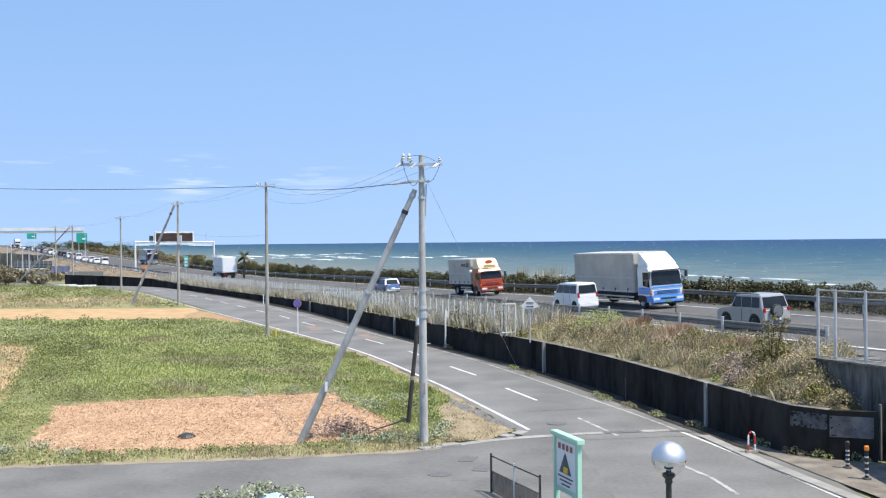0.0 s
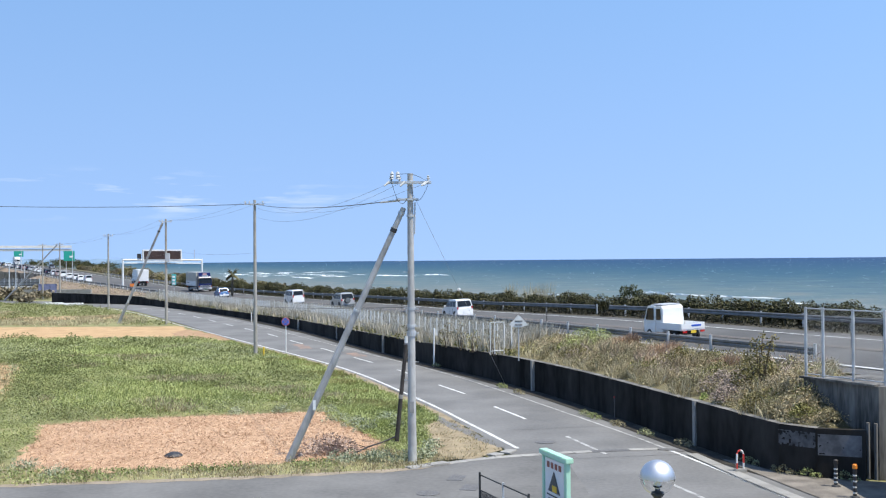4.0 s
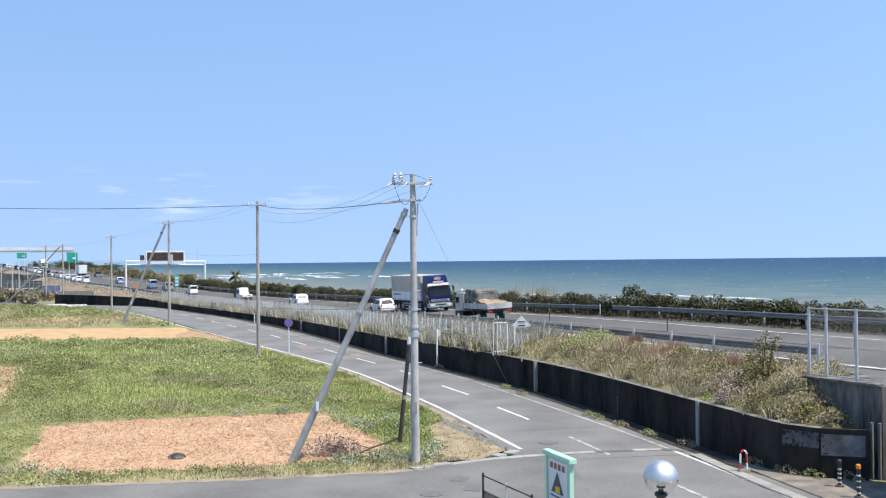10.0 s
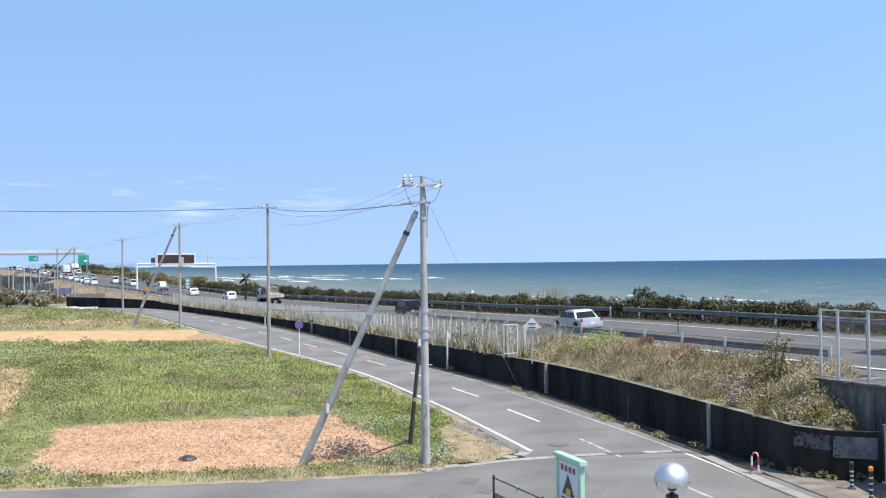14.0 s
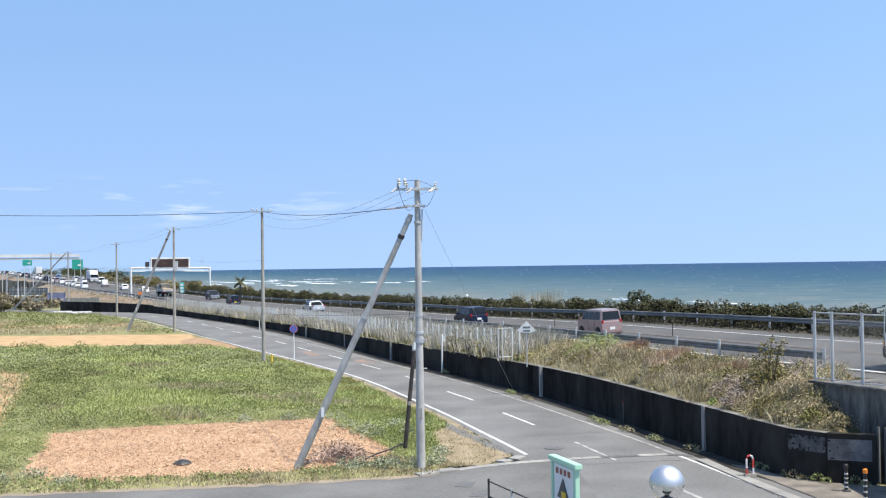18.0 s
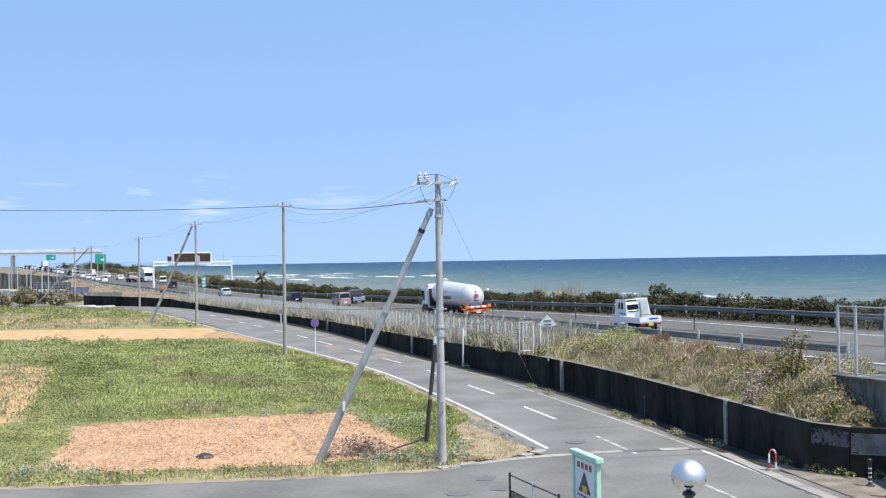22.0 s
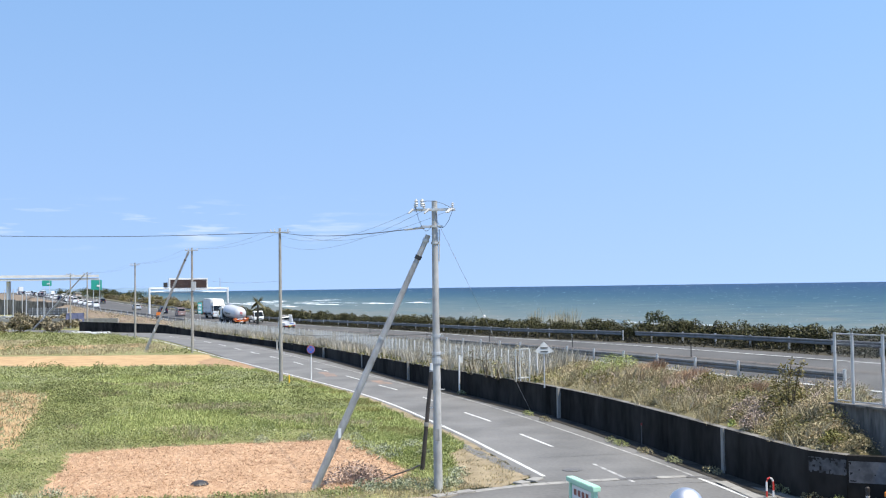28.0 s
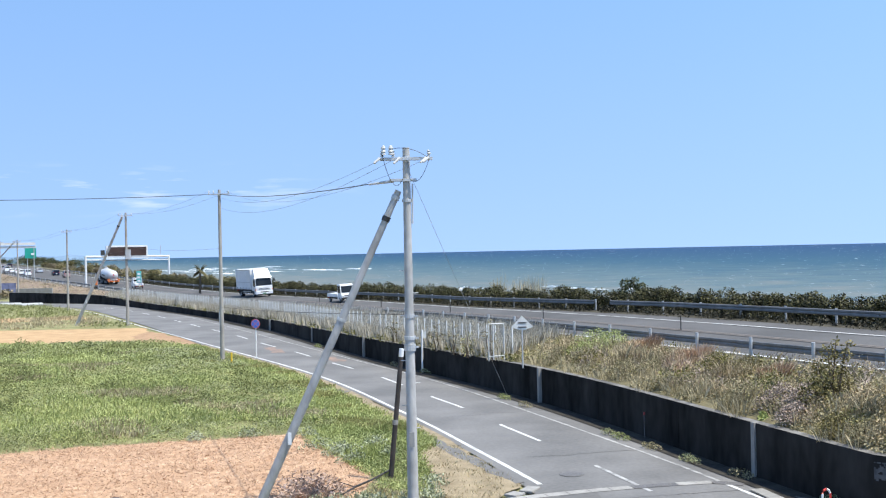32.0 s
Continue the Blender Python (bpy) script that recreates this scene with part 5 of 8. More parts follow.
VARS = []
for k in range(6):
    VARS.append(leafy("hedge_bush", 0, 0, -50, hedge_variant(100 + k), 5200, 0.13, HEDGE_L, "dark green wind-clipped coastal shrub behind the guard rail", "shrub", 100 + k, 5, 1.4))
    VARS[-1]["group"] = "coastal hedge"
rnd = random.Random(4)
s, idx = 8.0, 0
while s < 235:
    q = hwy(s, far_n(s) + 1.55 + rnd.uniform(-0.3, 0.3), -0.05)
    m = pose(q.x, q.y, q.z, 0, 0, 115.5 + rnd.choice((0, 180)) + rnd.uniform(-8, 8))
    src = VARS[idx % 6]
    if idx < 6:
        src.matrix_basis = m
        ob = src
    else:
        ob = copy_thing(src, m)
    k = rnd.uniform(0.92, 1.22) if s < 150 else rnd.uniform(1.0, 1.35)
    ob.scale = (k, k, k * rnd.uniform(0.9, 1.15))
    s += 1.75 * k
    idx += 1
q = hwy(71, 50.6, 0)
leafy("shrub", q.x, q.y, q.z, [(0, 0, 1.2, 0.8), (0.6, 0, 1.6, 0.5), (-0.3, 0.3, 1.9, 0.5), (0.2, 0, 2.2, 0.3)], 1300, 0.17, TREE_L, "taller shrub standing above the hedge", "shrub", 131, 5, 1.5)
q = hwy(86, 50.0, 0)
stuff("grass", blades("reeds", clumps(np.array([[q.x, q.y], [q.x - 0.8, q.y + 1.6], [q.x + 0.5, q.y - 1.2], [q.x - 2.2, q.y + 4.5]]), 90, 0.7, 0.3, 40, q.z + 0.5), np.random.default_rng(40).uniform(1.2, 2.3, 360), TAN, 0.25, 0.012, 40), "tall dry reeds behind the hedge", "reeds")
# undergrowth between the far guard rail and the hedge, leaves darkened for the hedge's shade
SHADE_L = leafmat("shaded_undergrowth_leaves", (0.010, 0.011, 0.006), (0.055, 0.05, 0.028))
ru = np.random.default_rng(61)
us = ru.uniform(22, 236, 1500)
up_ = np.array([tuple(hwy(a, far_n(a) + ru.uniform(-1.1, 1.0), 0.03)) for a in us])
stuff("weeds", leaves("undergrowth", clumps(up_[:, :2], 22, 0.5, 0.5, 61, up_[:, 2]), ru.uniform(0.1, 0.24, 1500 * 22), SHADE_L, 0.6, 0.4, 61), "undergrowth behind the far guard rail, hedge shade in its leaf colour", "weeds")


# ---- rails, fences and signs along the highway ----
def guard_rail(s0, s1, n_of, step, label, two=False, h=0.78, side_=1, over=0.06):
    t = thing("guard_rail", label=label, category="guard rail")
    ss = np.arange(s0, s1 + 0.01, step)
    prof = [(0.0, -0.16), (0.04, -0.13), (0.04, -0.05), (0.0, 0.0), (0.04, 0.05), (0.04, 0.13), (0.0, 0.16)]
    fine = np.arange(s0, s1 + 0.01, 2.0)
    for z in ([h - 0.16] if not two else [h - 0.16, h - 0.5]):
        for a, b in zip(fine[::4], list(fine[4::4]) + [fine[-1]]):
            pts = [x for x in fine if a - 1e-6 <= x <= b + 1e-6]
            if len(pts) > 1:
                part("beam", sheet([[hwy(x, n_of(x) - d, z + e) for d, e in prof] for x in pts]), RAIL_STEEL, t)
    post_me = None
    for x in ss:
        q = hwy(x, n_of(x) - 0.12 * side_, 0)
        if post_me is None:
            ob = part("post", rod((0, 0, -0.3), (0, 0, h + over), 0.07, None, 10), STEEL, t)
            post_me = ob.data
        else:
            ob = new("post", post_me)
            ob.parent = t
        ob.matrix_basis = pose(*q)


def near_n(s):
    return edge_n(s) - 1.3


guard_rail(31, 84, near_n, 3.6, "grey steel guard rail beside the overgrown bank", h=0.9, over=0.16)
guard_rail(8, 71.5, far_n, 4.0, "grey steel guard rail along the seaward side", h=0.86, side_=-1)
guard_rail(72, 150, far_n, 4.0, "grey steel guard rail along the hedge", h=0.84, side_=-1)
guard_rail(150, 330, far_n, 6.0, "grey steel guard rail along the far highway")
guard_rail(160, 330, lambda s: edge_n(s) - 0.9, 6.0, "grey steel guard rail on top of the earth bank")

# post fence on the bank
FENCE_W = mat("fence_white_steel", (0.54, 0.54, 0.51), (0.72, 0.72, 0.69), 0.6, 3, 0.1)
fence = thing("fence", label="pale wire fence with many thin posts on the wall", category="fence")
fl = [p for p in offset_line(W_IN, 0.5)]
acc, last, pm = 0.0, fl[0], None
post_at = []
for a, b in zip(fl, fl[1:]):
    if a.y < 59.5 or a.y > 165:
        continue
    acc += (b - a).length
    if acc > 0.99:
        acc = 0.0
        post_at.append(a)
for a in post_at:
    if pm is None:
        ob = part("post", box((0, 0, 0.8), (0.07, 0.07, 1.72), bevel=0.008), FENCE_W, fence)
        pm = ob.data
    else:
        ob = new("post", pm)
        ob.parent = fence
    ob.matrix_basis = pose(a.x, a.y, a.z, 0, 0, 20)
for z in (0.25, 0.6, 0.95, 1.25, 1.52):
    part("wire", tube([(p.x, p.y, p.z + z) for p in post_at], 0.006, 4), FENCE_W, fence)
bm = bmesh.new()
for a, b in zip(post_at, post_at[1:]):
    for k in range(7):
        p = a.lerp(b, (k + 0.5) / 7)
        rod((p.x, p.y, p.z + 0.1), (p.x, p.y, p.z + 1.52), 0.006 if a.y < 85 else 0.012, None, 3, bm, False)
part("mesh_wire", bm, FENCE_W, fence)
g = thing("gate", label="narrow pale steel gate frame at the end of the fence", category="gate")
for a, b in (((3.27, 59.9, 1.55), (3.27, 59.9, 3.39)), ((4.03, 59.87, 1.6), (4.03, 59.87, 3.4)), ((3.27, 59.9, 3.37), (4.03, 59.87, 3.38)), ((3.5, 59.9, 1.6), (3.5, 59.9, 3.38)), ((3.27, 59.9, 1.75), (4.03, 59.87, 1.8))):
    part("bar", rod(a, b, 0.028, None, 8), FENCE_W, g)

# fence on the wing wall
af = thing("fence", label="steel post and wire mesh fence on the wing wall", category="fence")
AF = [(12.72, 36.17), (13.08, 35.55), (13.66, 34.46), (14.25, 33.4), (16.4, 33.35), (18.6, 33.3)]
for x, y in AF:
    part("post", rod((x, y, 2.8), (x, y, 5.25), 0.05, None, 10), STEEL, af)
for (x0, y0), (x1, y1) in zip(AF, AF[1:]):
    part("top_rail", rod((x0, y0, 5.2), (x1, y1, 5.2), 0.022, None, 8), STEEL, af)
    part("bottom_rail", rod((x0, y0, 2.98), (x1, y1, 2.98), 0.018, None, 8), STEEL, af)
    bm = bmesh.new()
    L = math.hypot(x1 - x0, y1 - y0)
    n = int((L + 2.4) / 0.11)
    for k in range(n):
        for sg in (1, -1):
            a0 = k * 0.11 - 2.4
            u0, u1 = max(0, a0), min(L, a0 + 2.2)
            if u1 - u0 < 0.05:
                continue
            z0, z1 = 3.0 + (u0 - a0), 3.0 + (u1 - a0)
            if sg < 0:
                z0, z1 = 8.2 - z0, 8.2 - z1
            rod((x0 + (x1 - x0) * u0 / L, y0 + (y1 - y0) * u0 / L, z0), (x0 + (x1 - x0) * u1 / L, y0 + (y1 - y0) * u1 / L, z1), 0.0012, None, 3, bm, False)
    part("wire_mesh", bm, FENCE_W, af)

# road signs
RED_S = paint("sign_red", (0.62, 0.15, 0.13), 0.5)
BLUE_S = paint("sign_blue", (0.06, 0.17, 0.62), 0.5)
t = thing("road_sign", pose(-11.0, 80.2, 0, 0, 0, -10), label="round blue no-parking sign with red rim on a white post", category="road sign")
part("post", rod((0, 0, 0), (0, 0, 2.65), 0.04, None, 10), WHITE_P, t)
disc = part("rim", lathe([(0, 0), (0.32, 0), (0.32, 0.02), (0, 0.02)], 28), RED_S, t)
disc.matrix_basis = pose(0, -0.05, 2.33, 90, 0, 0)
d2 = part("face", lathe([(0, 0), (0.27, 0), (0.27, 0.012), (0, 0.012)], 28), BLUE_S, t)
d2.matrix_basis = pose(0, -0.07, 2.33, 90, 0, 0)
for a_ in (-45, 45):
    part("slash", box((0, 0, 0), (0.032, 0.008, 0.53)), RED_S, t).matrix_basis = pose(0, -0.087 - 0.0002 * a_ / 9, 2.33, 0, a_, 0)
t = thing("road_sign", label="grey back of a diamond-shaped sign on a steel post", category="road sign")
part("post", rod((4.6, 56.8, 1.5), (4.6, 56.8, 3.85), 0.035, None, 10), STEEL, t)
bm = bmesh.new()
q = [(4.6, 3.95), (5.12, 3.42), (4.75, 3.30), (4.45, 3.30), (4.08, 3.42)]
f0 = [bm.verts.new((x, 56.74, z)) for x, z in q]
f1 = [bm.verts.new((x, 56.765, z)) for x, z in q]
bm.faces.new(f0)
bm.faces.new(f1[::-1])
for i in range(5):
    bm.faces.new((f0[i], f1[i], f1[(i + 1) % 5], f0[(i + 1) % 5]))
part("plate", bm, FENCE_W, t)
for z in (3.42, 3.62):
    part("bracket", box((4.6, 56.73, z), (0.4, 0.02, 0.05)), DARK, t)
t = thing("road_sign", label="thin white post with a small pale plate", category="road sign")
part("post", rod((0.1, 68.9, 0), (0.12, 68.9, 2.5), 0.055, None, 10), WHITE_P, t)
part("plate", box((0.24, 68.92, 2.2), (0.22, 0.02, 0.4)), FENCE_W, t)
t = thing("marker_post", label="short yellow marker post in the weeds", category="post")
part("post", rod((-12.1, 76.6, 0), (-12.1, 76.6, 0.75), 0.06, None, 10), YELLOW_P, t)
for x, y in ((-20.3, 120.0), (-27.6, 139.5), (-9.2, 95.5)):
    t = thing("marker_post", label="slim pale delineator post by the wall", category="post", group="delineators")
    part("post", rod((x, y, 0), (x, y, 1.1), 0.06, None, 8), FENCE_W, t)
for s in (36, 52, 68, 84, 100, 118):
    q = hwy(s, 41.58, 0.05)
    t = thing("delineator", label="thin dark lane delineator on the centre line", category="delineator", group="lane delineators")
    part("stick", rod(q, q + Vector((0, 0, 0.75)), 0.03, None, 8), DARK, t)
BROWN_DR = paint("dull_red", (0.22, 0.03, 0.03), 0.6)
t = thing("marker_post", label="slim marker with a red top at the wall foot", category="post")
part("post", rod((7.9, 46.3, 0), (7.9, 46.3, 0.85), 0.018, None, 8), GRATE, t)
part("top", rod((7.9, 46.3, 0.85), (7.9, 46.3, 0.95), 0.04, None, 8), BROWN_DR, t)

# gantry with a message board
GW = mat("gantry_white", (0.60, 0.61, 0.61), (0.72, 0.72, 0.71), 0.5, 1, 0.05)
t = thing("sign_gantry", label="white steel gantry with a dark message board over the highway", category="gantry")
gl, gr = Vector((-62.76, 217.1, 0)), Vector((-48.6, 225.8, 0))
for p in (gl, gr):
    part("leg", rod(p + Vector((0, 0, 1.5)), p + Vector((0, 0, 7.3)), 0.22, 0.2, 14), GW, t)
part("beam", rod(gl + Vector((0, 0, 7.2)), gr + Vector((0, 0, 7.0)), 0.19, None, 12), GW, t)
part("lower_beam", rod(gl + Vector((0, 0, 6.5)), gr + Vector((0, 0, 6.3)), 0.12, None, 10), GW, t)
ang = math.degrees(math.atan2(gr.y - gl.y, gr.x - gl.x))
c = Vector((-55.5, 219.9, 8.1))
part("board_frame", box(c, (8.2, 0.5, 2.3), rz=ang, bevel=0.05), GW, t)
part("board_face", box(c + Vector((0.16, -0.27, 0)), (7.6, 0.1, 1.7), rz=ang), mat("led_board", (0.03, 0.016, 0.012), (0.055, 0.03, 0.022), 0.5, 1, 0.1, fine=12), t)
part("walkway", box(c + Vector((0.1, -0.4, -1.3)), (8.4, 0.7, 0.14), rz=ang), GW, t)
part("control_box", box(gl.lerp(gr, 0.2) + Vector((0, 0, 7.9)), (0.7, 0.5, 1.0), rz=ang), DARK, t)
part("mast", rod(gl.lerp(gr, 0.9) + Vector((0, 0, 7)), gl.lerp(gr, 0.9) + Vector((0, 0, 9.2)), 0.06), STEEL, t)


def board_sign(x, y, z0, z1, w, rz, label, base=0.0):
    t = thing("road_sign", label=label, category="road sign")
    for sg in (-0.3, 0.3):
        part("post", rod((x + sg * w, y, base), (x + sg * w, y, z1), 0.09, None, 8), STEEL, t)
    part("panel", box((x, y - 0.1, (z0 + z1) / 2), (w, 0.08, z1 - z0), rz=rz, bevel=0.02), GREEN_SIGN, t)
    for k, dx in enumerate((-0.22, 0.2)):
        part("marking", box((x + dx * w, y - 0.16, (z0 + z1) / 2 + 0.2 * (1 - 2 * k)), (w * 0.3, 0.03, (z1 - z0) * 0.18), rz=rz), WHITE_P, t)


board_sign(-89.9, 265.2, 7.1, 9.55, 2.6, 10, "large green expressway direction sign on posts", 2.0)
board_sign(-144, 373, 8.7, 10.7, 3.2, 10, "green expressway direction sign far along the road", 4.0)
t = thing("banner", label="narrow teal roadside sign by the highway", category="sign")
part("panel", box((-46.95, 194.4, 3.5), (0.8, 0.1, 2.0), bevel=0.02), paint("teal", (0.10, 0.48, 0.46), 0.5), t)
for k_ in range(3):
    part("marking", box((-46.95, 194.33, 2.8 + k_ * 0.6), (0.5, 0.03, 0.35)), WHITE_P, t)
part("post", rod((-46.95, 194.5, 1.6), (-46.95, 194.5, 3.4), 0.06), STEEL, t)
q = hwy(212, edge_n(212) - 0.6, 0)
t = thing("work_sign", label="orange roadwork board on the highway shoulder", category="sign")
part("board", box((q.x, q.y, q.z + 0.9), (0.8, 0.15, 0.9), bevel=0.03), paint("work_orange", (0.8, 0.24, 0.05), 0.5), t)
part("stand", box((q.x, q.y + 0.1, q.z + 0.2), (0.9, 0.5, 0.4)), DARK, t)

# far end of the road: flyover, barrier, buildings, poles
t = thing("flyover", label="pale concrete flyover crossing the far highway", category="bridge")
a, b = Vector((-330, 360, 11.6)), Vector((-143, 425, 11.4))
part("deck", box(a.lerp(b, 0.5) + Vector((0, 0, 0)), ((b - a).length, 8, 0.8), rz=math.degrees(math.atan2(b.y - a.y, b.x - a.x))), CARGO_W0, t)
part("parapet", box(a.lerp(b, 0.5) + Vector((1.2, -4, 1.2)), ((b - a).length, 0.3, 1.0), rz=math.degrees(math.atan2(b.y - a.y, b.x - a.x))), CARGO_W0, t)
for f in (0.35, 0.6, 0.83):
    p = a.lerp(b, f)
    part("pier", box((p.x, p.y, 5.4), (1.0, 2.2, 11.0), bevel=0.1), CARGO_W0, t)
t = thing("barrier", label="grey slatted noise barrier beside the far road", category="barrier")
FB = mat("barrier_grey", (0.17, 0.175, 0.18), (0.27, 0.275, 0.28), 0.7, 1, 0.1)
for k in range(9):
    x, y = -94.5 + k * 1.06, 235.3 - k * 0.26
    part("panel", box((x, y, 1.65), (0.98, 0.12, 3.1), rz=-14), FB, t)
    part("post", box((x + 0.53, y - 0.15, 1.65), (0.12, 0.2, 3.3), rz=-14), STEEL, t)
for z in (0.6, 1.2, 1.8, 2.4, 3.0):
    part("rail", rod((-94.8, 235.1, z), (-85.6, 232.9, z), 0.05, None, 6), DARK, t)
t = thing("wall", label="low pale concrete wall beside the far road", category="wall")
part("wall_body", box((-84, 214, 0.7), (34, 0.4, 1.4), rz=-10), CONC, t)
for k, (x, y) in enumerate(((-57.5, 171.6), (-61.5, 174.0))):
    t = thing("barrier_block", label="low white concrete road block", category="barrier", group="road blocks")
    part("block", box((x, y, 0.15), (3.0, 0.4, 0.3), bevel=0.05, rz=25), WHITE_P, t)
for x, y, h in ((-84.5, 214, 6.5), (-90, 222, 6.5), (-80.5, 207, 6.0), (-97, 232, 7.5), (-104, 244, 7.5), (-112, 256, 7.5), (-120, 268, 8)):
    t = thing("lamp_pole", label="thin pale steel pole beside the far road", category="pole", group="far poles")
    part("shaft", rod((x, y, 0), (x, y, h), 0.14, 0.1, 8), STEEL, t)
# flank of the flyover's ramp, its posts, and the stone wall before it
t = thing("ramp_wall", label="dark stained concrete flank of the flyover's ramp", category="wall")
for k in range(7):
    part("panel", box((-146 + k * 5.05, 324 - k * 1.2, 2.5 - 0.15 * k), (5.1, 0.5, 5.2 - 0.3 * k), rz=-13.4), CONC_MID, t)
    part("post", rod((-146 + k * 5.05, 323.2 - k * 1.2, 0), (-146 + k * 5.05, 323.2 - k * 1.2, 7.2 - 0.3 * k), 0.14, None, 8), STEEL, t)
t = thing("stone_wall", label="low wall of pale piled stones beside the far field", category="wall")
rs = random.Random(14)
stone_m = mat("pale_stone", (0.33, 0.33, 0.32), (0.60, 0.59, 0.57), 0.9, 2.0, 0.4, obj=0.5)
for k in range(54):
    for j in range(4):
        sz = rs.uniform(0.35, 0.55)
        part("stone", box((-111 + k * 0.5 + (j % 2) * 0.25, 233 - k * 0.11, 0.25 + j * 0.42), (sz + 0.12, 0.5, sz), rz=rs.uniform(-18, 18), bevel=0.09, rx=rs.uniform(-8, 8)), stone_m, t)
t = thing("tarpaulin", label="dark blue sheet hung over a stack beside the far road", category="tarpaulin")
rows_ = [[Vector((-76.5 + i * 0.4, 208.0 + 0.15 * noise.noise(Vector((i * 0.6, j * 0.7, 4))) - 0.12 * j, 2.6 - j * 0.45 + 0.1 * noise.noise(Vector((i, j, 1))))) for j in range(6)] for i in range(10)]
part("sheet", sheet(rows_), paint("tarp_navy", (0.10, 0.11, 0.19), 0.6), t)


def tree(x, y, z, h, r, seed, label="dark green windswept pine by the highway", m=TREE_L):
    rng = random.Random(seed)
    t = thing("tree", pose(x, y, z), label=label, category="tree", group="far trees")
    part("trunk", rod((0, 0, -0.2), (rng.uniform(-0.3, 0.3), 0, h * 0.7), 0.18, 0.07, 8), BARK, t)
    ng = np.random.default_rng(seed)
    pts = []
    for k in range(9):
        c = np.array([ng.uniform(-r, r) * 0.7, ng.uniform(-r, r) * 0.7, h * ng.uniform(0.45, 0.95)])
        rr = r * ng.uniform(0.3, 0.55)
        if k < 4:
            part("limb", rod((0, 0, h * 0.35), c.tolist(), 0.07, 0.03, 5), BARK, t)
        d = ng.normal(size=(110, 3))
        d /= np.linalg.norm(d, axis=1)[:, None]
        pts.append(c + d * rr * ng.uniform(0.4, 1.0, (110, 1)) * np.array([1, 1, 0.7]))
    p = np.concatenate(pts)
    ob = new("crown", leaves("crown", p, ng.uniform(0.3, 0.6, len(p)), m, 0.3, 0.6, seed))
    ob.parent = t


FARB = leafmat('far_bush_leaves', (0.06, 0.055, 0.02), (0.28, 0.24, 0.11))
rnd = random.Random(9)
for k in range(40):
    s = 196 + k * 6.5 + rnd.uniform(-3, 3)
    q = hwy(s, 56 + rnd.uniform(0, 9), -0.3)
    tree(q.x, q.y, q.z - 1.7, rnd.uniform(2.0, 3.0), rnd.uniform(2.0, 3.0), 200 + k, "brown-green windswept bush beside the highway", (FARB, BUSH_L, FARB)[k % 3])
for k in range(12):
    s = 430 + k * 14
    q = hwy(s, 54 + rnd.uniform(0, 14), 0)
    tree(q.x, q.y, q.z - 2.0, rnd.uniform(3, 4.6), rnd.uniform(3, 5), 240 + k)
for x, y in ((-88, 215), (-83, 222), (-93, 226), (-80, 201), (-75, 191), (-85, 206), (-70, 184), (-90, 219), (-78, 196), (-97, 236), (-72.5, 199)):
    tree(x, y, -0.3, rnd.uniform(1.6, 2.6), 2.2, int(x * -3), "brown-green roadside bush by the far field", BUSH_L)
for k, (x, y) in enumerate(((-77, 178), (-80.5, 183), (-74, 181), (-84, 186), (-79, 176), (-88, 188), (-72.5, 176.5))):
    tree(x, y, -0.5, rnd.uniform(1.6, 2.6), rnd.uniform(1.4, 2.0), 400 + k, "greyish brown bush at the edge of the far field", (BUSH_L, MAUVE, FARB)[k % 3])
# low headland on the horizon beyond the bay
rows_ = []
for k in range(40):
    f_ = k / 39
    x_, y_ = -1750 + 700 * f_, 4250 + 260 * f_
    h_ = (6 + 9 * abs(noise.noise(Vector((k * 0.21, 2.2, 0)))) + 4 * noise.noise(Vector((k * 0.9, 5, 0)))) * math.sin(math.pi * min(1, 0.15 + f_)) ** 0.5
    rows_.append([Vector((x_, y_, SEA_Z - 0.5)), Vector((x_ - 4, y_ + 12, 7 + max(0.5, h_))), Vector((x_ - 30, y_ + 80, 2))])
tagged(part("headland", sheet(rows_), mat("far_headland", (0.16, 0.24, 0.33), (0.22, 0.31, 0.41), 0.95, 0.01, 0.0, fine=0.1)), "hazy blue headland far across the bay", "headland", kind="structure")
# small palm
pt = thing("palm_tree", pose(-32.2, 172.0, 1.2), label="small ragged palm behind the hedge", category="tree")
part("trunk", rod((0, 0, 0), (0.1, 0, 3.6), 0.2, 0.14, 8), BARK, pt)
for k in range(30):
    a = k * 2.4
    e = math.radians(-35 + 115 * ((k * 7) % 30) / 30)
    ln = 1.5 + 0.35 * math.sin(k * 1.7)
    side_v = Vector((-math.sin(a), math.cos(a), 0)) * 0.24
    rows_ = []
    for q_ in range(5):
        f_ = q_ / 4
        out_ = ln * f_ * math.cos(e)
        c_ = Vector((0.1 + out_ * math.cos(a), out_ * math.sin(a), 3.6 + ln * f_ * math.sin(e) - 0.7 * f_ * f_))
        w_ = (0.3, 0.9, 1.0, 0.7, 0.1)[q_]
        rows_.append([c_ - side_v * w_ - Vector((0, 0, 0.12 * w_)), c_, c_ + side_v * w_ - Vector((0, 0, 0.12 * w_))])
    part("frond", sheet(rows_), FARB, pt)

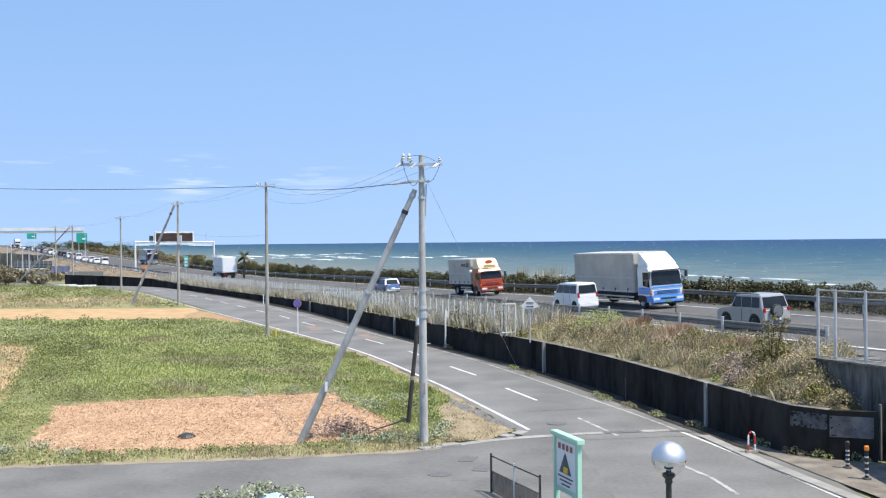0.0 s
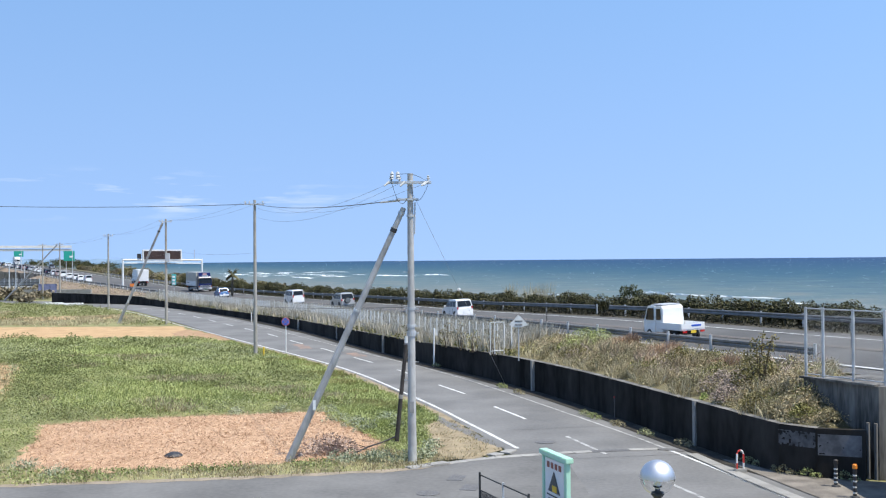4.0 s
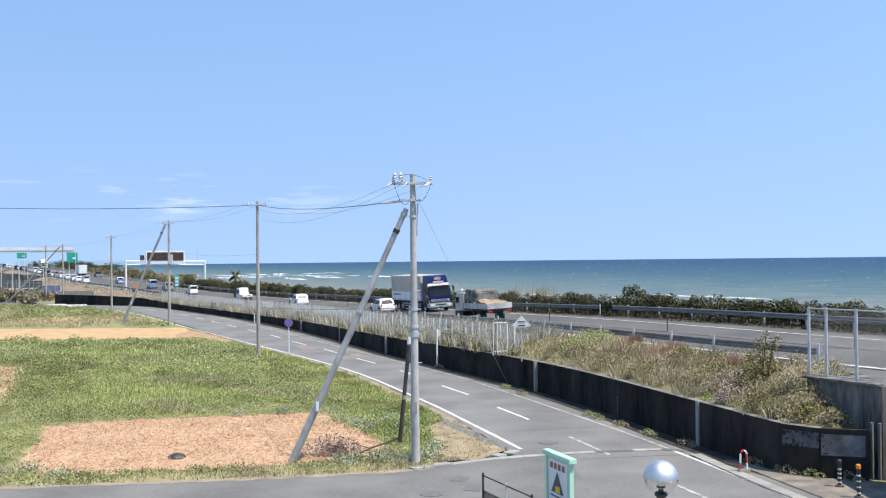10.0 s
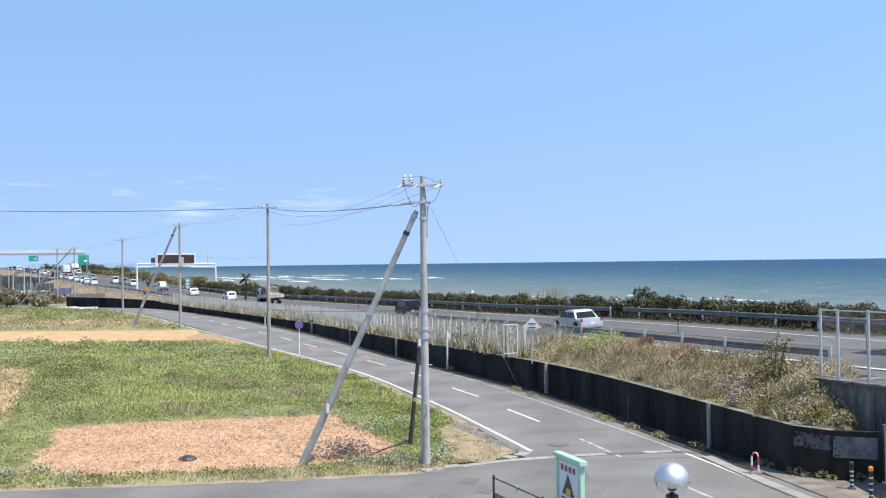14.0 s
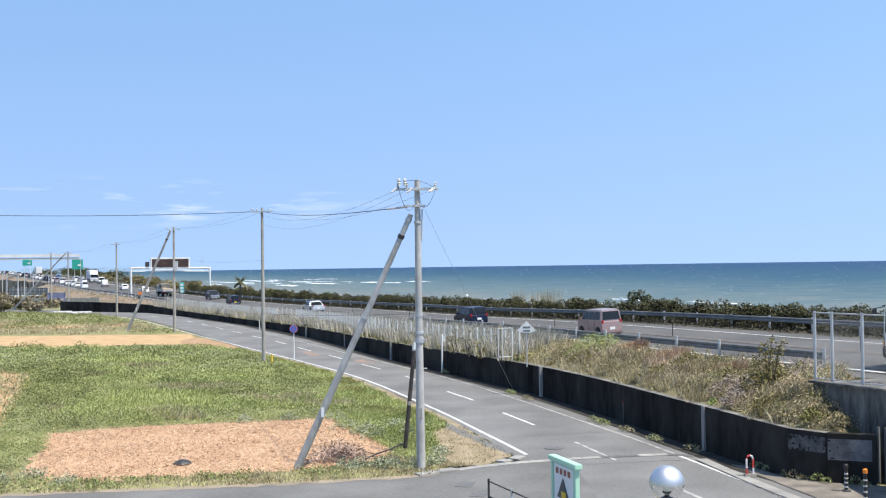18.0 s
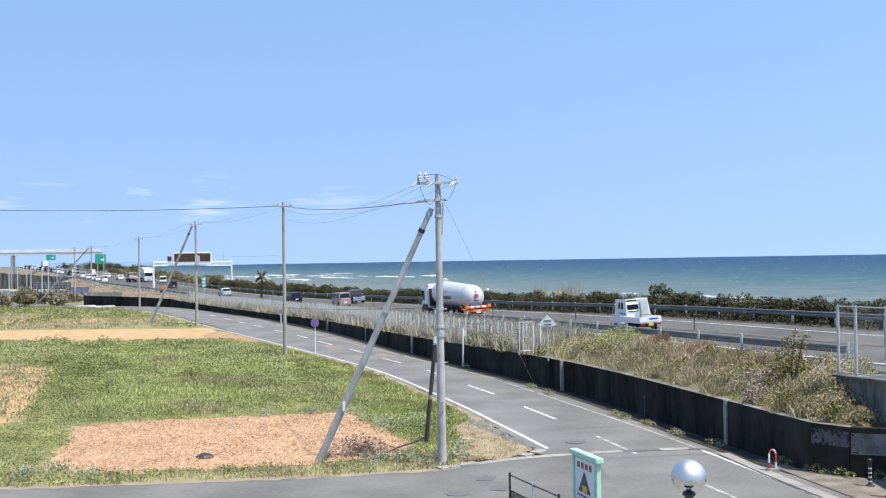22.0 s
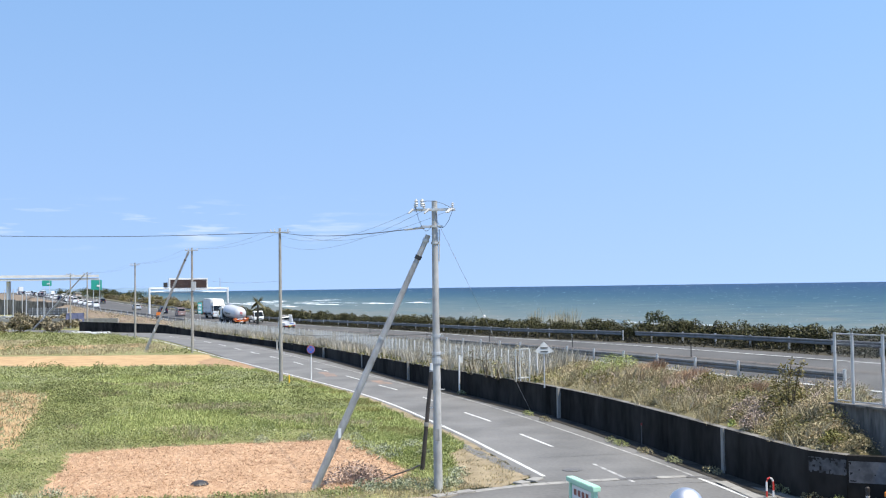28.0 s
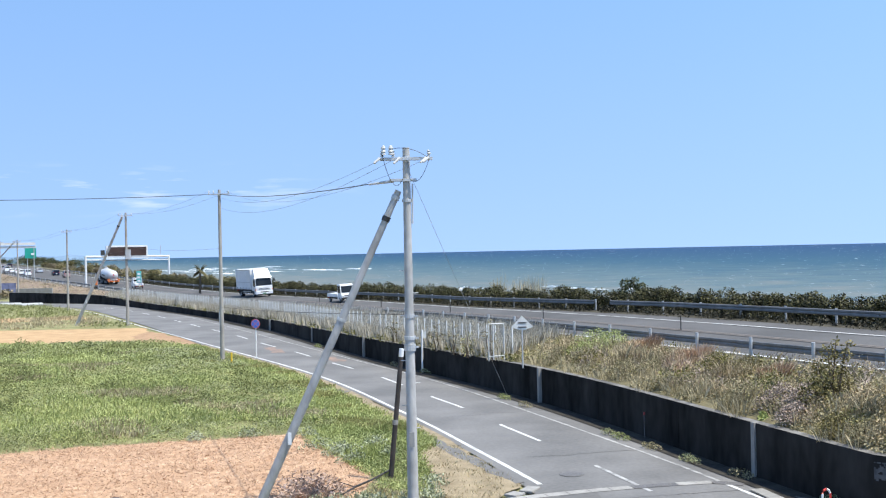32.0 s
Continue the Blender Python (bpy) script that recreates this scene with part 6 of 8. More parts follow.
# reed screen where the hedge ends
t = thing("reed_screen", label="low brown reed screen behind the far guard rail", category="screen")
REED = mat("reed_brown", (0.16, 0.12, 0.075), (0.27, 0.205, 0.135), 0.9, 2.0, 0.5, fine=22, stretch=(1, 1, 0.3))
for k in range(16):
    p0, p1 = hwy(-30 + k * 4, 49.6, 0), hwy(-26.05 + k * 4, 49.6, 0)
    m_ = p0.lerp(p1, 0.5)
    part("panel", box((m_.x, m_.y, m_.z + 0.62), ((p1 - p0).length, 0.08, 1.3), rz=math.degrees(math.atan2(p1.y - p0.y, p1.x - p0.x))), REED, t)
    part("stake", rod((p0.x, p0.y, p0.z - 0.2), (p0.x, p0.y, p0.z + 1.4), 0.05, None, 6), BARK, t)

# dry weeds on the earth bank
rb = np.random.default_rng(91)
bp_ = []
for k in range(420):
    s_ = rb.uniform(172, 330)
    e_ = edge_n(s_)
    foot_ = max(e_ - 3.5 - 2.0 * hz(s_), 20) if s_ > 175 else e_ - 2.2
    f_ = rb.uniform(0, 1)
    q = hwy(s_, foot_ + (e_ - 1.7 - foot_) * f_, -hz(s_) * (1 - f_) + 0.05)
    bp_.append(tuple(q))
bp_ = np.array(bp_)
stuff("weeds", leaves("bank_weeds", clumps(bp_[:, :2], 16, 0.8, 0.5, 92, bp_[:, 2]), rb.uniform(0.1, 0.24, 420 * 16), TAN, 0.6, 0.3, 92), "dry tan weeds on the earth bank", "weeds")
stuff("weeds", leaves("bank_bushes", clumps(bp_[::4, :2], 40, 1.1, 0.9, 93, bp_[::4, 2]), rb.uniform(0.12, 0.26, 105 * 40), BUSH_L, 0.4, 0.5, 93), "brownish bushes on the earth bank", "weeds")


# ---- foreground at the junction ----
t = thing("notice_board", label="mint green framed notice board with a warning triangle", category="sign")
A, B = Vector((2.96, 28.2, 0)), Vector((3.38, 26.9, 0))
c, L = A.lerp(B, 0.5), (B - A).length
rz = math.degrees(math.atan2(B.y - A.y, B.x - A.x))
ux = (B - A).normalized()
nx = Vector((ux.y, -ux.x, 0))
if nx.dot(Vector((-1, -1, 0))) < 0:
    nx = -nx
for q in (A, B):
    part("post", box((q.x, q.y, 0.92), (0.13, 0.13, 1.85), rz=rz, bevel=0.012), MINT, t)
part("cap", box((c.x, c.y, 1.87), (L + 0.3, 0.22, 0.13), rz=rz, bevel=0.015), MINT, t)
part("backing", box((c.x, c.y, 1.1), (L - 0.12, 0.06, 1.4), rz=rz), MINT, t)
pc = c + nx * 0.04
panel = part("panel", box((pc.x, pc.y, 1.15), (L - 0.22, 0.02, 1.22), rz=rz), WHITE_P, t)


def on_panel(u, z, w, h, m, name="marking", d=0.056):
    q = c + ux * u + nx * d
    return part(name, box((q.x, q.y, z), (w, 0.012, h), rz=rz), m, t)


BROWN_R = paint("faded_red", (0.30, 0.10, 0.07), 0.6)
for k in range(4):
    on_panel(-0.36 + k * 0.24, 1.6, 0.14, 0.15, BROWN_R)
bm = bmesh.new()
q0 = c + nx * 0.056
tri = [q0 + ux * -0.36 + Vector((0, 0, 0.92)), q0 + ux * 0.36 + Vector((0, 0, 0.92)), q0 + Vector((0, 0, 1.46))]
f0 = [bm.verts.new(p) for p in tri]
f1 = [bm.verts.new(p + nx * 0.012) for p in tri]
bm.faces.new(f0)
bm.faces.new(f1[::-1])
for i in range(3):
    bm.faces.new((f0[i], f1[i], f1[(i + 1) % 3], f0[(i + 1) % 3]))
part("warning_triangle", bm, BAR_D, t)
on_panel(0.05, 1.02, 0.26, 0.16, YELLOW_P, "warning_symbol", 0.074)
for k in range(3):
    on_panel(0, 0.82 - k * 0.1, 0.9 - 0.2 * k, 0.035, BAR_D)

t = thing("mesh_fence", label="low black mesh fence at the side road", category="fence")
FP = [Vector((1.28, 29.44, 0)), Vector((1.83, 28.05, 0)), Vector((2.38, 26.69, 0))]
NET = mat("black_net", (0.02, 0.02, 0.02), (0.06, 0.06, 0.058), 0.7, 5, 0.0)
for k, q in enumerate(FP):
    part("post", box((q.x, q.y, 0.54), (0.06, 0.06, 1.1), bevel=0.008), STEEL if k == 1 else NET, t)
for a, b in zip(FP, FP[1:]):
    part("top_rail", rod(a + Vector((0, 0, 1.02)), b + Vector((0, 0, 1.02)), 0.02, None, 8), NET, t)
    part("mid_rail", rod(a + Vector((0, 0, 0.6)), b + Vector((0, 0, 0.6)), 0.015, None, 8), NET, t)
    bm = bmesh.new()
    for k in range(30):
        p = a.lerp(b, k / 30)
        rod(p + Vector((0, 0, 0.03)), p + Vector((0, 0, 0.62)), 0.009, None, 3, bm, False)
    for k in range(14):
        z = 0.05 + k * 0.042
        rod(a + Vector((0, 0, z)), b + Vector((0, 0, z)), 0.006, None, 3, bm, False)
    part("net", bm, NET, t)
t = thing("plastic_sheet", label="crumpled white and blue plastic sheet by the fence", category="sheet")
bm = bmesh.new()
rows_ = []
for i in range(7):
    rows_.append([Vector((2.05 + i * 0.09, 27.3 - i * 0.12 + j * 0.08, 0.12 + 0.16 * abs(noise.noise(Vector((i * 0.7, j * 0.8, 3)))) + 0.02 * j)) for j in range(7)])
part("sheet", sheet(rows_, bm), paint("sheet_blue_white", (0.55, 0.62, 0.70), 0.35), t)

t = thing("globe_lamp", pose(2.84, 13.5, 0), label="globe street lamp with mirrored upper half on a black post", category="street lamp")
part("post", rod((0, 0, 0), (0, 0, 3.9), 0.045, 0.036, 14), DARK, t)
part("collar", lathe([(0.036, 3.88), (0.05, 3.9), (0.045, 3.94), (0.085, 3.985), (0.085, 4.0), (0.035, 4.02), (0.03, 4.06), (0.06, 4.075), (0.06, 4.09), (0, 4.1)], 20), DARK, t)
zc, R = 4.2, 0.222
MIRROR = mat("mirror_dome", (0.58, 0.58, 0.61), (0.66, 0.66, 0.68), 0.5, 2, 0.0, 1.0)
part("dome", lathe([(R * math.cos(a), zc + R * math.sin(a)) for a in [i * math.pi / 24 - 0.03 for i in range(12)]] + [(0, zc + R)], 32), MIRROR, t, "silvered upper half", smooth=True)
gm = bpy.data.materials.new("clear_globe")
gm.use_nodes = True
gp = gm.node_tree.nodes["Principled BSDF"]
gp.inputs["Transmission Weight"].default_value, gp.inputs["Roughness"].default_value, gp.inputs["IOR"].default_value = 1.0, 0.03, 1.05
gp.inputs["Base Color"].default_value = (0.93, 0.94, 0.95, 1)
gl_ = part("clear_bowl", lathe([(R * math.cos(a), zc + R * math.sin(a)) for a in [-math.pi / 2 + 0.62 + i * (math.pi / 2 - 0.64) / 10 for i in range(11)]], 32), gm, t, "clear lower half", smooth=True)
gl_.visible_shadow = False
part("bulb", lathe([(0.03, 4.05), (0.045, 4.1), (0.05, 4.16), (0.03, 4.2), (0, 4.21)], 14), WHITE_P, t)

t = thing("hoop_barrier", pose(9.94, 34.45, 0, 0, 0, 15), label="small red and white hoop barrier", category="barrier")
hp = [(-0.12, 0, 0), (-0.12, 0, 0.15), (-0.12, 0, 0.3), (-0.12, 0, 0.45), (-0.115, 0, 0.59), (-0.08, 0, 0.67), (0, 0, 0.71), (0.08, 0, 0.67), (0.115, 0, 0.59), (0.12, 0, 0.45), (0.12, 0, 0.3), (0.12, 0, 0.15), (0.12, 0, 0)]
for i in range(0, 12, 2):
    part("red_band" if i % 4 == 0 else "white_band", tube(hp[i:i + 3], 0.03, 10), RED_P if i % 4 == 0 else WHITE_P, t)
part("foot", box((0, 0, 0.05), (0.42, 0.16, 0.12), bevel=0.02), CONC, t)
for x, y, h, c in ((12.14, 32.06, 0.82, BROWN_PIPE), (12.12, 30.56, 0.97, LAMP_O)):
    t = thing("bollard", pose(x, y, 0.02), label="black and white banded bollard with a coloured cap", category="bollard", group="bollards by the underpass")
    part("shaft", rod((0, 0, 0), (0, 0, h - 0.14), 0.055, None, 12), DARK, t)
    for k in range(4):
        z = 0.12 + k * (h - 0.3) / 4
        part("white_band", rod((0, 0, z), (0, 0, z + 0.045), 0.057, None, 12), FENCE_W, t)
    part("cap", lathe([(0.055, h - 0.14), (0.07, h - 0.13), (0.07, h - 0.03), (0.04, h), (0, h)], 12), c, t)
    part("base", lathe([(0.14, 0), (0.13, 0.03), (0.06, 0.06)], 14), DARK, t)
# painted-over patches on the wall
PALE_D = mat("worn_wash", (0.035, 0.035, 0.037), (0.125, 0.125, 0.13), 0.85, 2.5, 0.1, fine=6)
PALE = mat("pale_wash", (0.08, 0.08, 0.085), (0.19, 0.19, 0.20), 0.85, 2.5, 0.1, fine=6)


def wash(p0, p1, z0, z1, seed, limit, cell=0.035):
    """Blotchy old paint on an upright face from p0 to p1: only the cells that a noise keeps."""
    bm = bmesh.new()
    a, b = Vector((p0[0], p0[1], 0)), Vector((p1[0], p1[1], 0))
    d = (b - a).normalized()
    off = Vector((d.y, -d.x, 0)) * 0.012
    nx, nz = int((b - a).length / cell), int((z1 - z0) / cell)
    for i in range(nx):
        for j in range(nz):
            edge = min(i, nx - 1 - i, j, nz - 1 - j)
            if noise.noise(Vector((i * 0.33, j * 0.33, seed))) + (0.0 if edge > 1 else -0.25) + (0.15 if noise.noise(Vector((i * 0.09, j * 0.12, seed + 4))) > 0 else -0.1) < limit:
                continue
            q = a + d * (i * cell) + off
            r = a + d * ((i + 1) * cell) + off
            za, zb = z0 + j * cell, z0 + (j + 1) * cell
            bm.faces.new([bm.verts.new(v) for v in ((q.x, q.y, za), (r.x, r.y, za), (r.x, r.y, zb), (q.x, q.y, zb))])
    return bm


wa, wb = WALL[0], WALL[1]
tagged(part("painted_patch", wash((wb.x, wb.y), (wa.x, wa.y), 0.92, 1.42, 3, -0.34), PALE_D), "blotchy pale paint wash on the retaining wall", "paint", kind="stuff")
tagged(part("painted_patch", wash((12.1, 33.43), (13.3, 32.94), 0.72, 1.4, 8, -0.62), PALE), "pale grey paint wash on the end of the wall", "paint", kind="stuff")
# things on the bare plot
t = thing("rubbish", pose(-9.33, 38.45, -0.04), label="flat black plastic thing lying on the straw", category="rubbish")
part("body", lathe([(0, 0.16), (0.12, 0.15), (0.25, 0.1), (0.34, 0.03), (0.3, 0.0), (0, 0.0)], 9), DARK, t)
STRAW_P = leafmat("pinkish_dry_leaves", (0.24, 0.165, 0.13), (0.56, 0.42, 0.34))
t = thing("brush_heap", label="heap of dry brown twigs and weeds", category="brushwood")
rg = random.Random(5)
for k in range(70):
    x, y = -3.7 + rg.gauss(0, 0.42), 38.6 + rg.gauss(0, 0.35)
    a, l = rg.uniform(0, 6.28), rg.uniform(0.3, 0.7)
    part("twig", rod((x, y, 0.03 + rg.uniform(0, 0.1)), (x + l * math.cos(a), y + l * math.sin(a), rg.uniform(0.1, 0.5)), 0.012, 0.006, 4), BROWN_PIPE if k % 3 == 0 else MAUVE, t)
stuff("weeds", leaves("brush_leaves", clumps(np.array([[-3.7, 38.6], [-4.1, 38.7], [-3.3, 38.8], [-3.8, 39.0], [-3.2, 38.5], [-4.3, 38.4]]), 230, 0.55, 0.75, 60), np.random.default_rng(60).uniform(0.06, 0.18, 1380), STRAW_P, 0.4, 0.3, 60), "dry brown leaves in the brush heap", "brushwood")
t = thing("branch", label="long dark bare branch lying on the plot", category="branch")
part("stem", tube([(-2.8, 38.2, 0.06), (-2.4, 39.0, 0.12), (-1.9, 39.9, 0.14), (-1.4, 40.9, 0.2)], 0.032, 7), BROWN_PIPE, t)
part("twig", rod((-2.4, 39.0, 0.1), (-2.9, 39.3, 0.2), 0.02, 0.01, 5), BROWN_PIPE, t)
# heap of weeds with a tarpaulin at the near side of the side road
leafy("shrub", -5.1, 28.45, -0.05, [(0, 0, 0.12, 0.55), (1.0, 0, 0.1, 0.5), (-1.0, -0.1, 0.08, 0.5), (0.3, 0.3, 0.25, 0.4)], 1700, 0.11, SILVER, "grey-green weed heap beside the side road", "shrub", 301, 6)
t = thing("tarpaulin", label="crumpled pale blue tarpaulin on the weed heap", category="tarpaulin")
rows_ = []
for i in range(11):
    rows_.append([Vector((-5.4 + i * 0.19, 27.55 + j * 0.1, 0.24 + 0.22 * noise.noise(Vector((i * 0.45, j * 0.5, 1.7))) - 0.03 * abs(i - 5))) for j in range(9)])
part("sheet", sheet(rows_), paint("tarp_pale_blue", (0.42, 0.55, 0.68), 0.4), t)


# ---- surf ----
FOAM = mat("sea_foam", (0.62, 0.66, 0.66), (0.85, 0.87, 0.87), 0.8, 0.6, 0.3, fine=4)


def foam_strip(length, width, seed, height=0.5):
    """A ragged low ridge of foam, long along y."""
    n = max(6, int(length / 1.5))
    rows_ = []
    for i in range(n + 1):
        y = length * (i / n - 0.5)
        env = math.sin(math.pi * i / n) ** 0.5 if 0 < i < n else 0.04
        w = width * env * max(0.05, 0.35 + 1.5 * noise.noise(Vector((i * 0.45, seed * 3.1, 0))))
        off = width * 1.6 * noise.noise(Vector((i * 0.22, seed * 1.7, 5)))
        h = height * env * (0.5 + 0.8 * abs(noise.noise(Vector((i * 0.5, seed, 9)))))
        rows_.append([Vector((off - w, y, 0.02)), Vector((off - w * 0.4, y, h)), Vector((off + w * 0.3, y, h * 0.6)), Vector((off + w, y, 0.02))])
    return sheet(rows_)


BREAKERS = []
rg = random.Random(12)
ROT = math.degrees(math.atan2(0.4305, 0.9026))
for k in range(56):
    left = k % 2 == 0
    if left:
        s, n, L, w = rg.uniform(600, 860), rg.uniform(150, 300), rg.uniform(20, 75), rg.uniform(1.2, 4.0)
    else:
        s, n, L, w = rg.uniform(20, 330), rg.uniform(85, 185), rg.uniform(6, 24), rg.uniform(0.5, 1.3)
    t = thing("breaking_wave", label="white breaking wave near the shore", category="wave", group="surf")
    part("foam", foam_strip(L, w, k, rg.uniform(0.3, 0.8)), FOAM, t)
    BREAKERS.append((t, s, n, rg.uniform(0.5, 1.3), rg.uniform(-4, 4)))
rgn = np.random.default_rng(77)
bm = bmesh.new()
for k in range(3000):
    d = 240 * (16 ** rgn.uniform())
    az = math.radians(rgn.uniform(-22, 36))
    x, y = d * math.sin(az), d * math.cos(az)
    if NX * x + NY * y < 130:
        continue
    l, w = rgn.uniform(0.25, 1.6) ** 1.9 * 0.9 * (d / 700) ** 0.8, rgn.uniform(0.08, 0.34) * (d / 700) ** 0.9
    v = [bm.verts.new((x + a * l * UX + b * w * NX, y + a * l * UY + b * w * NY, SEA_Z + c * min(1, w))) for a, b, c in ((-1, 0, 0.05), (-0.3, -0.8, 0.15), (0.5, -0.5, 0.3), (1, 0.1, 0.05), (0.3, 0.7, 0.35), (-0.5, 0.6, 0.3))]
    bm.faces.new(v)
tagged(part("whitecaps", bm, mat("thin_foam", (0.36, 0.42, 0.44), (0.72, 0.75, 0.76), 0.8, 0.02, 0.0, fine=0.4)), "small scattered whitecaps on the open sea", "waves", kind="stuff")


# ---- vehicles ----
def side_body(prof, hw, bevel=0.04):
    """A body from its side outline (y forward, z up), half as wide as hw(z) tells."""
    bm = bmesh.new()
    a = [bm.verts.new((-hw(z), y, z)) for y, z in prof]
    b = [bm.verts.new((hw(z), y, z)) for y, z in prof]
    bm.faces.new(a)
    bm.faces.new(b[::-1])
    n = len(prof)
    for i in range(n):
        j = (i + 1) % n
        bm.faces.new((a[i], b[i], b[j], a[j]))
    if bevel:
        bmesh.ops.bevel(bm, geom=bm.edges[:], offset=bevel, segments=2, affect='EDGES', clamp_overlap=True)
    return bm


def side_panel(pts, hw, side, d=0.012):
    bm = bmesh.new()
    o = [bm.verts.new((side * (hw(z) + d), y, z)) for y, z in pts]
    i = [bm.verts.new((side * (hw(z) - d), y, z)) for y, z in pts]
    bm.faces.new(o)
    bm.faces.new(i[::-1])
    n = len(pts)
    for k in range(n):
        j = (k + 1) % n
        bm.faces.new((o[k], i[k], i[j], o[j]))
    return bm


def cross_panel(p0, p1, w0, w1, d=0.014):
    """A pane across the vehicle from edge p0 to edge p1 (y, z), w0 and w1 wide in half."""
    dy, dz = p1[0] - p0[0], p1[1] - p0[1]
    k = math.hypot(dy, dz)
    ny, nz = dz / k, -dy / k
    bm = bmesh.new()
    o, i = [], []
    for (y, z), w, s in ((p0, w0, -1), (p0, w0, 1), (p1, w1, 1), (p1, w1, -1)):
        o.append(bm.verts.new((s * w, y + ny * d, z + nz * d)))
        i.append(bm.verts.new((s * w, y - ny * d, z - nz * d)))
    bm.faces.new(o)
    bm.faces.new(i[::-1])
    for a in range(4):
        b = (a + 1) % 4
        bm.faces.new((o[a], i[a], i[b], o[b]))
    return bm


def wheel(t, x, y, r, w=0.2, rim=None):
    wob = part("wheel", lathe([(r * 0.62, -w / 2), (r * 0.93, -w / 2), (r, -w * 0.36), (r, w * 0.36), (r * 0.93, w / 2), (r * 0.62, w / 2)], 20), TYRE, t)
    wob.matrix_basis = pose(x, y, r, 0, 90, 0)
    part("rim", lathe([(0, -w * 0.42), (r * 0.2, -w * 0.42), (r * 0.5, -w * 0.3), (r * 0.64, -w * 0.5), (r * 0.64, w * 0.5), (r * 0.5, w * 0.3), (r * 0.2, w * 0.42), (0, w * 0.42)], 14), rim or RIM, wob)
    return wob


def arch(sd, x, y, r):
    """The dark half-round opening over a wheel."""
    bm = bmesh.new()
    ring = [(y + math.cos(a) * r * 1.2, r + math.sin(a) * r * 1.2) for a in (math.pi * k / 12 for k in range(13))]
    out = [bm.verts.new((sd * (x + 0.012), p, q)) for p, q in ring]
    inn = [bm.verts.new((sd * (x - 0.03), p, q)) for p, q in ring]
    bm.faces.new(out)
    bm.faces.new(inn[::-1])
    for k in range(13):
        j = (k + 1) % 13
        bm.faces.new((out[k], inn[k], inn[j], out[j]))
    bmesh.ops.recalc_face_normals(bm, faces=bm.faces[:])
    return bm


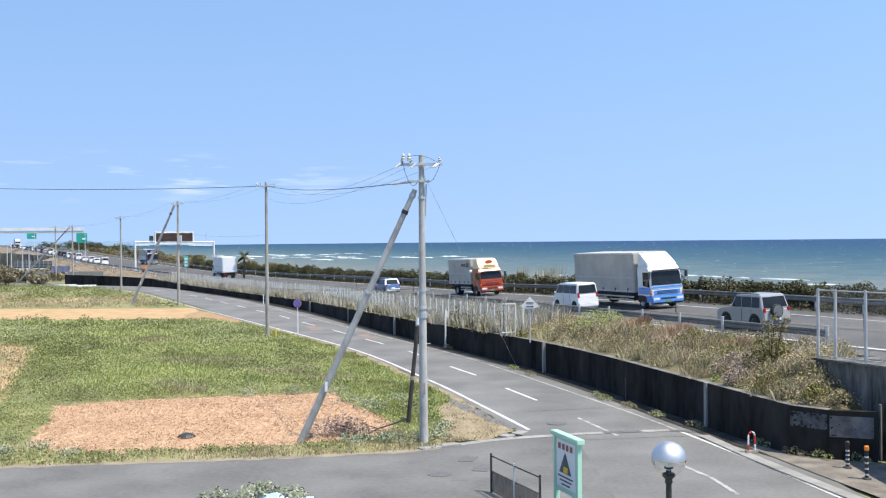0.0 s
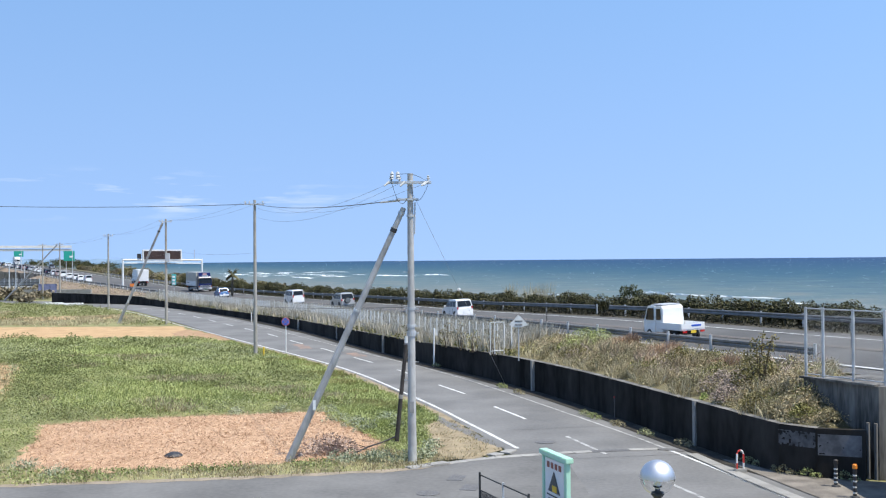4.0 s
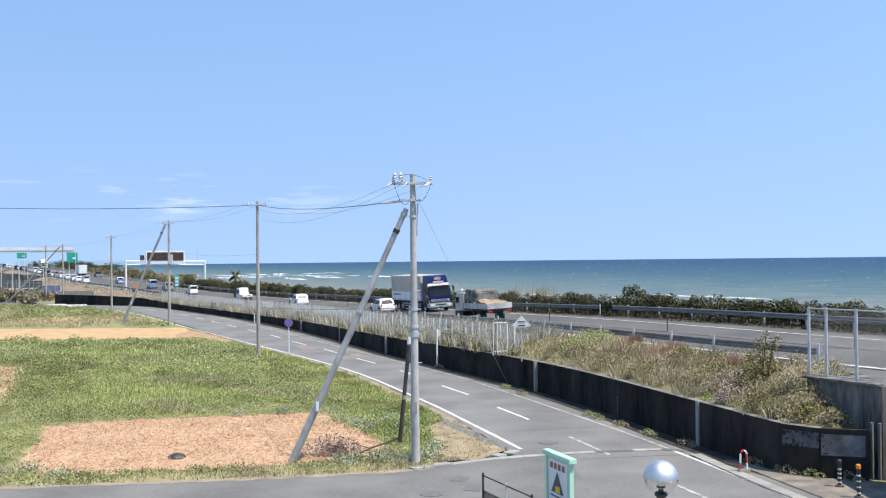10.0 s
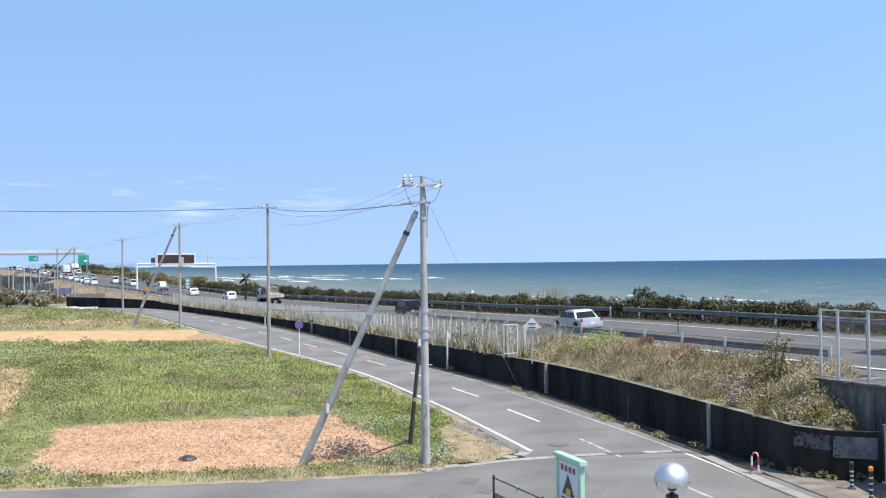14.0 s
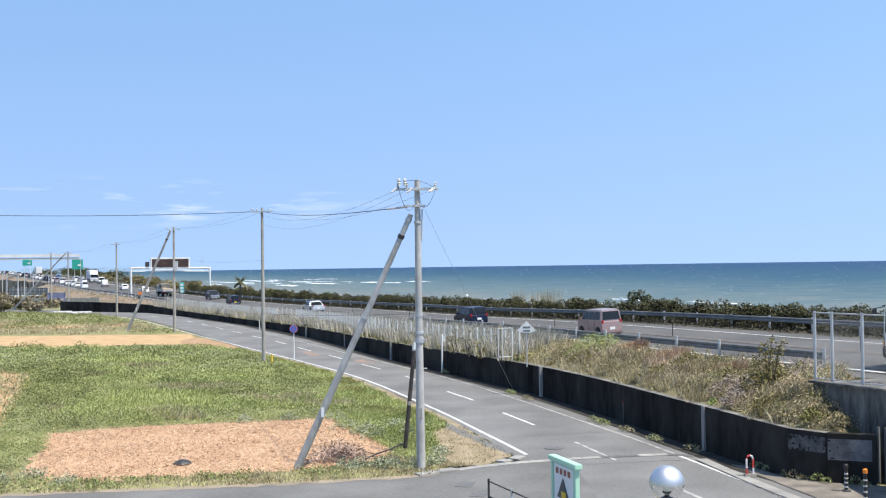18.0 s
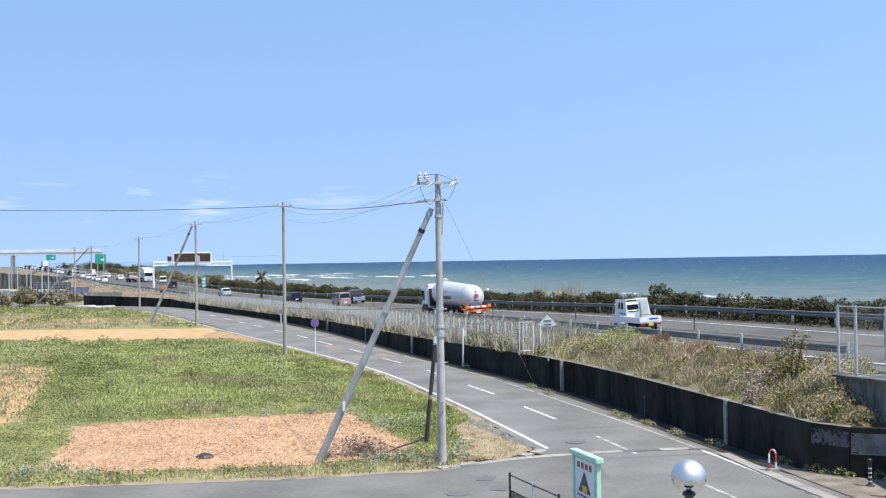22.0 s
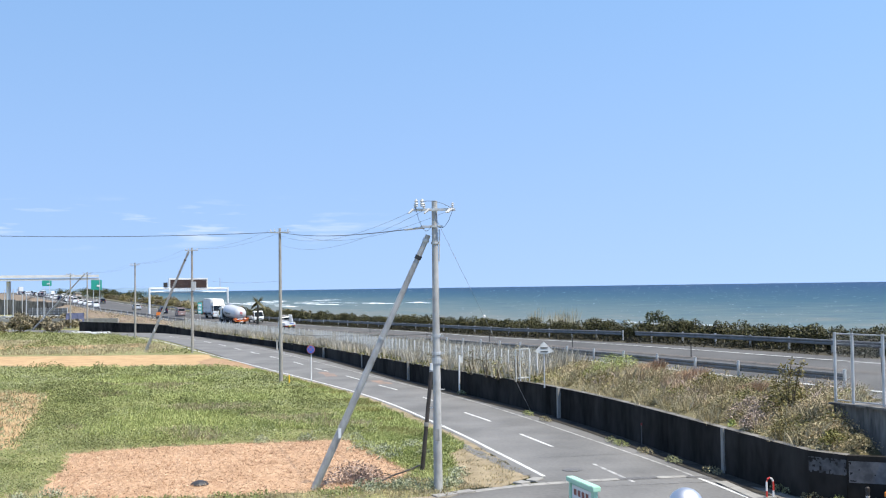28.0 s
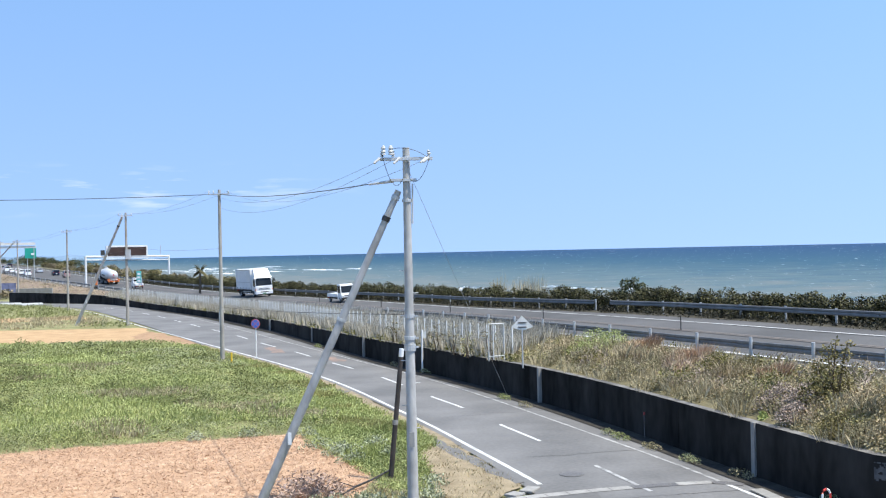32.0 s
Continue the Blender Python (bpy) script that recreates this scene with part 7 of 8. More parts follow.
def car(name, label, colour, L=4.4, W=1.7, Ht=1.45, shape="wagon", plate=WHITE_P, lower=None):
    t = thing(name, label=label, category="car", group="traffic")
    h = Ht
    f, r = L / 2, -L / 2
    belt = 0.62 * h
    low = 0.2
    hood = {"wagon": f - 1.0, "sedan": f - 1.05, "van": f - 0.28, "kei_van": f - 0.45, "minivan": f - 0.75, "suv": f - 1.15}[shape]
    scr = {"wagon": hood - 0.75, "sedan": hood - 0.8, "van": hood - 0.55, "kei_van": hood - 0.55, "minivan": hood - 0.75, "suv": hood - 0.5}[shape]
    back = {"wagon": r + 0.45, "sedan": r + 1.15, "van": r + 0.12, "kei_van": r + 0.12, "minivan": r + 0.25, "suv": r + 0.3}[shape]
    boot = {"wagon": r + 0.1, "sedan": r + 0.65, "van": r + 0.05, "kei_van": r + 0.05, "minivan": r + 0.08, "suv": r + 0.1}[shape]

    def hw(z):
        if z < belt:
            return W / 2 - 0.05 * max(0, (0.45 - z)) - 0.02 * (z / belt)
        return W / 2 - 0.02 - 0.16 * (z - belt) / (h - belt) * (0.6 if "van" in shape or shape == "suv" else 1.0)
    nose = belt - (0.12 if shape not in ("van", "kei_van") else 0.02)
    prof = [(r + 0.05, low), (f - 0.08, low), (f, 0.35), (f - 0.02, nose - 0.12), (f - 0.18, nose), (hood, belt), (boot, belt), (r + (0.02 if shape != "sedan" else 0.04), belt - 0.06), (r, 0.42)]
    part("body", side_body(prof, hw, 0.05), colour, t, smooth=False)
    top = [(hood + 0.02, belt - 0.03), (scr, h - 0.04), (scr - 0.25, h), (back + 0.25, h), (back, h - 0.05), (boot - 0.0, belt - 0.03)]
    part("cabin", side_body(top, hw, 0.03), colour, t)
    zt, zb = h - 0.12, belt + 0.03
    tf = lambda z: hood + (scr - hood) * (z - belt) / (h - belt)
    tb = lambda z: boot + (back - boot) * (z - belt) / (h - belt)
    part("windscreen", cross_panel((tf(zb) - 0.0, zb), (tf(zt), zt), hw(zb) - 0.06, hw(zt) - 0.07), GLASS_D, t)
    part("rear_window", cross_panel((tb(zb), zb), (tb(zt), zt), hw(zb) - 0.1, hw(zt) - 0.09), GLASS_D, t)
    y0, y1 = tb(zb) + 0.18, tf(zb) - 0.12
    cuts = [y0 + (y1 - y0) * q for q in ((0, 0.3, 0.64, 1) if shape != "sedan" else (0, 0.5, 1))]
    for sd in (-1, 1):
        for k, (a, b) in enumerate(zip(cuts, cuts[1:])):
            a2, b2 = a + 0.03, b - 0.03
            ta = max(a2, tb(zt) + 0.12) if k == 0 else a2
            tbk = min(b2, tf(zt) - 0.1) if k == len(cuts) - 2 else b2
            part("side_window", side_panel([(a2, zb), (b2, zb), (tbk, zt), (ta, zt)], hw, sd), GLASS_D, t)
        part("tail_lamp", box((sd * (W / 2 - 0.11), r + 0.03, belt - 0.08), (0.13, 0.08, 0.2 if shape != "van" else 0.32), bevel=0.015), LAMP_R, t)
        part("head_lamp", box((sd * (W / 2 - 0.22), f - 0.06, nose - 0.16), (0.34, 0.1, 0.16), bevel=0.02), LAMP_C, t)
        part("mirror", box((sd * (W / 2 + 0.08), hood - 0.25, belt + 0.08), (0.16, 0.08, 0.13), bevel=0.02), colour, t)
        for y in (f - 0.82 if L > 3.6 else f - 0.55, r + 0.75 if L > 3.6 else r + 0.55):
            wheel(t, sd * (W / 2 - 0.1), y, 0.31 if shape != "suv" else 0.37)
            part("wheel_arch", arch(sd, W / 2 - 0.025, y, 0.31 if shape != "suv" else 0.37), UNDER, t)
        for q in cuts[1:-1]:
            part("door_seam", box((sd * (W / 2 - 0.008), q, 0.5 * belt + 0.12), (0.012, 0.018, belt - 0.34)), UNDER, t)
        part("sill", box((sd * (W / 2 - 0.05), 0, 0.24), (0.08, L - 1.9, 0.1), bevel=0.02), lower or UNDER, t)
    part("rear_bumper", box((0, r + 0.03, 0.38), (W - 0.12, 0.14, 0.22), bevel=0.03), lower or colour, t)
    part("front_bumper", box((0, f - 0.04, 0.34), (W - 0.12, 0.14, 0.22), bevel=0.03), lower or colour, t)
    part("number_plate", box((0, r - 0.035, 0.55), (0.36, 0.02, 0.17)), plate, t)
    part("underside", box((0, 0, 0.22), (W - 0.25, L - 0.5, 0.14)), UNDER, t)
    return t


def truck_cab(t, f, W, Ht, colour, lower=None, z0=0.45, length=1.7, fairing=None, fair_h=0.7, slope=0.9):
    """A cab-over cab whose front face stands at y = f."""
    def hw(z):
        return W / 2 - 0.05 * max(0, (z - 1.6)) / max(0.5, Ht - 1.6)
    r = f - length
    cab = part("cab", side_body([(r, z0 + 0.35), (f - 0.05, z0 + 0.35), (f, 1.25), (f - 0.14, Ht - 0.32), (f - 0.36, Ht), (r, Ht)], hw, 0.06), colour, t)
    part("windscreen", cross_panel((f - 0.025, 1.5), (f - 0.13, Ht - 0.34), W / 2 - 0.08, W / 2 - 0.14), GLASS_D, cab)
    part("sun_visor", box((0, f - 0.04, Ht - 0.26), (W - 0.3, 0.2, 0.05), rx=-12), DARK, cab)
    for sd in (-1, 1):
        part("side_window", side_panel([(f - 0.98, 1.5), (f - 0.16, 1.38), (f - 0.27, Ht - 0.36), (f - 0.98, Ht - 0.36)], hw, sd), GLASS_D, cab)
        part("mirror", box((sd * (W / 2 + 0.2), f + 0.12, Ht - 0.55), (0.2, 0.1, 0.42), bevel=0.03), DARK, cab)
        part("mirror_arm", rod((sd * (W / 2 - 0.05), f - 0.1, Ht - 0.3), (sd * (W / 2 + 0.2), f + 0.1, Ht - 0.35), 0.02), DARK, cab)
        part("head_lamp", box((sd * (W / 2 - 0.32), f + 0.105, 0.64), (0.46, 0.03, 0.17), bevel=0.012), LAMP_C, cab)
        part("corner_lamp", box((sd * (W / 2 - 0.05), f - 0.05, 0.98), (0.1, 0.13, 0.16), bevel=0.02), LAMP_O, cab)
        part("door_handle", box((sd * (W / 2 + 0.01), f - 1.0, 1.3), (0.03, 0.16, 0.04)), DARK, cab)
        for y in (f - 1.1, f - 0.1):
            part("door_seam", box((sd * (W / 2 + 0.002), y, 1.08), (0.014, 0.022, 0.56)), UNDER, cab)
        part("step", box((sd * (W / 2 - 0.12), f - 0.42, 0.62), (0.22, 0.46, 0.42), bevel=0.03), lower or colour, cab)
        part("wheel_arch", arch(sd, W / 2 - 0.02, f - 1.15, 0.45), UNDER, cab)
        part("wiper", rod((sd * 0.25 - 0.3, f + 0.0, 1.5), (sd * 0.25 + 0.3, f - 0.03, 1.66), 0.014, None, 6), DARK, cab)
    part("grille", box((0, f + 0.005, 1.06), (W - 0.46, 0.05, 0.26), bevel=0.02), lower or colour, cab)
    for k in range(3):
        part("grille_slot", box((0, f + 0.035, 0.98 + k * 0.08), (W - 0.7 - 0.1 * k, 0.02, 0.03)), UNDER, cab)
    part("brow_panel", box((0, f + 0.0, 1.33), (W - 0.3, 0.03, 0.12), bevel=0.012), colour, cab)
    part("bumper", box((0, f - 0.05, 0.62), (W - 0.02, 0.3, 0.46), bevel=0.05), lower or colour, t)
    part("air_intake", box((0, f + 0.1, 0.66), (W - 1.3, 0.02, 0.1)), UNDER, t)
    part("front_skirt", box((0, f - 0.1, 0.36), (W - 0.2, 0.2, 0.14)), UNDER, t)
    part("number_plate", box((0, f + 0.115, 0.48), (0.4, 0.02, 0.15)), PLATE_G, t)
    if fairing:
        bm = side_body([(r, Ht - 0.02), (f - 0.42, Ht - 0.02), (f - 0.48, Ht + fair_h * 0.25), (r + slope, Ht + fair_h * 0.92), (r + slope * 0.6, Ht + fair_h), (r, Ht + fair_h)], lambda z: W / 2 - 0.10 - 0.10 * (z - Ht), 0.05)
        part("roof_fairing", bm, fairing, t)
    return cab


def box_truck(name, label, cab_c, box_c, L=8.4, W=2.25, Ht=3.4, cab_h=2.5, lower=None, fairing=None, stripe=None, axles=1, slope=0.8, lower_panel=None):
    t = thing(name, label=label, category="truck", group="traffic")
    f, r = L / 2, -L / 2
    truck_cab(t, f, W, cab_h, cab_c, lower, fairing=fairing, fair_h=Ht - cab_h - 0.02, slope=slope)
    by0, by1 = r, f - 1.95
    zb = 1.02
    cargo = part("cargo_box", box((0, (by0 + by1) / 2, (zb + Ht) / 2), (W + 0.1, by1 - by0, Ht - zb), bevel=0.04), box_c, t)
    for sd in (-1, 1):
        x = sd * (W / 2 + 0.06)
        part("top_rail", box((x, (by0 + by1) / 2, Ht - 0.06), (0.05, by1 - by0, 0.12)), STEEL, cargo)
        part("side_rail", box((x, (by0 + by1) / 2, zb + 0.95), (0.04, by1 - by0 - 0.1, 0.06)), STEEL, cargo)
        part("bottom_rail", box((x, (by0 + by1) / 2, zb + 0.06), (0.05, by1 - by0, 0.12)), STEEL, cargo)
        for k in range(5):
            y = by0 + (by1 - by0) * (k + 0.5) / 5
            part("hinge", box((x + sd * 0.01, y, zb + 0.16), (0.05, 0.08, 0.22)), DARK, cargo)
        for z in (0.5, 0.72):
            part("side_guard", box((sd * (W / 2 - 0.05), (r + 2.6 + by1 - 0.3) / 2, z), (0.04, by1 - 2.9 - r, 0.1)), STEEL, t)
        part("tool_box", box((sd * (W / 2 - 0.3), by1 - 0.9, 0.7), (0.4, 0.7, 0.46), bevel=0.02), UNDER, t)
        part("mud_flap", box((sd * (W / 2 - 0.28), r + 1.15, 0.5), (0.5, 0.02, 0.6)), UNDER, t)
        part("rear_lamp", box((sd * (W / 2 - 0.25), r - 0.01, 0.85), (0.4, 0.08, 0.14), bevel=0.015), LAMP_R, t)
        part("mudguard", box((sd * (W / 2 - 0.28), r + 1.75, 0.98), (0.5, 1.1, 0.04)), DARK, t)
        wheel(t, sd * (W / 2 - 0.16), f - 1.15, 0.42, 0.26)
        for k in range(axles):
            wheel(t, sd * (W / 2 - 0.28), r + 1.75 + k * 1.1, 0.42, 0.5)
        for k in range(6):
            part("rib", box((x - sd * 0.005, (by0 + by1) / 2, zb + 1.15 + k * (Ht - zb - 1.4) / 5), (0.03, by1 - by0 - 0.16, 0.035)), box_c, cargo)
        if lower_panel:
            part("side_gate", box((x + sd * 0.004, (by0 + by1) / 2, zb + 0.5), (0.03, by1 - by0 - 0.14, 0.76)), lower_panel, cargo)
            for k in range(9):
                part("marking", box((x + sd * 0.022, by0 + 0.7 + k * 0.26, zb + 0.62), (0.012, 0.15, 0.17)), BAR_D, cargo)
    if stripe:
        for sd in (-1, 1):
            part("cab_stripe", box((sd * (W / 2 + 0.004), f - 0.85, 1.15), (0.012, 1.4, 0.42)), stripe, t)
        part("front_stripe", box((0, f + 0.012, 1.38), (W - 0.2, 0.02, 0.14)), stripe, t)
    for sd in (-0.3, 0.3):
        part("chassis_rail", box((sd * 1.2, -0.4, 0.86), (0.1, L - 1.5, 0.22)), UNDER, t)
    part("subframe", box((0, (r + f - 2) / 2, 0.8), (W - 0.5, L - 2.4, 0.4)), UNDER, t)
    part("fuel_tank", rod((-W / 2 + 0.35, 0.4, 0.62), (-W / 2 + 0.35, 1.5, 0.62), 0.26, None, 14), RIM, t)
    part("rear_bumper", box((0, r + 0.08, 0.6), (W - 0.2, 0.1, 0.14)), UNDER, t)
    part("rear_doors", box((0, r - 0.01, (zb + Ht) / 2), (W - 0.1, 0.04, Ht - zb - 0.16)), box_c, t)
    return t


def kei_truck(name, label, cab_c=WHITE_P, L=3.4, W=1.45, Ht=1.8, crew=False):
    t = thing(name, label=label, category="truck", group="traffic")
    f, r = L / 2, -L / 2
    hw = lambda z: W / 2 - 0.03 - 0.07 * max(0, z - 1.0)
    cab = part("cab", side_body([(f - 1.25, 0.35), (f - 0.02, 0.35), (f, 0.7), (f - 0.08, 1.0), (f - 0.42, Ht - 0.04), (f - 0.6, Ht), (f - 1.2, Ht), (f - 1.25, Ht - 0.05)], hw, 0.04), cab_c, t)
    part("windscreen", cross_panel((f - 0.09, 1.04), (f - 0.36, Ht - 0.2), W / 2 - 0.1, W / 2 - 0.15), GLASS_D, cab)
    part("rear_window", cross_panel((f - 1.25, 1.15), (f - 1.25, Ht - 0.14), W / 2 - 0.16, W / 2 - 0.18), GLASS_D, cab)
    for sd in (-1, 1):
        part("side_window", side_panel([(f - 1.1, 1.05), (f - 0.25, 1.05), (f - 0.48, Ht - 0.14), (f - 1.1, Ht - 0.14)], hw, sd), GLASS_D, cab)
        if crew:
            part("rear_side_window", side_panel([(f - 1.85, 1.08), (f - 1.38, 1.08), (f - 1.38, Ht - 0.16), (f - 1.8, Ht - 0.16)], hw, sd), GLASS_D, t)
        part("mirror", box((sd * (W / 2 + 0.1), f - 0.2, 1.25), (0.14, 0.06, 0.18), bevel=0.02), DARK, cab)
        part("head_lamp", box((sd * (W / 2 - 0.2), f - 0.01, 0.72), (0.26, 0.06, 0.16), bevel=0.02), LAMP_C, cab)
        part("side_gate", box((sd * (W / 2 - 0.02), (r + f - 1.3) / 2, 0.8), (0.04, L - 1.34, 0.3)), cab_c, t)
        part("tail_lamp", box((sd * (W / 2 - 0.2), r - 0.01, 0.5), (0.26, 0.06, 0.1)), LAMP_R, t)
        for y in (f - 0.6, r + 0.75):
            wheel(t, sd * (W / 2 - 0.1), y, 0.27, 0.16)
    if crew:
        part("crew_cab", side_body([(f - 2.0, 0.4), (f - 1.26, 0.4), (f - 1.26, Ht), (f - 1.92, Ht), (f - 2.0, Ht - 0.1)], hw, 0.03), cab_c, t)
        part("roof_rack", box((0, f - 1.3, Ht + 0.05), (W - 0.35, 1.2, 0.05)), STEEL, t)
    part("bed", box((0, (r + f - 1.3) / 2, 0.62), (W - 0.02, L - 1.34, 0.08)), cab_c, t)
    part("tail_gate", box((0, r + 0.02, 0.8), (W - 0.06, 0.04, 0.3)), cab_c, t)
    part("marking", box((0.2, r - 0.004, 0.82), (0.6, 0.01, 0.1)), BLUE_P, t)
    part("front_bumper", box((0, f - 0.01, 0.46), (W - 0.06, 0.12, 0.2), bevel=0.03), UNDER, t)
    part("grille", box((0, f + 0.0, 0.72), (W - 0.75, 0.03, 0.1)), UNDER, t)
    part("front_plate", box((0, f + 0.06, 0.46), (0.33, 0.02, 0.15)), PLATE_G, t)
    part("head_guard", box((0, f - 1.32, 1.25), (W - 0.1, 0.04, 0.06)), cab_c, t)
    part("number_plate", box((0, r - 0.02, 0.5), (0.33, 0.02, 0.16)), PLATE_Y, t)
    part("chassis", box((0, 0, 0.42), (0.8, L - 0.3, 0.16)), UNDER, t)
    return t


GATE_W = mat("dirty_white_gate", (0.30, 0.30, 0.29), (0.55, 0.55, 0.53), 0.6, 1.6, 0.1, fine=8)


def flatbed(name, label):
    L, W = 6.6, 2.1
    t = thing(name, label=label, category="truck", group="traffic")
    f, r = L / 2, -L / 2
    truck_cab(t, f, W, 2.3, paint("flatbed_cab", (0.42, 0.43, 0.43)), UNDER)
    by1 = f - 1.95
    part("bed", box((0, (r + by1) / 2, 1.0), (W, by1 - r, 0.12)), UNDER, t)
    for sd in (-1, 1):
        for k in range(2):
            y0 = r + (by1 - r) * k / 2
            part("side_gate", box((sd * (W / 2), y0 + (by1 - r) / 4, 1.25), (0.05, (by1 - r) / 2 - 0.05, 0.42), bevel=0.01), GATE_W, t)
        part("tail_lamp", box((sd * 0.8, r - 0.02, 0.85), (0.34, 0.08, 0.12)), LAMP_R, t)
        wheel(t, sd * (W / 2 - 0.16), f - 1.15, 0.42, 0.26)
        wheel(t, sd * (W / 2 - 0.28), r + 1.75, 0.42, 0.5)
    part("tail_gate", box((0, r, 1.25), (W - 0.05, 0.05, 0.42)), GATE_W, t)
    part("head_board", box((0, by1 - 0.1, 1.6), (W - 0.1, 0.06, 1.1)), DARK, t)
    cover = mat("tarp_dark", (0.06, 0.06, 0.052), (0.20, 0.195, 0.175), 0.8, 2.2, 0.9, fine=7, bdist=0.1)
    tarp = side_body([(by1 - 2.45, 1.1), (by1 - 0.12, 1.1), (by1 - 0.12, 2.45), (by1 - 0.3, 2.58), (by1 - 1.2, 2.52), (by1 - 2.2, 2.5), (by1 - 2.4, 2.35)], lambda z: W / 2 - 0.06 - 0.04 * (z - 1), 0.07)
    bmesh.ops.subdivide_edges(tarp, edges=tarp.edges[:], cuts=2, use_grid_fill=True)
    for v in tarp.verts:
        if v.co.z > 1.2:
            v.co += Vector((0.07, 0.07, 0.08)) * noise.noise(v.co * 2.3)
    part("tarpaulin", tarp, cover, t, "dark sagging cover tied over the load")
    low = side_body([(r + 0.15, 1.1), (by1 - 2.4, 1.1), (by1 - 2.4, 1.75), (by1 - 2.9, 1.62), (r + 0.7, 1.52), (r + 0.2, 1.4)], lambda z: W / 2 - 0.14, 0.06)
    bmesh.ops.subdivide_edges(low, edges=low.edges[:], cuts=2, use_grid_fill=True)
    for v in low.verts:
        if v.co.z > 1.2:
            v.co += Vector((0.06, 0.1, 0.12)) * noise.noise(v.co * 3.1)
    part("low_load", low, mat("load_tan", (0.13, 0.10, 0.075), (0.42, 0.30, 0.21), 0.8, 2.4, 0.6, fine=8), t, "low heap of boards and sacks")
    for sd in (-1, 1):
        for p_, q_ in (((by1 - 0.15, 2.45), (by1 - 2.4, 1.3)), ((by1 - 2.4, 2.4), (by1 - 0.2, 1.3)), ((by1 - 0.2, 1.9), (by1 - 2.4, 1.9))):
            part("rope", rod((sd * (W / 2 - 0.03), *p_), (sd * (W / 2 + 0.01), *q_), 0.02), CONC, t)
        part("gate_post", box((sd * (W / 2 + 0.02), (r + by1) / 2, 1.3), (0.06, 0.08, 0.55)), STEEL, t)
    part("chassis", box((0, -0.4, 0.8), (0.9, L - 1.5, 0.25)), UNDER, t)
    part("number_plate", box((0.5, r - 0.04, 0.72), (0.4, 0.02, 0.18)), PLATE_G, t)
    return t


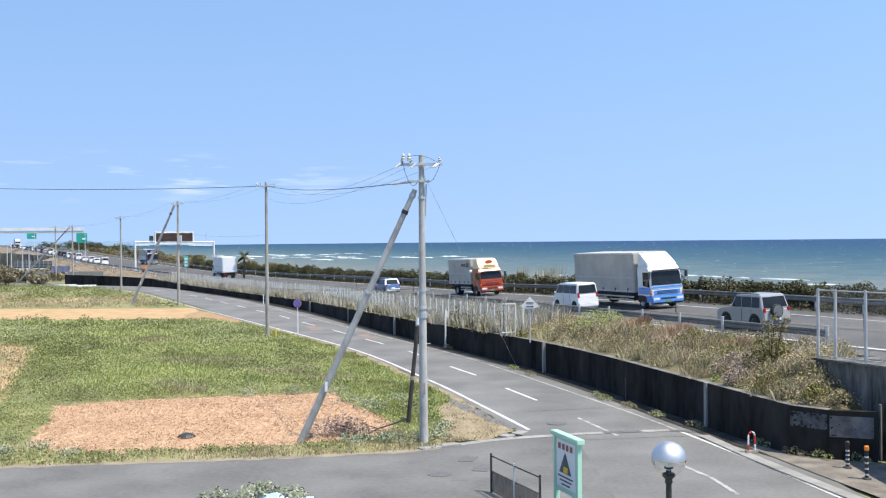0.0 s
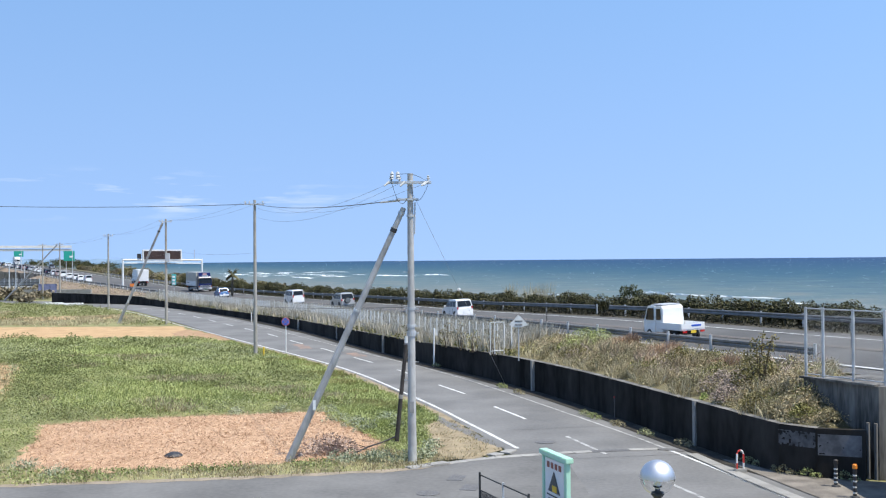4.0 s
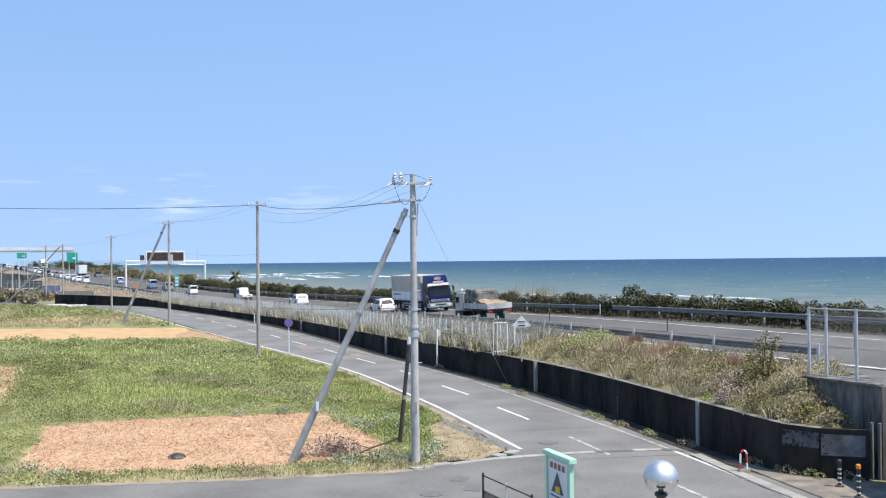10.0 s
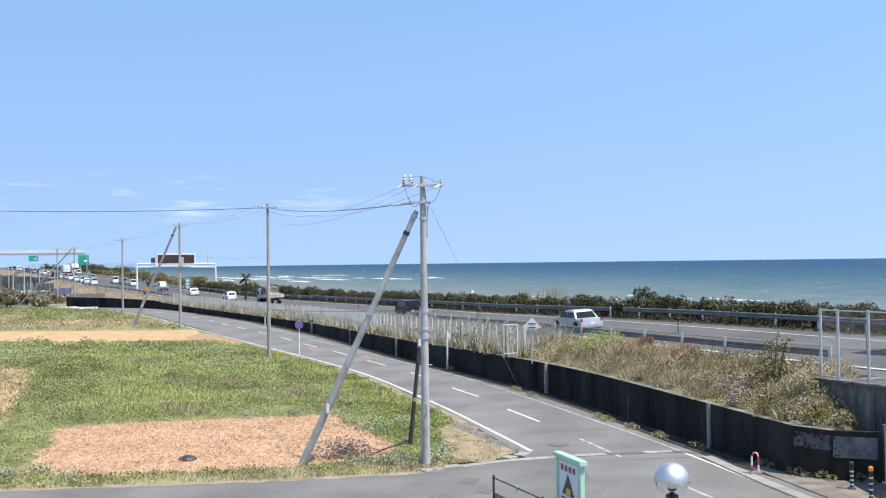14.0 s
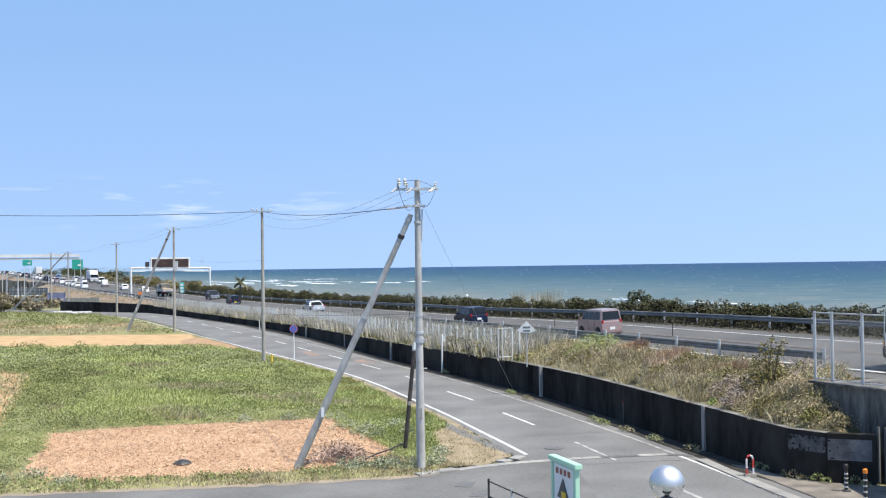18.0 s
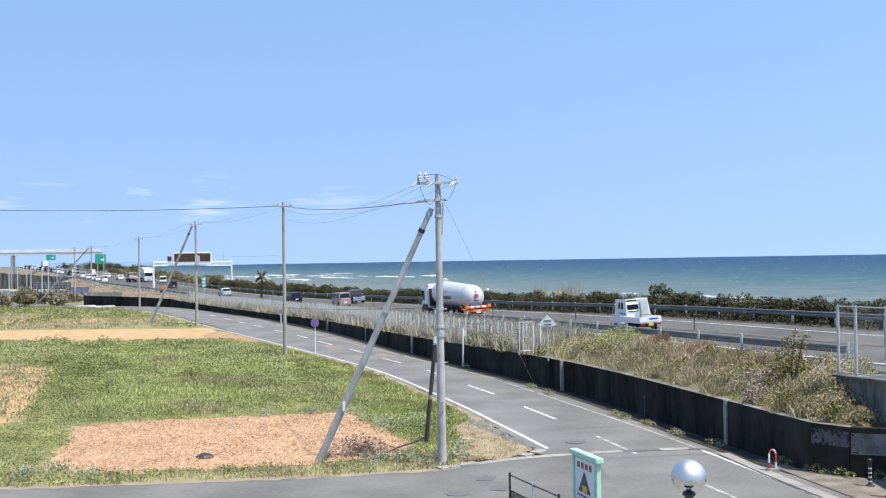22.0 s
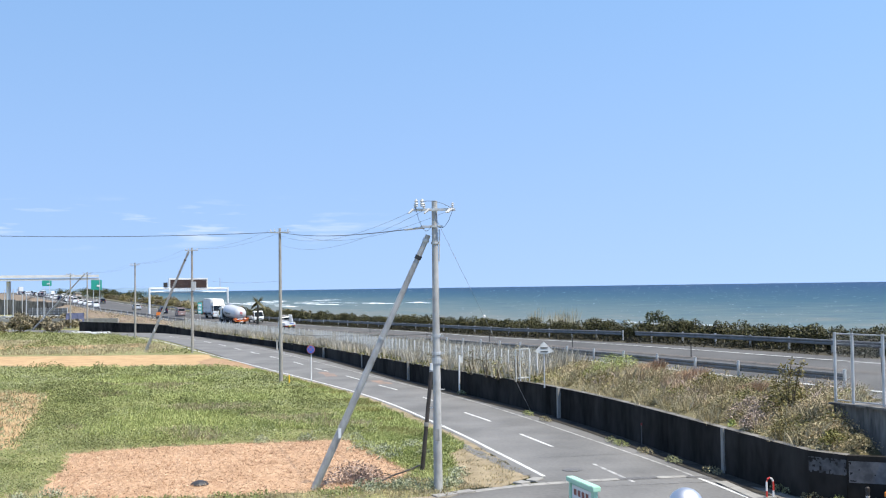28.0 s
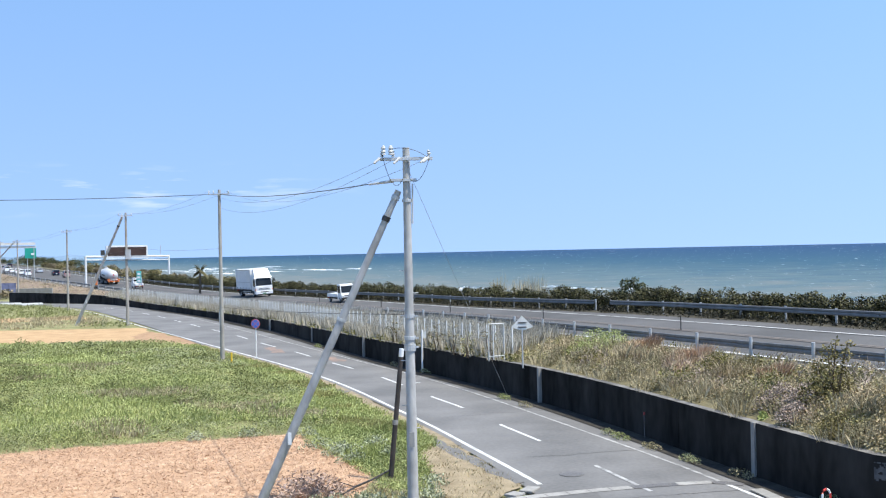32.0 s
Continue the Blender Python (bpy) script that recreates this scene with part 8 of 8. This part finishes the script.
def tanker(name, label):
    t = thing(name, label=label, category="tank truck", group="traffic")
    L, W = 11.4, 2.3
    f, r = L / 2, -L / 2
    truck_cab(t, f, W, 2.75, WHITE_P, UNDER, length=1.9)
    part("cab_roof_fairing", side_body([(f - 1.85, 2.74), (f - 0.5, 2.74), (f - 1.5, 3.0), (f - 1.85, 3.0)], lambda z: W / 2 - 0.12, 0.04), WHITE_P, t)
    part("cab_back", box((0, f - 2.02, 1.75), (W - 0.3, 0.2, 1.6), bevel=0.03), DARK, t)
    part("exhaust", rod((0.8, f - 2.3, 0.8), (0.8, f - 2.3, 2.5), 0.09, None, 10), UNDER, t)
    silver = mat("tank_silver", (0.56, 0.56, 0.575), (0.64, 0.64, 0.655), 0.4, 1.0, 0.0, 0.2)
    R = 1.1
    y0, y1 = r + 0.3, f - 2.3
    ln = y1 - y0
    prof = [(0, 0), (R * 0.3, 0.05), (R * 0.58, 0.17), (R * 0.8, 0.4), (R * 0.91, 0.72), (R * 0.95, 1.0), (R, ln - 0.9), (R * 0.96, ln - 0.55), (R * 0.8, ln - 0.25), (R * 0.45, ln - 0.07), (0, ln)]
    tank = part("tank", lathe(prof, 36), silver, t, smooth=True)
    tank.matrix_basis = pose(0, y0, 1.74, -87.2, 0, 0)
    part("tank_seam", lathe([(R * 0.955, 0), (R * 0.965, 0.02), (R * 0.965, 0.06), (R * 0.955, 0.08)], 36, at=(0, 0, 0)), STEEL, t).matrix_basis = pose(0, y0 + 1.0, 1.74 + 0.049, -87.2, 0, 0)
    part("hatch_rail", box((0, y1 - 1.1, 3.27), (0.6, 1.3, 0.12), bevel=0.03), STEEL, t)
    for dy in (-0.4, 0.35):
        part("hatch", lathe([(0.22, 0), (0.22, 0.12), (0.15, 0.17), (0, 0.17)], 14, at=(0, y1 - 1.1 + dy, 3.31)), STEEL, t)
    orange = paint("frame_orange", (0.80, 0.20, 0.03), 0.45)
    for sd in (-1, 1):
        part("frame_rail", box((sd * 0.5, r + 2.6, 0.98), (0.14, 4.6, 0.2)), UNDER, t)
        part("rear_arm", tube([(sd * 0.95, r + 1.7, 1.05), (sd * 1.0, r + 1.2, 0.78), (sd * 1.0, r + 0.3, 0.7)], 0.09, 8), orange, t)
        part("rear_light_box", box((sd * 1.02, r + 0.06, 0.98), (0.34, 0.26, 0.3), bevel=0.03), orange, t)
        part("rear_lamp", box((sd * 0.62, r - 0.03, 0.78), (0.34, 0.06, 0.14)), LAMP_R, t)
        wheel(t, sd * (W / 2 - 0.16), f - 1.25, 0.48, 0.28)
        for y in (f - 3.5, f - 4.7, r + 3.5, r + 2.3):
            wheel(t, sd * (W / 2 - 0.28), y, 0.48, 0.52)
        for k in range(9):
            part("marking", box((sd * (R - 0.03), y1 - 1.9 - k * 0.42, 1.92 - k * 0.02), (0.05, 0.27, 0.26)), BAR_D, t)
        # dark bar that imitates the stripe reflected in the tank below the lettering
        part("reflection_stripe", box((sd * (R - 0.045), y1 - 3.5, 1.68), (0.05, 3.6, 0.05)), BAR_D, t)
        part("cab_side_skirt", box((sd * (W / 2 + 0.004), f - 1.1, 0.85), (0.02, 1.5, 0.5)), UNDER, t)
        part("air_tank", rod((sd * 0.95, f - 5.4, 0.85), (sd * 0.95, f - 6.8, 0.85), 0.2, None, 12), UNDER, t)
        part("landing_leg", box((sd * 0.7, f - 6.9, 0.75), (0.14, 0.14, 0.6)), UNDER, t)
        part("mudguard", box((sd * (W / 2 - 0.28), r + 2.9, 1.04), (0.54, 2.4, 0.05)), DARK, t)
    part("saddle", box((0, y1 - 1.0, 1.0), (1.5, 0.5, 0.36)), UNDER, t)
    part("saddle", box((0, y0 + 1.6, 1.0), (1.5, 0.5, 0.36)), UNDER, t)
    part("rear_bumper", box((0, r + 0.1, 0.62), (W - 0.1, 0.18, 0.22), bevel=0.03), orange, t)
    part("rear_rail", box((0, r + 0.05, 0.95), (W - 0.7, 0.1, 0.16), bevel=0.02), WHITE_P, t)
    for k in range(4):
        part("bumper_stripe", box((-0.85 + k * 0.56, r - 0.004, 0.95), (0.2, 0.02, 0.12)), orange, t)
    em = part("rear_emblem", lathe([(0.13, 0), (0.21, 0), (0.21, 0.03), (0.13, 0.03)], 6), RED_P, t)
    em.matrix_basis = pose(0, y0 - 0.0, 1.88, 90, 0, 0)
    part("rear_emblem_core", box((0, y0 - 0.015, 1.88), (0.12, 0.03, 0.12), rz=0), RED_P, t)
    part("rear_mark", box((0, y0 + 0.05, 2.28), (0.14, 0.04, 0.1)), RED_P, t)
    part("rear_lettering", box((0, y0 + 0.03, 1.48), (0.5, 0.04, 0.07)), BAR_D, t)
    part("chassis", box((0, 2.0, 0.85), (0.9, L - 6, 0.25)), UNDER, t)
    part("number_plate", box((0.0, r - 0.01, 0.5), (0.4, 0.02, 0.18)), FENCE_W, t)
    return t


def pickup(name, label):
    blue = paint("pickup_blue", (0.010, 0.017, 0.042), 0.3, spec=0.12)
    t = thing(name, label=label, category="pickup truck", group="traffic")
    L, W, h = 4.5, 1.7, 1.7
    f, r = L / 2, -L / 2
    belt = 1.03
    hw = lambda z: W / 2 - 0.05 * max(0, 0.5 - z) - (0.14 * (z - belt) / (h - belt) if z > belt else 0)
    part("body", side_body([(-0.7, 0.3), (f - 0.08, 0.3), (f, 0.45), (f - 0.03, 0.86), (f - 0.2, 0.94), (f - 1.05, belt), (-0.75, belt)], hw, 0.05), blue, t)
    part("cabin", side_body([(f - 1.05, belt - 0.03), (f - 1.6, h - 0.04), (f - 1.8, h), (-0.55, h), (-0.7, h - 0.06), (-0.74, belt - 0.03)], hw, 0.03), blue, t)
    part("windscreen", cross_panel((f - 1.08, belt + 0.03), (f - 1.5, h - 0.12), W / 2 - 0.08, W / 2 - 0.18), GLASS_D, t)
    part("rear_window", cross_panel((-0.75, belt + 0.1), (-0.73, h - 0.12), W / 2 - 0.12, W / 2 - 0.2), GLASS_D, t)
    part("bed_floor", box((0, (r - 0.75) / 2, 0.66), (W - 0.1, -0.75 - r, 0.08)), UNDER, t)
    part("tail_gate", box((0, r + 0.03, 0.8), (W - 0.1, 0.06, 0.46), bevel=0.015), blue, t)
    part("grille", box((0, f - 0.0, 0.72), (0.95, 0.06, 0.2), bevel=0.02), RIM, t)
    part("front_bumper", box((0, f - 0.02, 0.46), (W - 0.08, 0.2, 0.24), bevel=0.04), RIM, t)
    part("chassis", box((0, -0.2, 0.4), (0.9, L - 0.5, 0.16)), UNDER, t)
    for sd in (-1, 1):
        part("bed_side", box((sd * (W / 2 - 0.04), (r - 0.72) / 2, 0.76), (0.07, -0.72 - r, 0.56), bevel=0.02), blue, t)
        for a_, b_ in ((-0.6, 0.02), (0.08, 0.72)):
            part("side_window", side_panel([(a_, belt + 0.03), (b_ + (0.2 if b_ > 0.5 else 0), belt + 0.03), (b_ - (0.1 if b_ > 0.5 else 0), h - 0.12), (a_, h - 0.12)], hw, sd), GLASS_D, t)
        part("head_lamp", box((sd * (W / 2 - 0.22), f - 0.04, 0.74), (0.3, 0.1, 0.18), bevel=0.02), LAMP_C, t)
        part("tail_lamp", box((sd * (W / 2 - 0.08), r, 0.84), (0.12, 0.06, 0.3)), LAMP_R, t)
        part("mirror", box((sd * (W / 2 + 0.1), f - 1.25, belt + 0.1), (0.18, 0.08, 0.16), bevel=0.02), RIM, t)
        for y in (f - 0.8, r + 0.95):
            wheel(t, sd * (W / 2 - 0.08), y, 0.36, 0.24)
    return t


def rack_truck():
    t = kei_truck("light_truck", "white light truck with a glass-carrying rack behind its cab", WHITE_P, 3.7, 1.5, 1.75)
    f, r, W = 1.85, -1.85, 1.5
    for sd in (-1, 1):
        x = sd * (W / 2 + 0.03)
        y0, y1 = f - 2.2, f - 0.75
        part("rack_panel", side_panel([(y0 - 0.08, 0.98), (y1 + 0.1, 0.98), (y1 - 0.12, 1.93), (y0 + 0.1, 1.97)], lambda z: W / 2 + 0.02 - 0.06 * (z - 1), sd, 0.012), WHITE_CAR, t)
        for a_ in (0.42, 0.78):
            part("rack_window", side_panel([(y0 + a_, 1.4), (y0 + a_ + 0.27, 1.4), (y0 + a_ + 0.26, 1.8), (y0 + a_ + 0.02, 1.8)], lambda z: W / 2 + 0.03 - 0.06 * (z - 1), sd, 0.012), GLASS_D, t)
        for yb, yt in ((y0 - 0.08, y0 + 0.1), (y0 + 0.36, y0 + 0.4), (y0 + 0.74, y0 + 0.75), (y0 + 1.14, y0 + 1.1), (y1 + 0.1, y1 - 0.12)):
            part("rack_post", rod((x + sd * 0.02, yb, 0.95), (x - sd * 0.05, yt, 2.0), 0.025, None, 8), WHITE_P, t)
        part("rack_rail", rod((x - sd * 0.05, y0 + 0.08, 1.98), (x - sd * 0.05, y1 - 0.1, 1.95), 0.03, None, 8), WHITE_P, t)
        for k in range(3):
            part("rack_lettering", box((x + sd * 0.012, y0 + 0.28 + k * 0.24, 1.13), (0.01, 0.19, 0.12)), BLUE_P, t)
    part("rack_rail", rod((-W / 2, f - 2.13, 1.98), (W / 2, f - 2.13, 1.98), 0.03, None, 8), WHITE_P, t)
    return t


def offroader():
    t = car("car", "silver-grey off-road car with a spare wheel on its back door", SILVER_SUV, 3.9, 1.6, 1.72, "suv", lower=GREY_CAR)
    sp = part("spare_wheel", lathe([(0, -0.1), (0.3, -0.1), (0.34, -0.06), (0.34, 0.06), (0.3, 0.1), (0, 0.1)], 20), TYRE, t)
    sp.matrix_basis = pose(-0.1, -2.06, 0.92, 90, 0, 0)
    part("wheel_cover", lathe([(0, 0), (0.27, 0), (0.26, 0.02), (0, 0.03)], 18), GREY_CAR, sp).matrix_basis = pose(0, 0, 0.1)
    for sd in (-1, 1):
        part("roof_rail", rod((sd * 0.58, -1.4, 1.75), (sd * 0.58, 0.2, 1.75), 0.025, None, 8), DARK, t)
    return t


WHITE_CAR = paint("car_white", (0.80, 0.80, 0.80), 0.25)
SILVER_SUV = paint("car_silver_grey", (0.40, 0.40, 0.395), 0.3, 0.2)
SILVER_CAR = paint("car_silver", (0.52, 0.54, 0.56), 0.28, 0.4)
GREY_CAR = paint("car_grey", (0.16, 0.175, 0.18), 0.3, 0.2)
NAVY_CAR = paint("car_navy", (0.012, 0.018, 0.040), 0.3, spec=0.15)
PEWTER = paint("car_pewter", (0.42, 0.30, 0.28), 0.3, 0.4)
LIGHTBLUE = paint("car_blue", (0.12, 0.22, 0.42), 0.25, 0.2)
CARGO_G = mat("cargo_grey", (0.38, 0.36, 0.325), (0.49, 0.47, 0.43), 0.55, 0.8, 0.05, fine=8)
CARGO_W = mat("cargo_white", (0.66, 0.67, 0.68), (0.74, 0.75, 0.76), 0.5, 0.8, 0.05, fine=8)
CAB_BLUE = paint("cab_blue", (0.005, 0.014, 0.085), 0.3, spec=0.2)
CAB_LBLUE = paint("cab_light_blue", (0.10, 0.30, 0.72), 0.3)
CAB_RED = paint("cab_red", (0.42, 0.07, 0.03), 0.3)
FAIR_CREAM = paint("fairing_cream", (0.82, 0.62, 0.35), 0.4)

def emblem(t, f, z, m1, m2):
    e = part("emblem", lathe([(0, 0), (0.3, 0), (0.28, 0.05), (0, 0.06)], 18), m1, t)
    e.matrix_basis = pose(0, f - 0.42, z, 75, 0, 0) @ Matrix.Diagonal((1.3, 0.6, 1, 1))
    part("name_plate", box((0, f - 0.3, z - 0.36), (1.1, 0.06, 0.22), rx=-15), m2, t)


TRAFFIC = [
    (box_truck("truck", "box truck with white and light-blue cab and grey body", WHITE_P, CARGO_G, 10.3, 2.35, 3.6, 2.7, CAB_LBLUE, WHITE_P, CAB_LBLUE, slope=0.3), "B", [(0, 60.3), (1, 45.3), (2, 27.5)]),
    (box_truck("truck", "box truck with a red cab, cream roof fairing and grey body", CAB_RED, CARGO_G, 7.3, 2.2, 3.3, 2.4, CAB_RED, FAIR_CREAM), "B", [(0, 87.2), (2.5, 44.6)]),
    (box_truck("truck", "box truck with a dark blue cab and ribbed grey body", CAB_BLUE, CARGO_G, 10.2, 2.4, 3.55, 2.75, RIM, CAB_BLUE, axles=2, slope=1.05, lower_panel=CARGO_W), "B", [(0, 262.5), (6.5, 159.8), (13, 46.7)]),
    (car("van", "long white delivery van with dark windows", WHITE_CAR, 3.6, 1.56, 1.8, "van"), "A", [(0, 60.5), (3, 113.9), (6, 162.5)]),
    (offroader(), "A", [(0, 41.1), (3, 95.3), (6, 145.3)]),
    (car("car", "light blue hatchback with pale lower body", LIGHTBLUE, 3.6, 1.6, 1.5, "wagon", lower=WHITE_CAR), "A", [(0, 101.2), (1, 117.8)]),
    (car("van", "tall white minivan with tinted glass", WHITE_CAR, 3.4, 1.5, 1.6, "minivan"), "A", [(1.5, 37.5), (3.8, 76.1), (6, 116.8)]),
    (kei_truck("light_truck", "white light truck with a low-sided open bed", WHITE_P, 3.9, 1.5, 1.85, crew=True), "A", [(0, -25.7), (3.4, 36.0), (5.5, 75.3), (10, 155.7)]),
    (car("car", "long white station wagon with dark windows", WHITE_CAR, 3.6, 1.58, 1.40, "wagon"), "A", [(5.5, 50.4), (7.2, 80.8), (9, 112.1)]),
    (car("car", "white compact wagon with red lamps", WHITE_CAR, 3.55, 1.56, 1.40, "wagon"), "A", [(0, -76.9), (10, 100.2)]),
    (flatbed("truck", "flatbed truck with white gates and a dark covered load"), "A", [(0, -105.5), (10, 75.0)]),
    (car("car", "dark grey tall small car with a yellow plate", NAVY_CAR, 3.2, 1.46, 1.55, "kei_van", plate=PLATE_Y, lower=GREY_CAR), "A", [(0, -147.5), (10, 26.3)]),
    (car("car", "silver-white saloon car with red lamps", SILVER_CAR, 4.3, 1.68, 1.38, "sedan"), "A", [(13, 43.7), (16.5, 102.9), (20, 155.9)]),
    (car("car", "dark navy blue family wagon", NAVY_CAR, 3.7, 1.58, 1.5, "minivan"), "A", [(0, -214.4), (10, -51.6)]),
    (car("van", "pinkish grey small van with large rear window", PEWTER, 3.25, 1.48, 1.72, "kei_van"), "A", [(0, -241.2), (10, -75.7)]),
    (tanker("tank_truck", "silver tank truck with white cab and orange frame"), "A", [(19, 40.5), (25.5, 141.7), (32, 232.7)]),
    (rack_truck(), "A", [(0, -283.3), (21, 41.2), (22, 54.8), (23, 70.2), (32, 205)]),
    (pickup("pickup_truck", "dark blue double-cab pickup truck"), "B", [(0, 490.9), (10, 326.6)]),
    (box_truck("truck", "white box truck with tall roof fairing", WHITE_P, CARGO_W, 8.6, 2.35, 3.7, 2.75, WHITE_P, WHITE_P), "B", [(25, 250.0), (28.5, 201.1), (32, 146.7)]),
    (kei_truck("light_truck", "white light truck with an open bed", WHITE_P, 4.4, 1.65, 1.95), "B", [(0, 609.6), (10, 455.0)]),
    (box_truck("truck", "white refrigerated box truck heading away", WHITE_P, CARGO_W, 7.5, 2.25, 3.5, 2.5, WHITE_P, WHITE_P), "A", [(0, 173.5), (10, 333.5)]),
]

emblem(TRAFFIC[2][0], 5.1, 3.2, paint("emblem_rose", (0.8, 0.45, 0.42), 0.4), CARGO_W)
emblem(TRAFFIC[1][0], 3.65, 2.97, paint("emblem_orange", (0.7, 0.2, 0.06), 0.4), FAIR_CREAM)
for sd_ in (-1, 1):
    for y_, w_ in ((1.1, 0.5), (0.45, 0.26), (0.1, 0.26), (-0.25, 0.26)):
        part("marking", box((sd_ * 1.185, y_, 2.75), (0.012, w_, 0.4 if w_ > 0.3 else 0.22)), BAR_D, TRAFFIC[1][0])

QUEUE = []
rq = random.Random(31)
SRC = [TRAFFIC[k][0] for k in (3, 6, 8, 9, 11, 12, 13, 14)]
s_q = 262.0
while s_q < 520:
    src = SRC[rq.randrange(len(SRC))]
    QUEUE.append((copy_thing(src, pose(0, 0, 0)), s_q, rq.uniform(1.2, 1.7)))
    s_q += rq.uniform(7.5, 15)


def along(knots, t):
    """Metres along the highway at t, on straight pieces through the knots and beyond them."""
    for (t0, s0), (t1, s1) in zip(knots, knots[1:]):
        if t <= t1 or (t1, s1) == knots[-1]:
            return s0 + (s1 - s0) * (t - t0) / (t1 - t0)


def motions():
    for ob, s0, v in QUEUE:
        rows = []
        for t in (0, 16, 32):
            p, q = hwy(s0 + 1.5 * t, 32.6, 0.02), hwy(s0 + 1.5 * t + 1, 32.6, 0.02)
            rows.append((t, pose(p.x, p.y, p.z, 0, 0, math.degrees(math.atan2(-(q.x - p.x), q.y - p.y)))))
        walk(ob, rows)
    for ob, lane, knots in TRAFFIC:
        rows = []
        for t in range(33):
            s = min(max(along(knots, t), -400), 780)
            n = LANE_A if lane == "A" else LANE_B
            p, q = hwy(s, n, 0.055), hwy(s + (1 if lane == "A" else -1), n, 0.055)
            d = q - p
            pitch = math.degrees(math.atan2(d.z, math.hypot(d.x, d.y)))
            rows.append((t, pose(p.x, p.y, p.z, pitch, math.degrees(tilt(s)) * (-1 if lane == "A" else 1), math.degrees(math.atan2(-d.x, d.y)))))
        walk(ob, rows)
    for ob, s, n, v, ph in BREAKERS:
        rows = []
        for t in (0, 8, 16, 24, 32):
            m = n - v * (t - 16) + 6
            rows.append((t, pose(UX * s + NX * m, UY * s + NY * m, SEA_Z + 0.1 * math.sin(t * 0.7 + ph), 0, 0, ROT + ph)))
        walk(ob, rows)


motions()
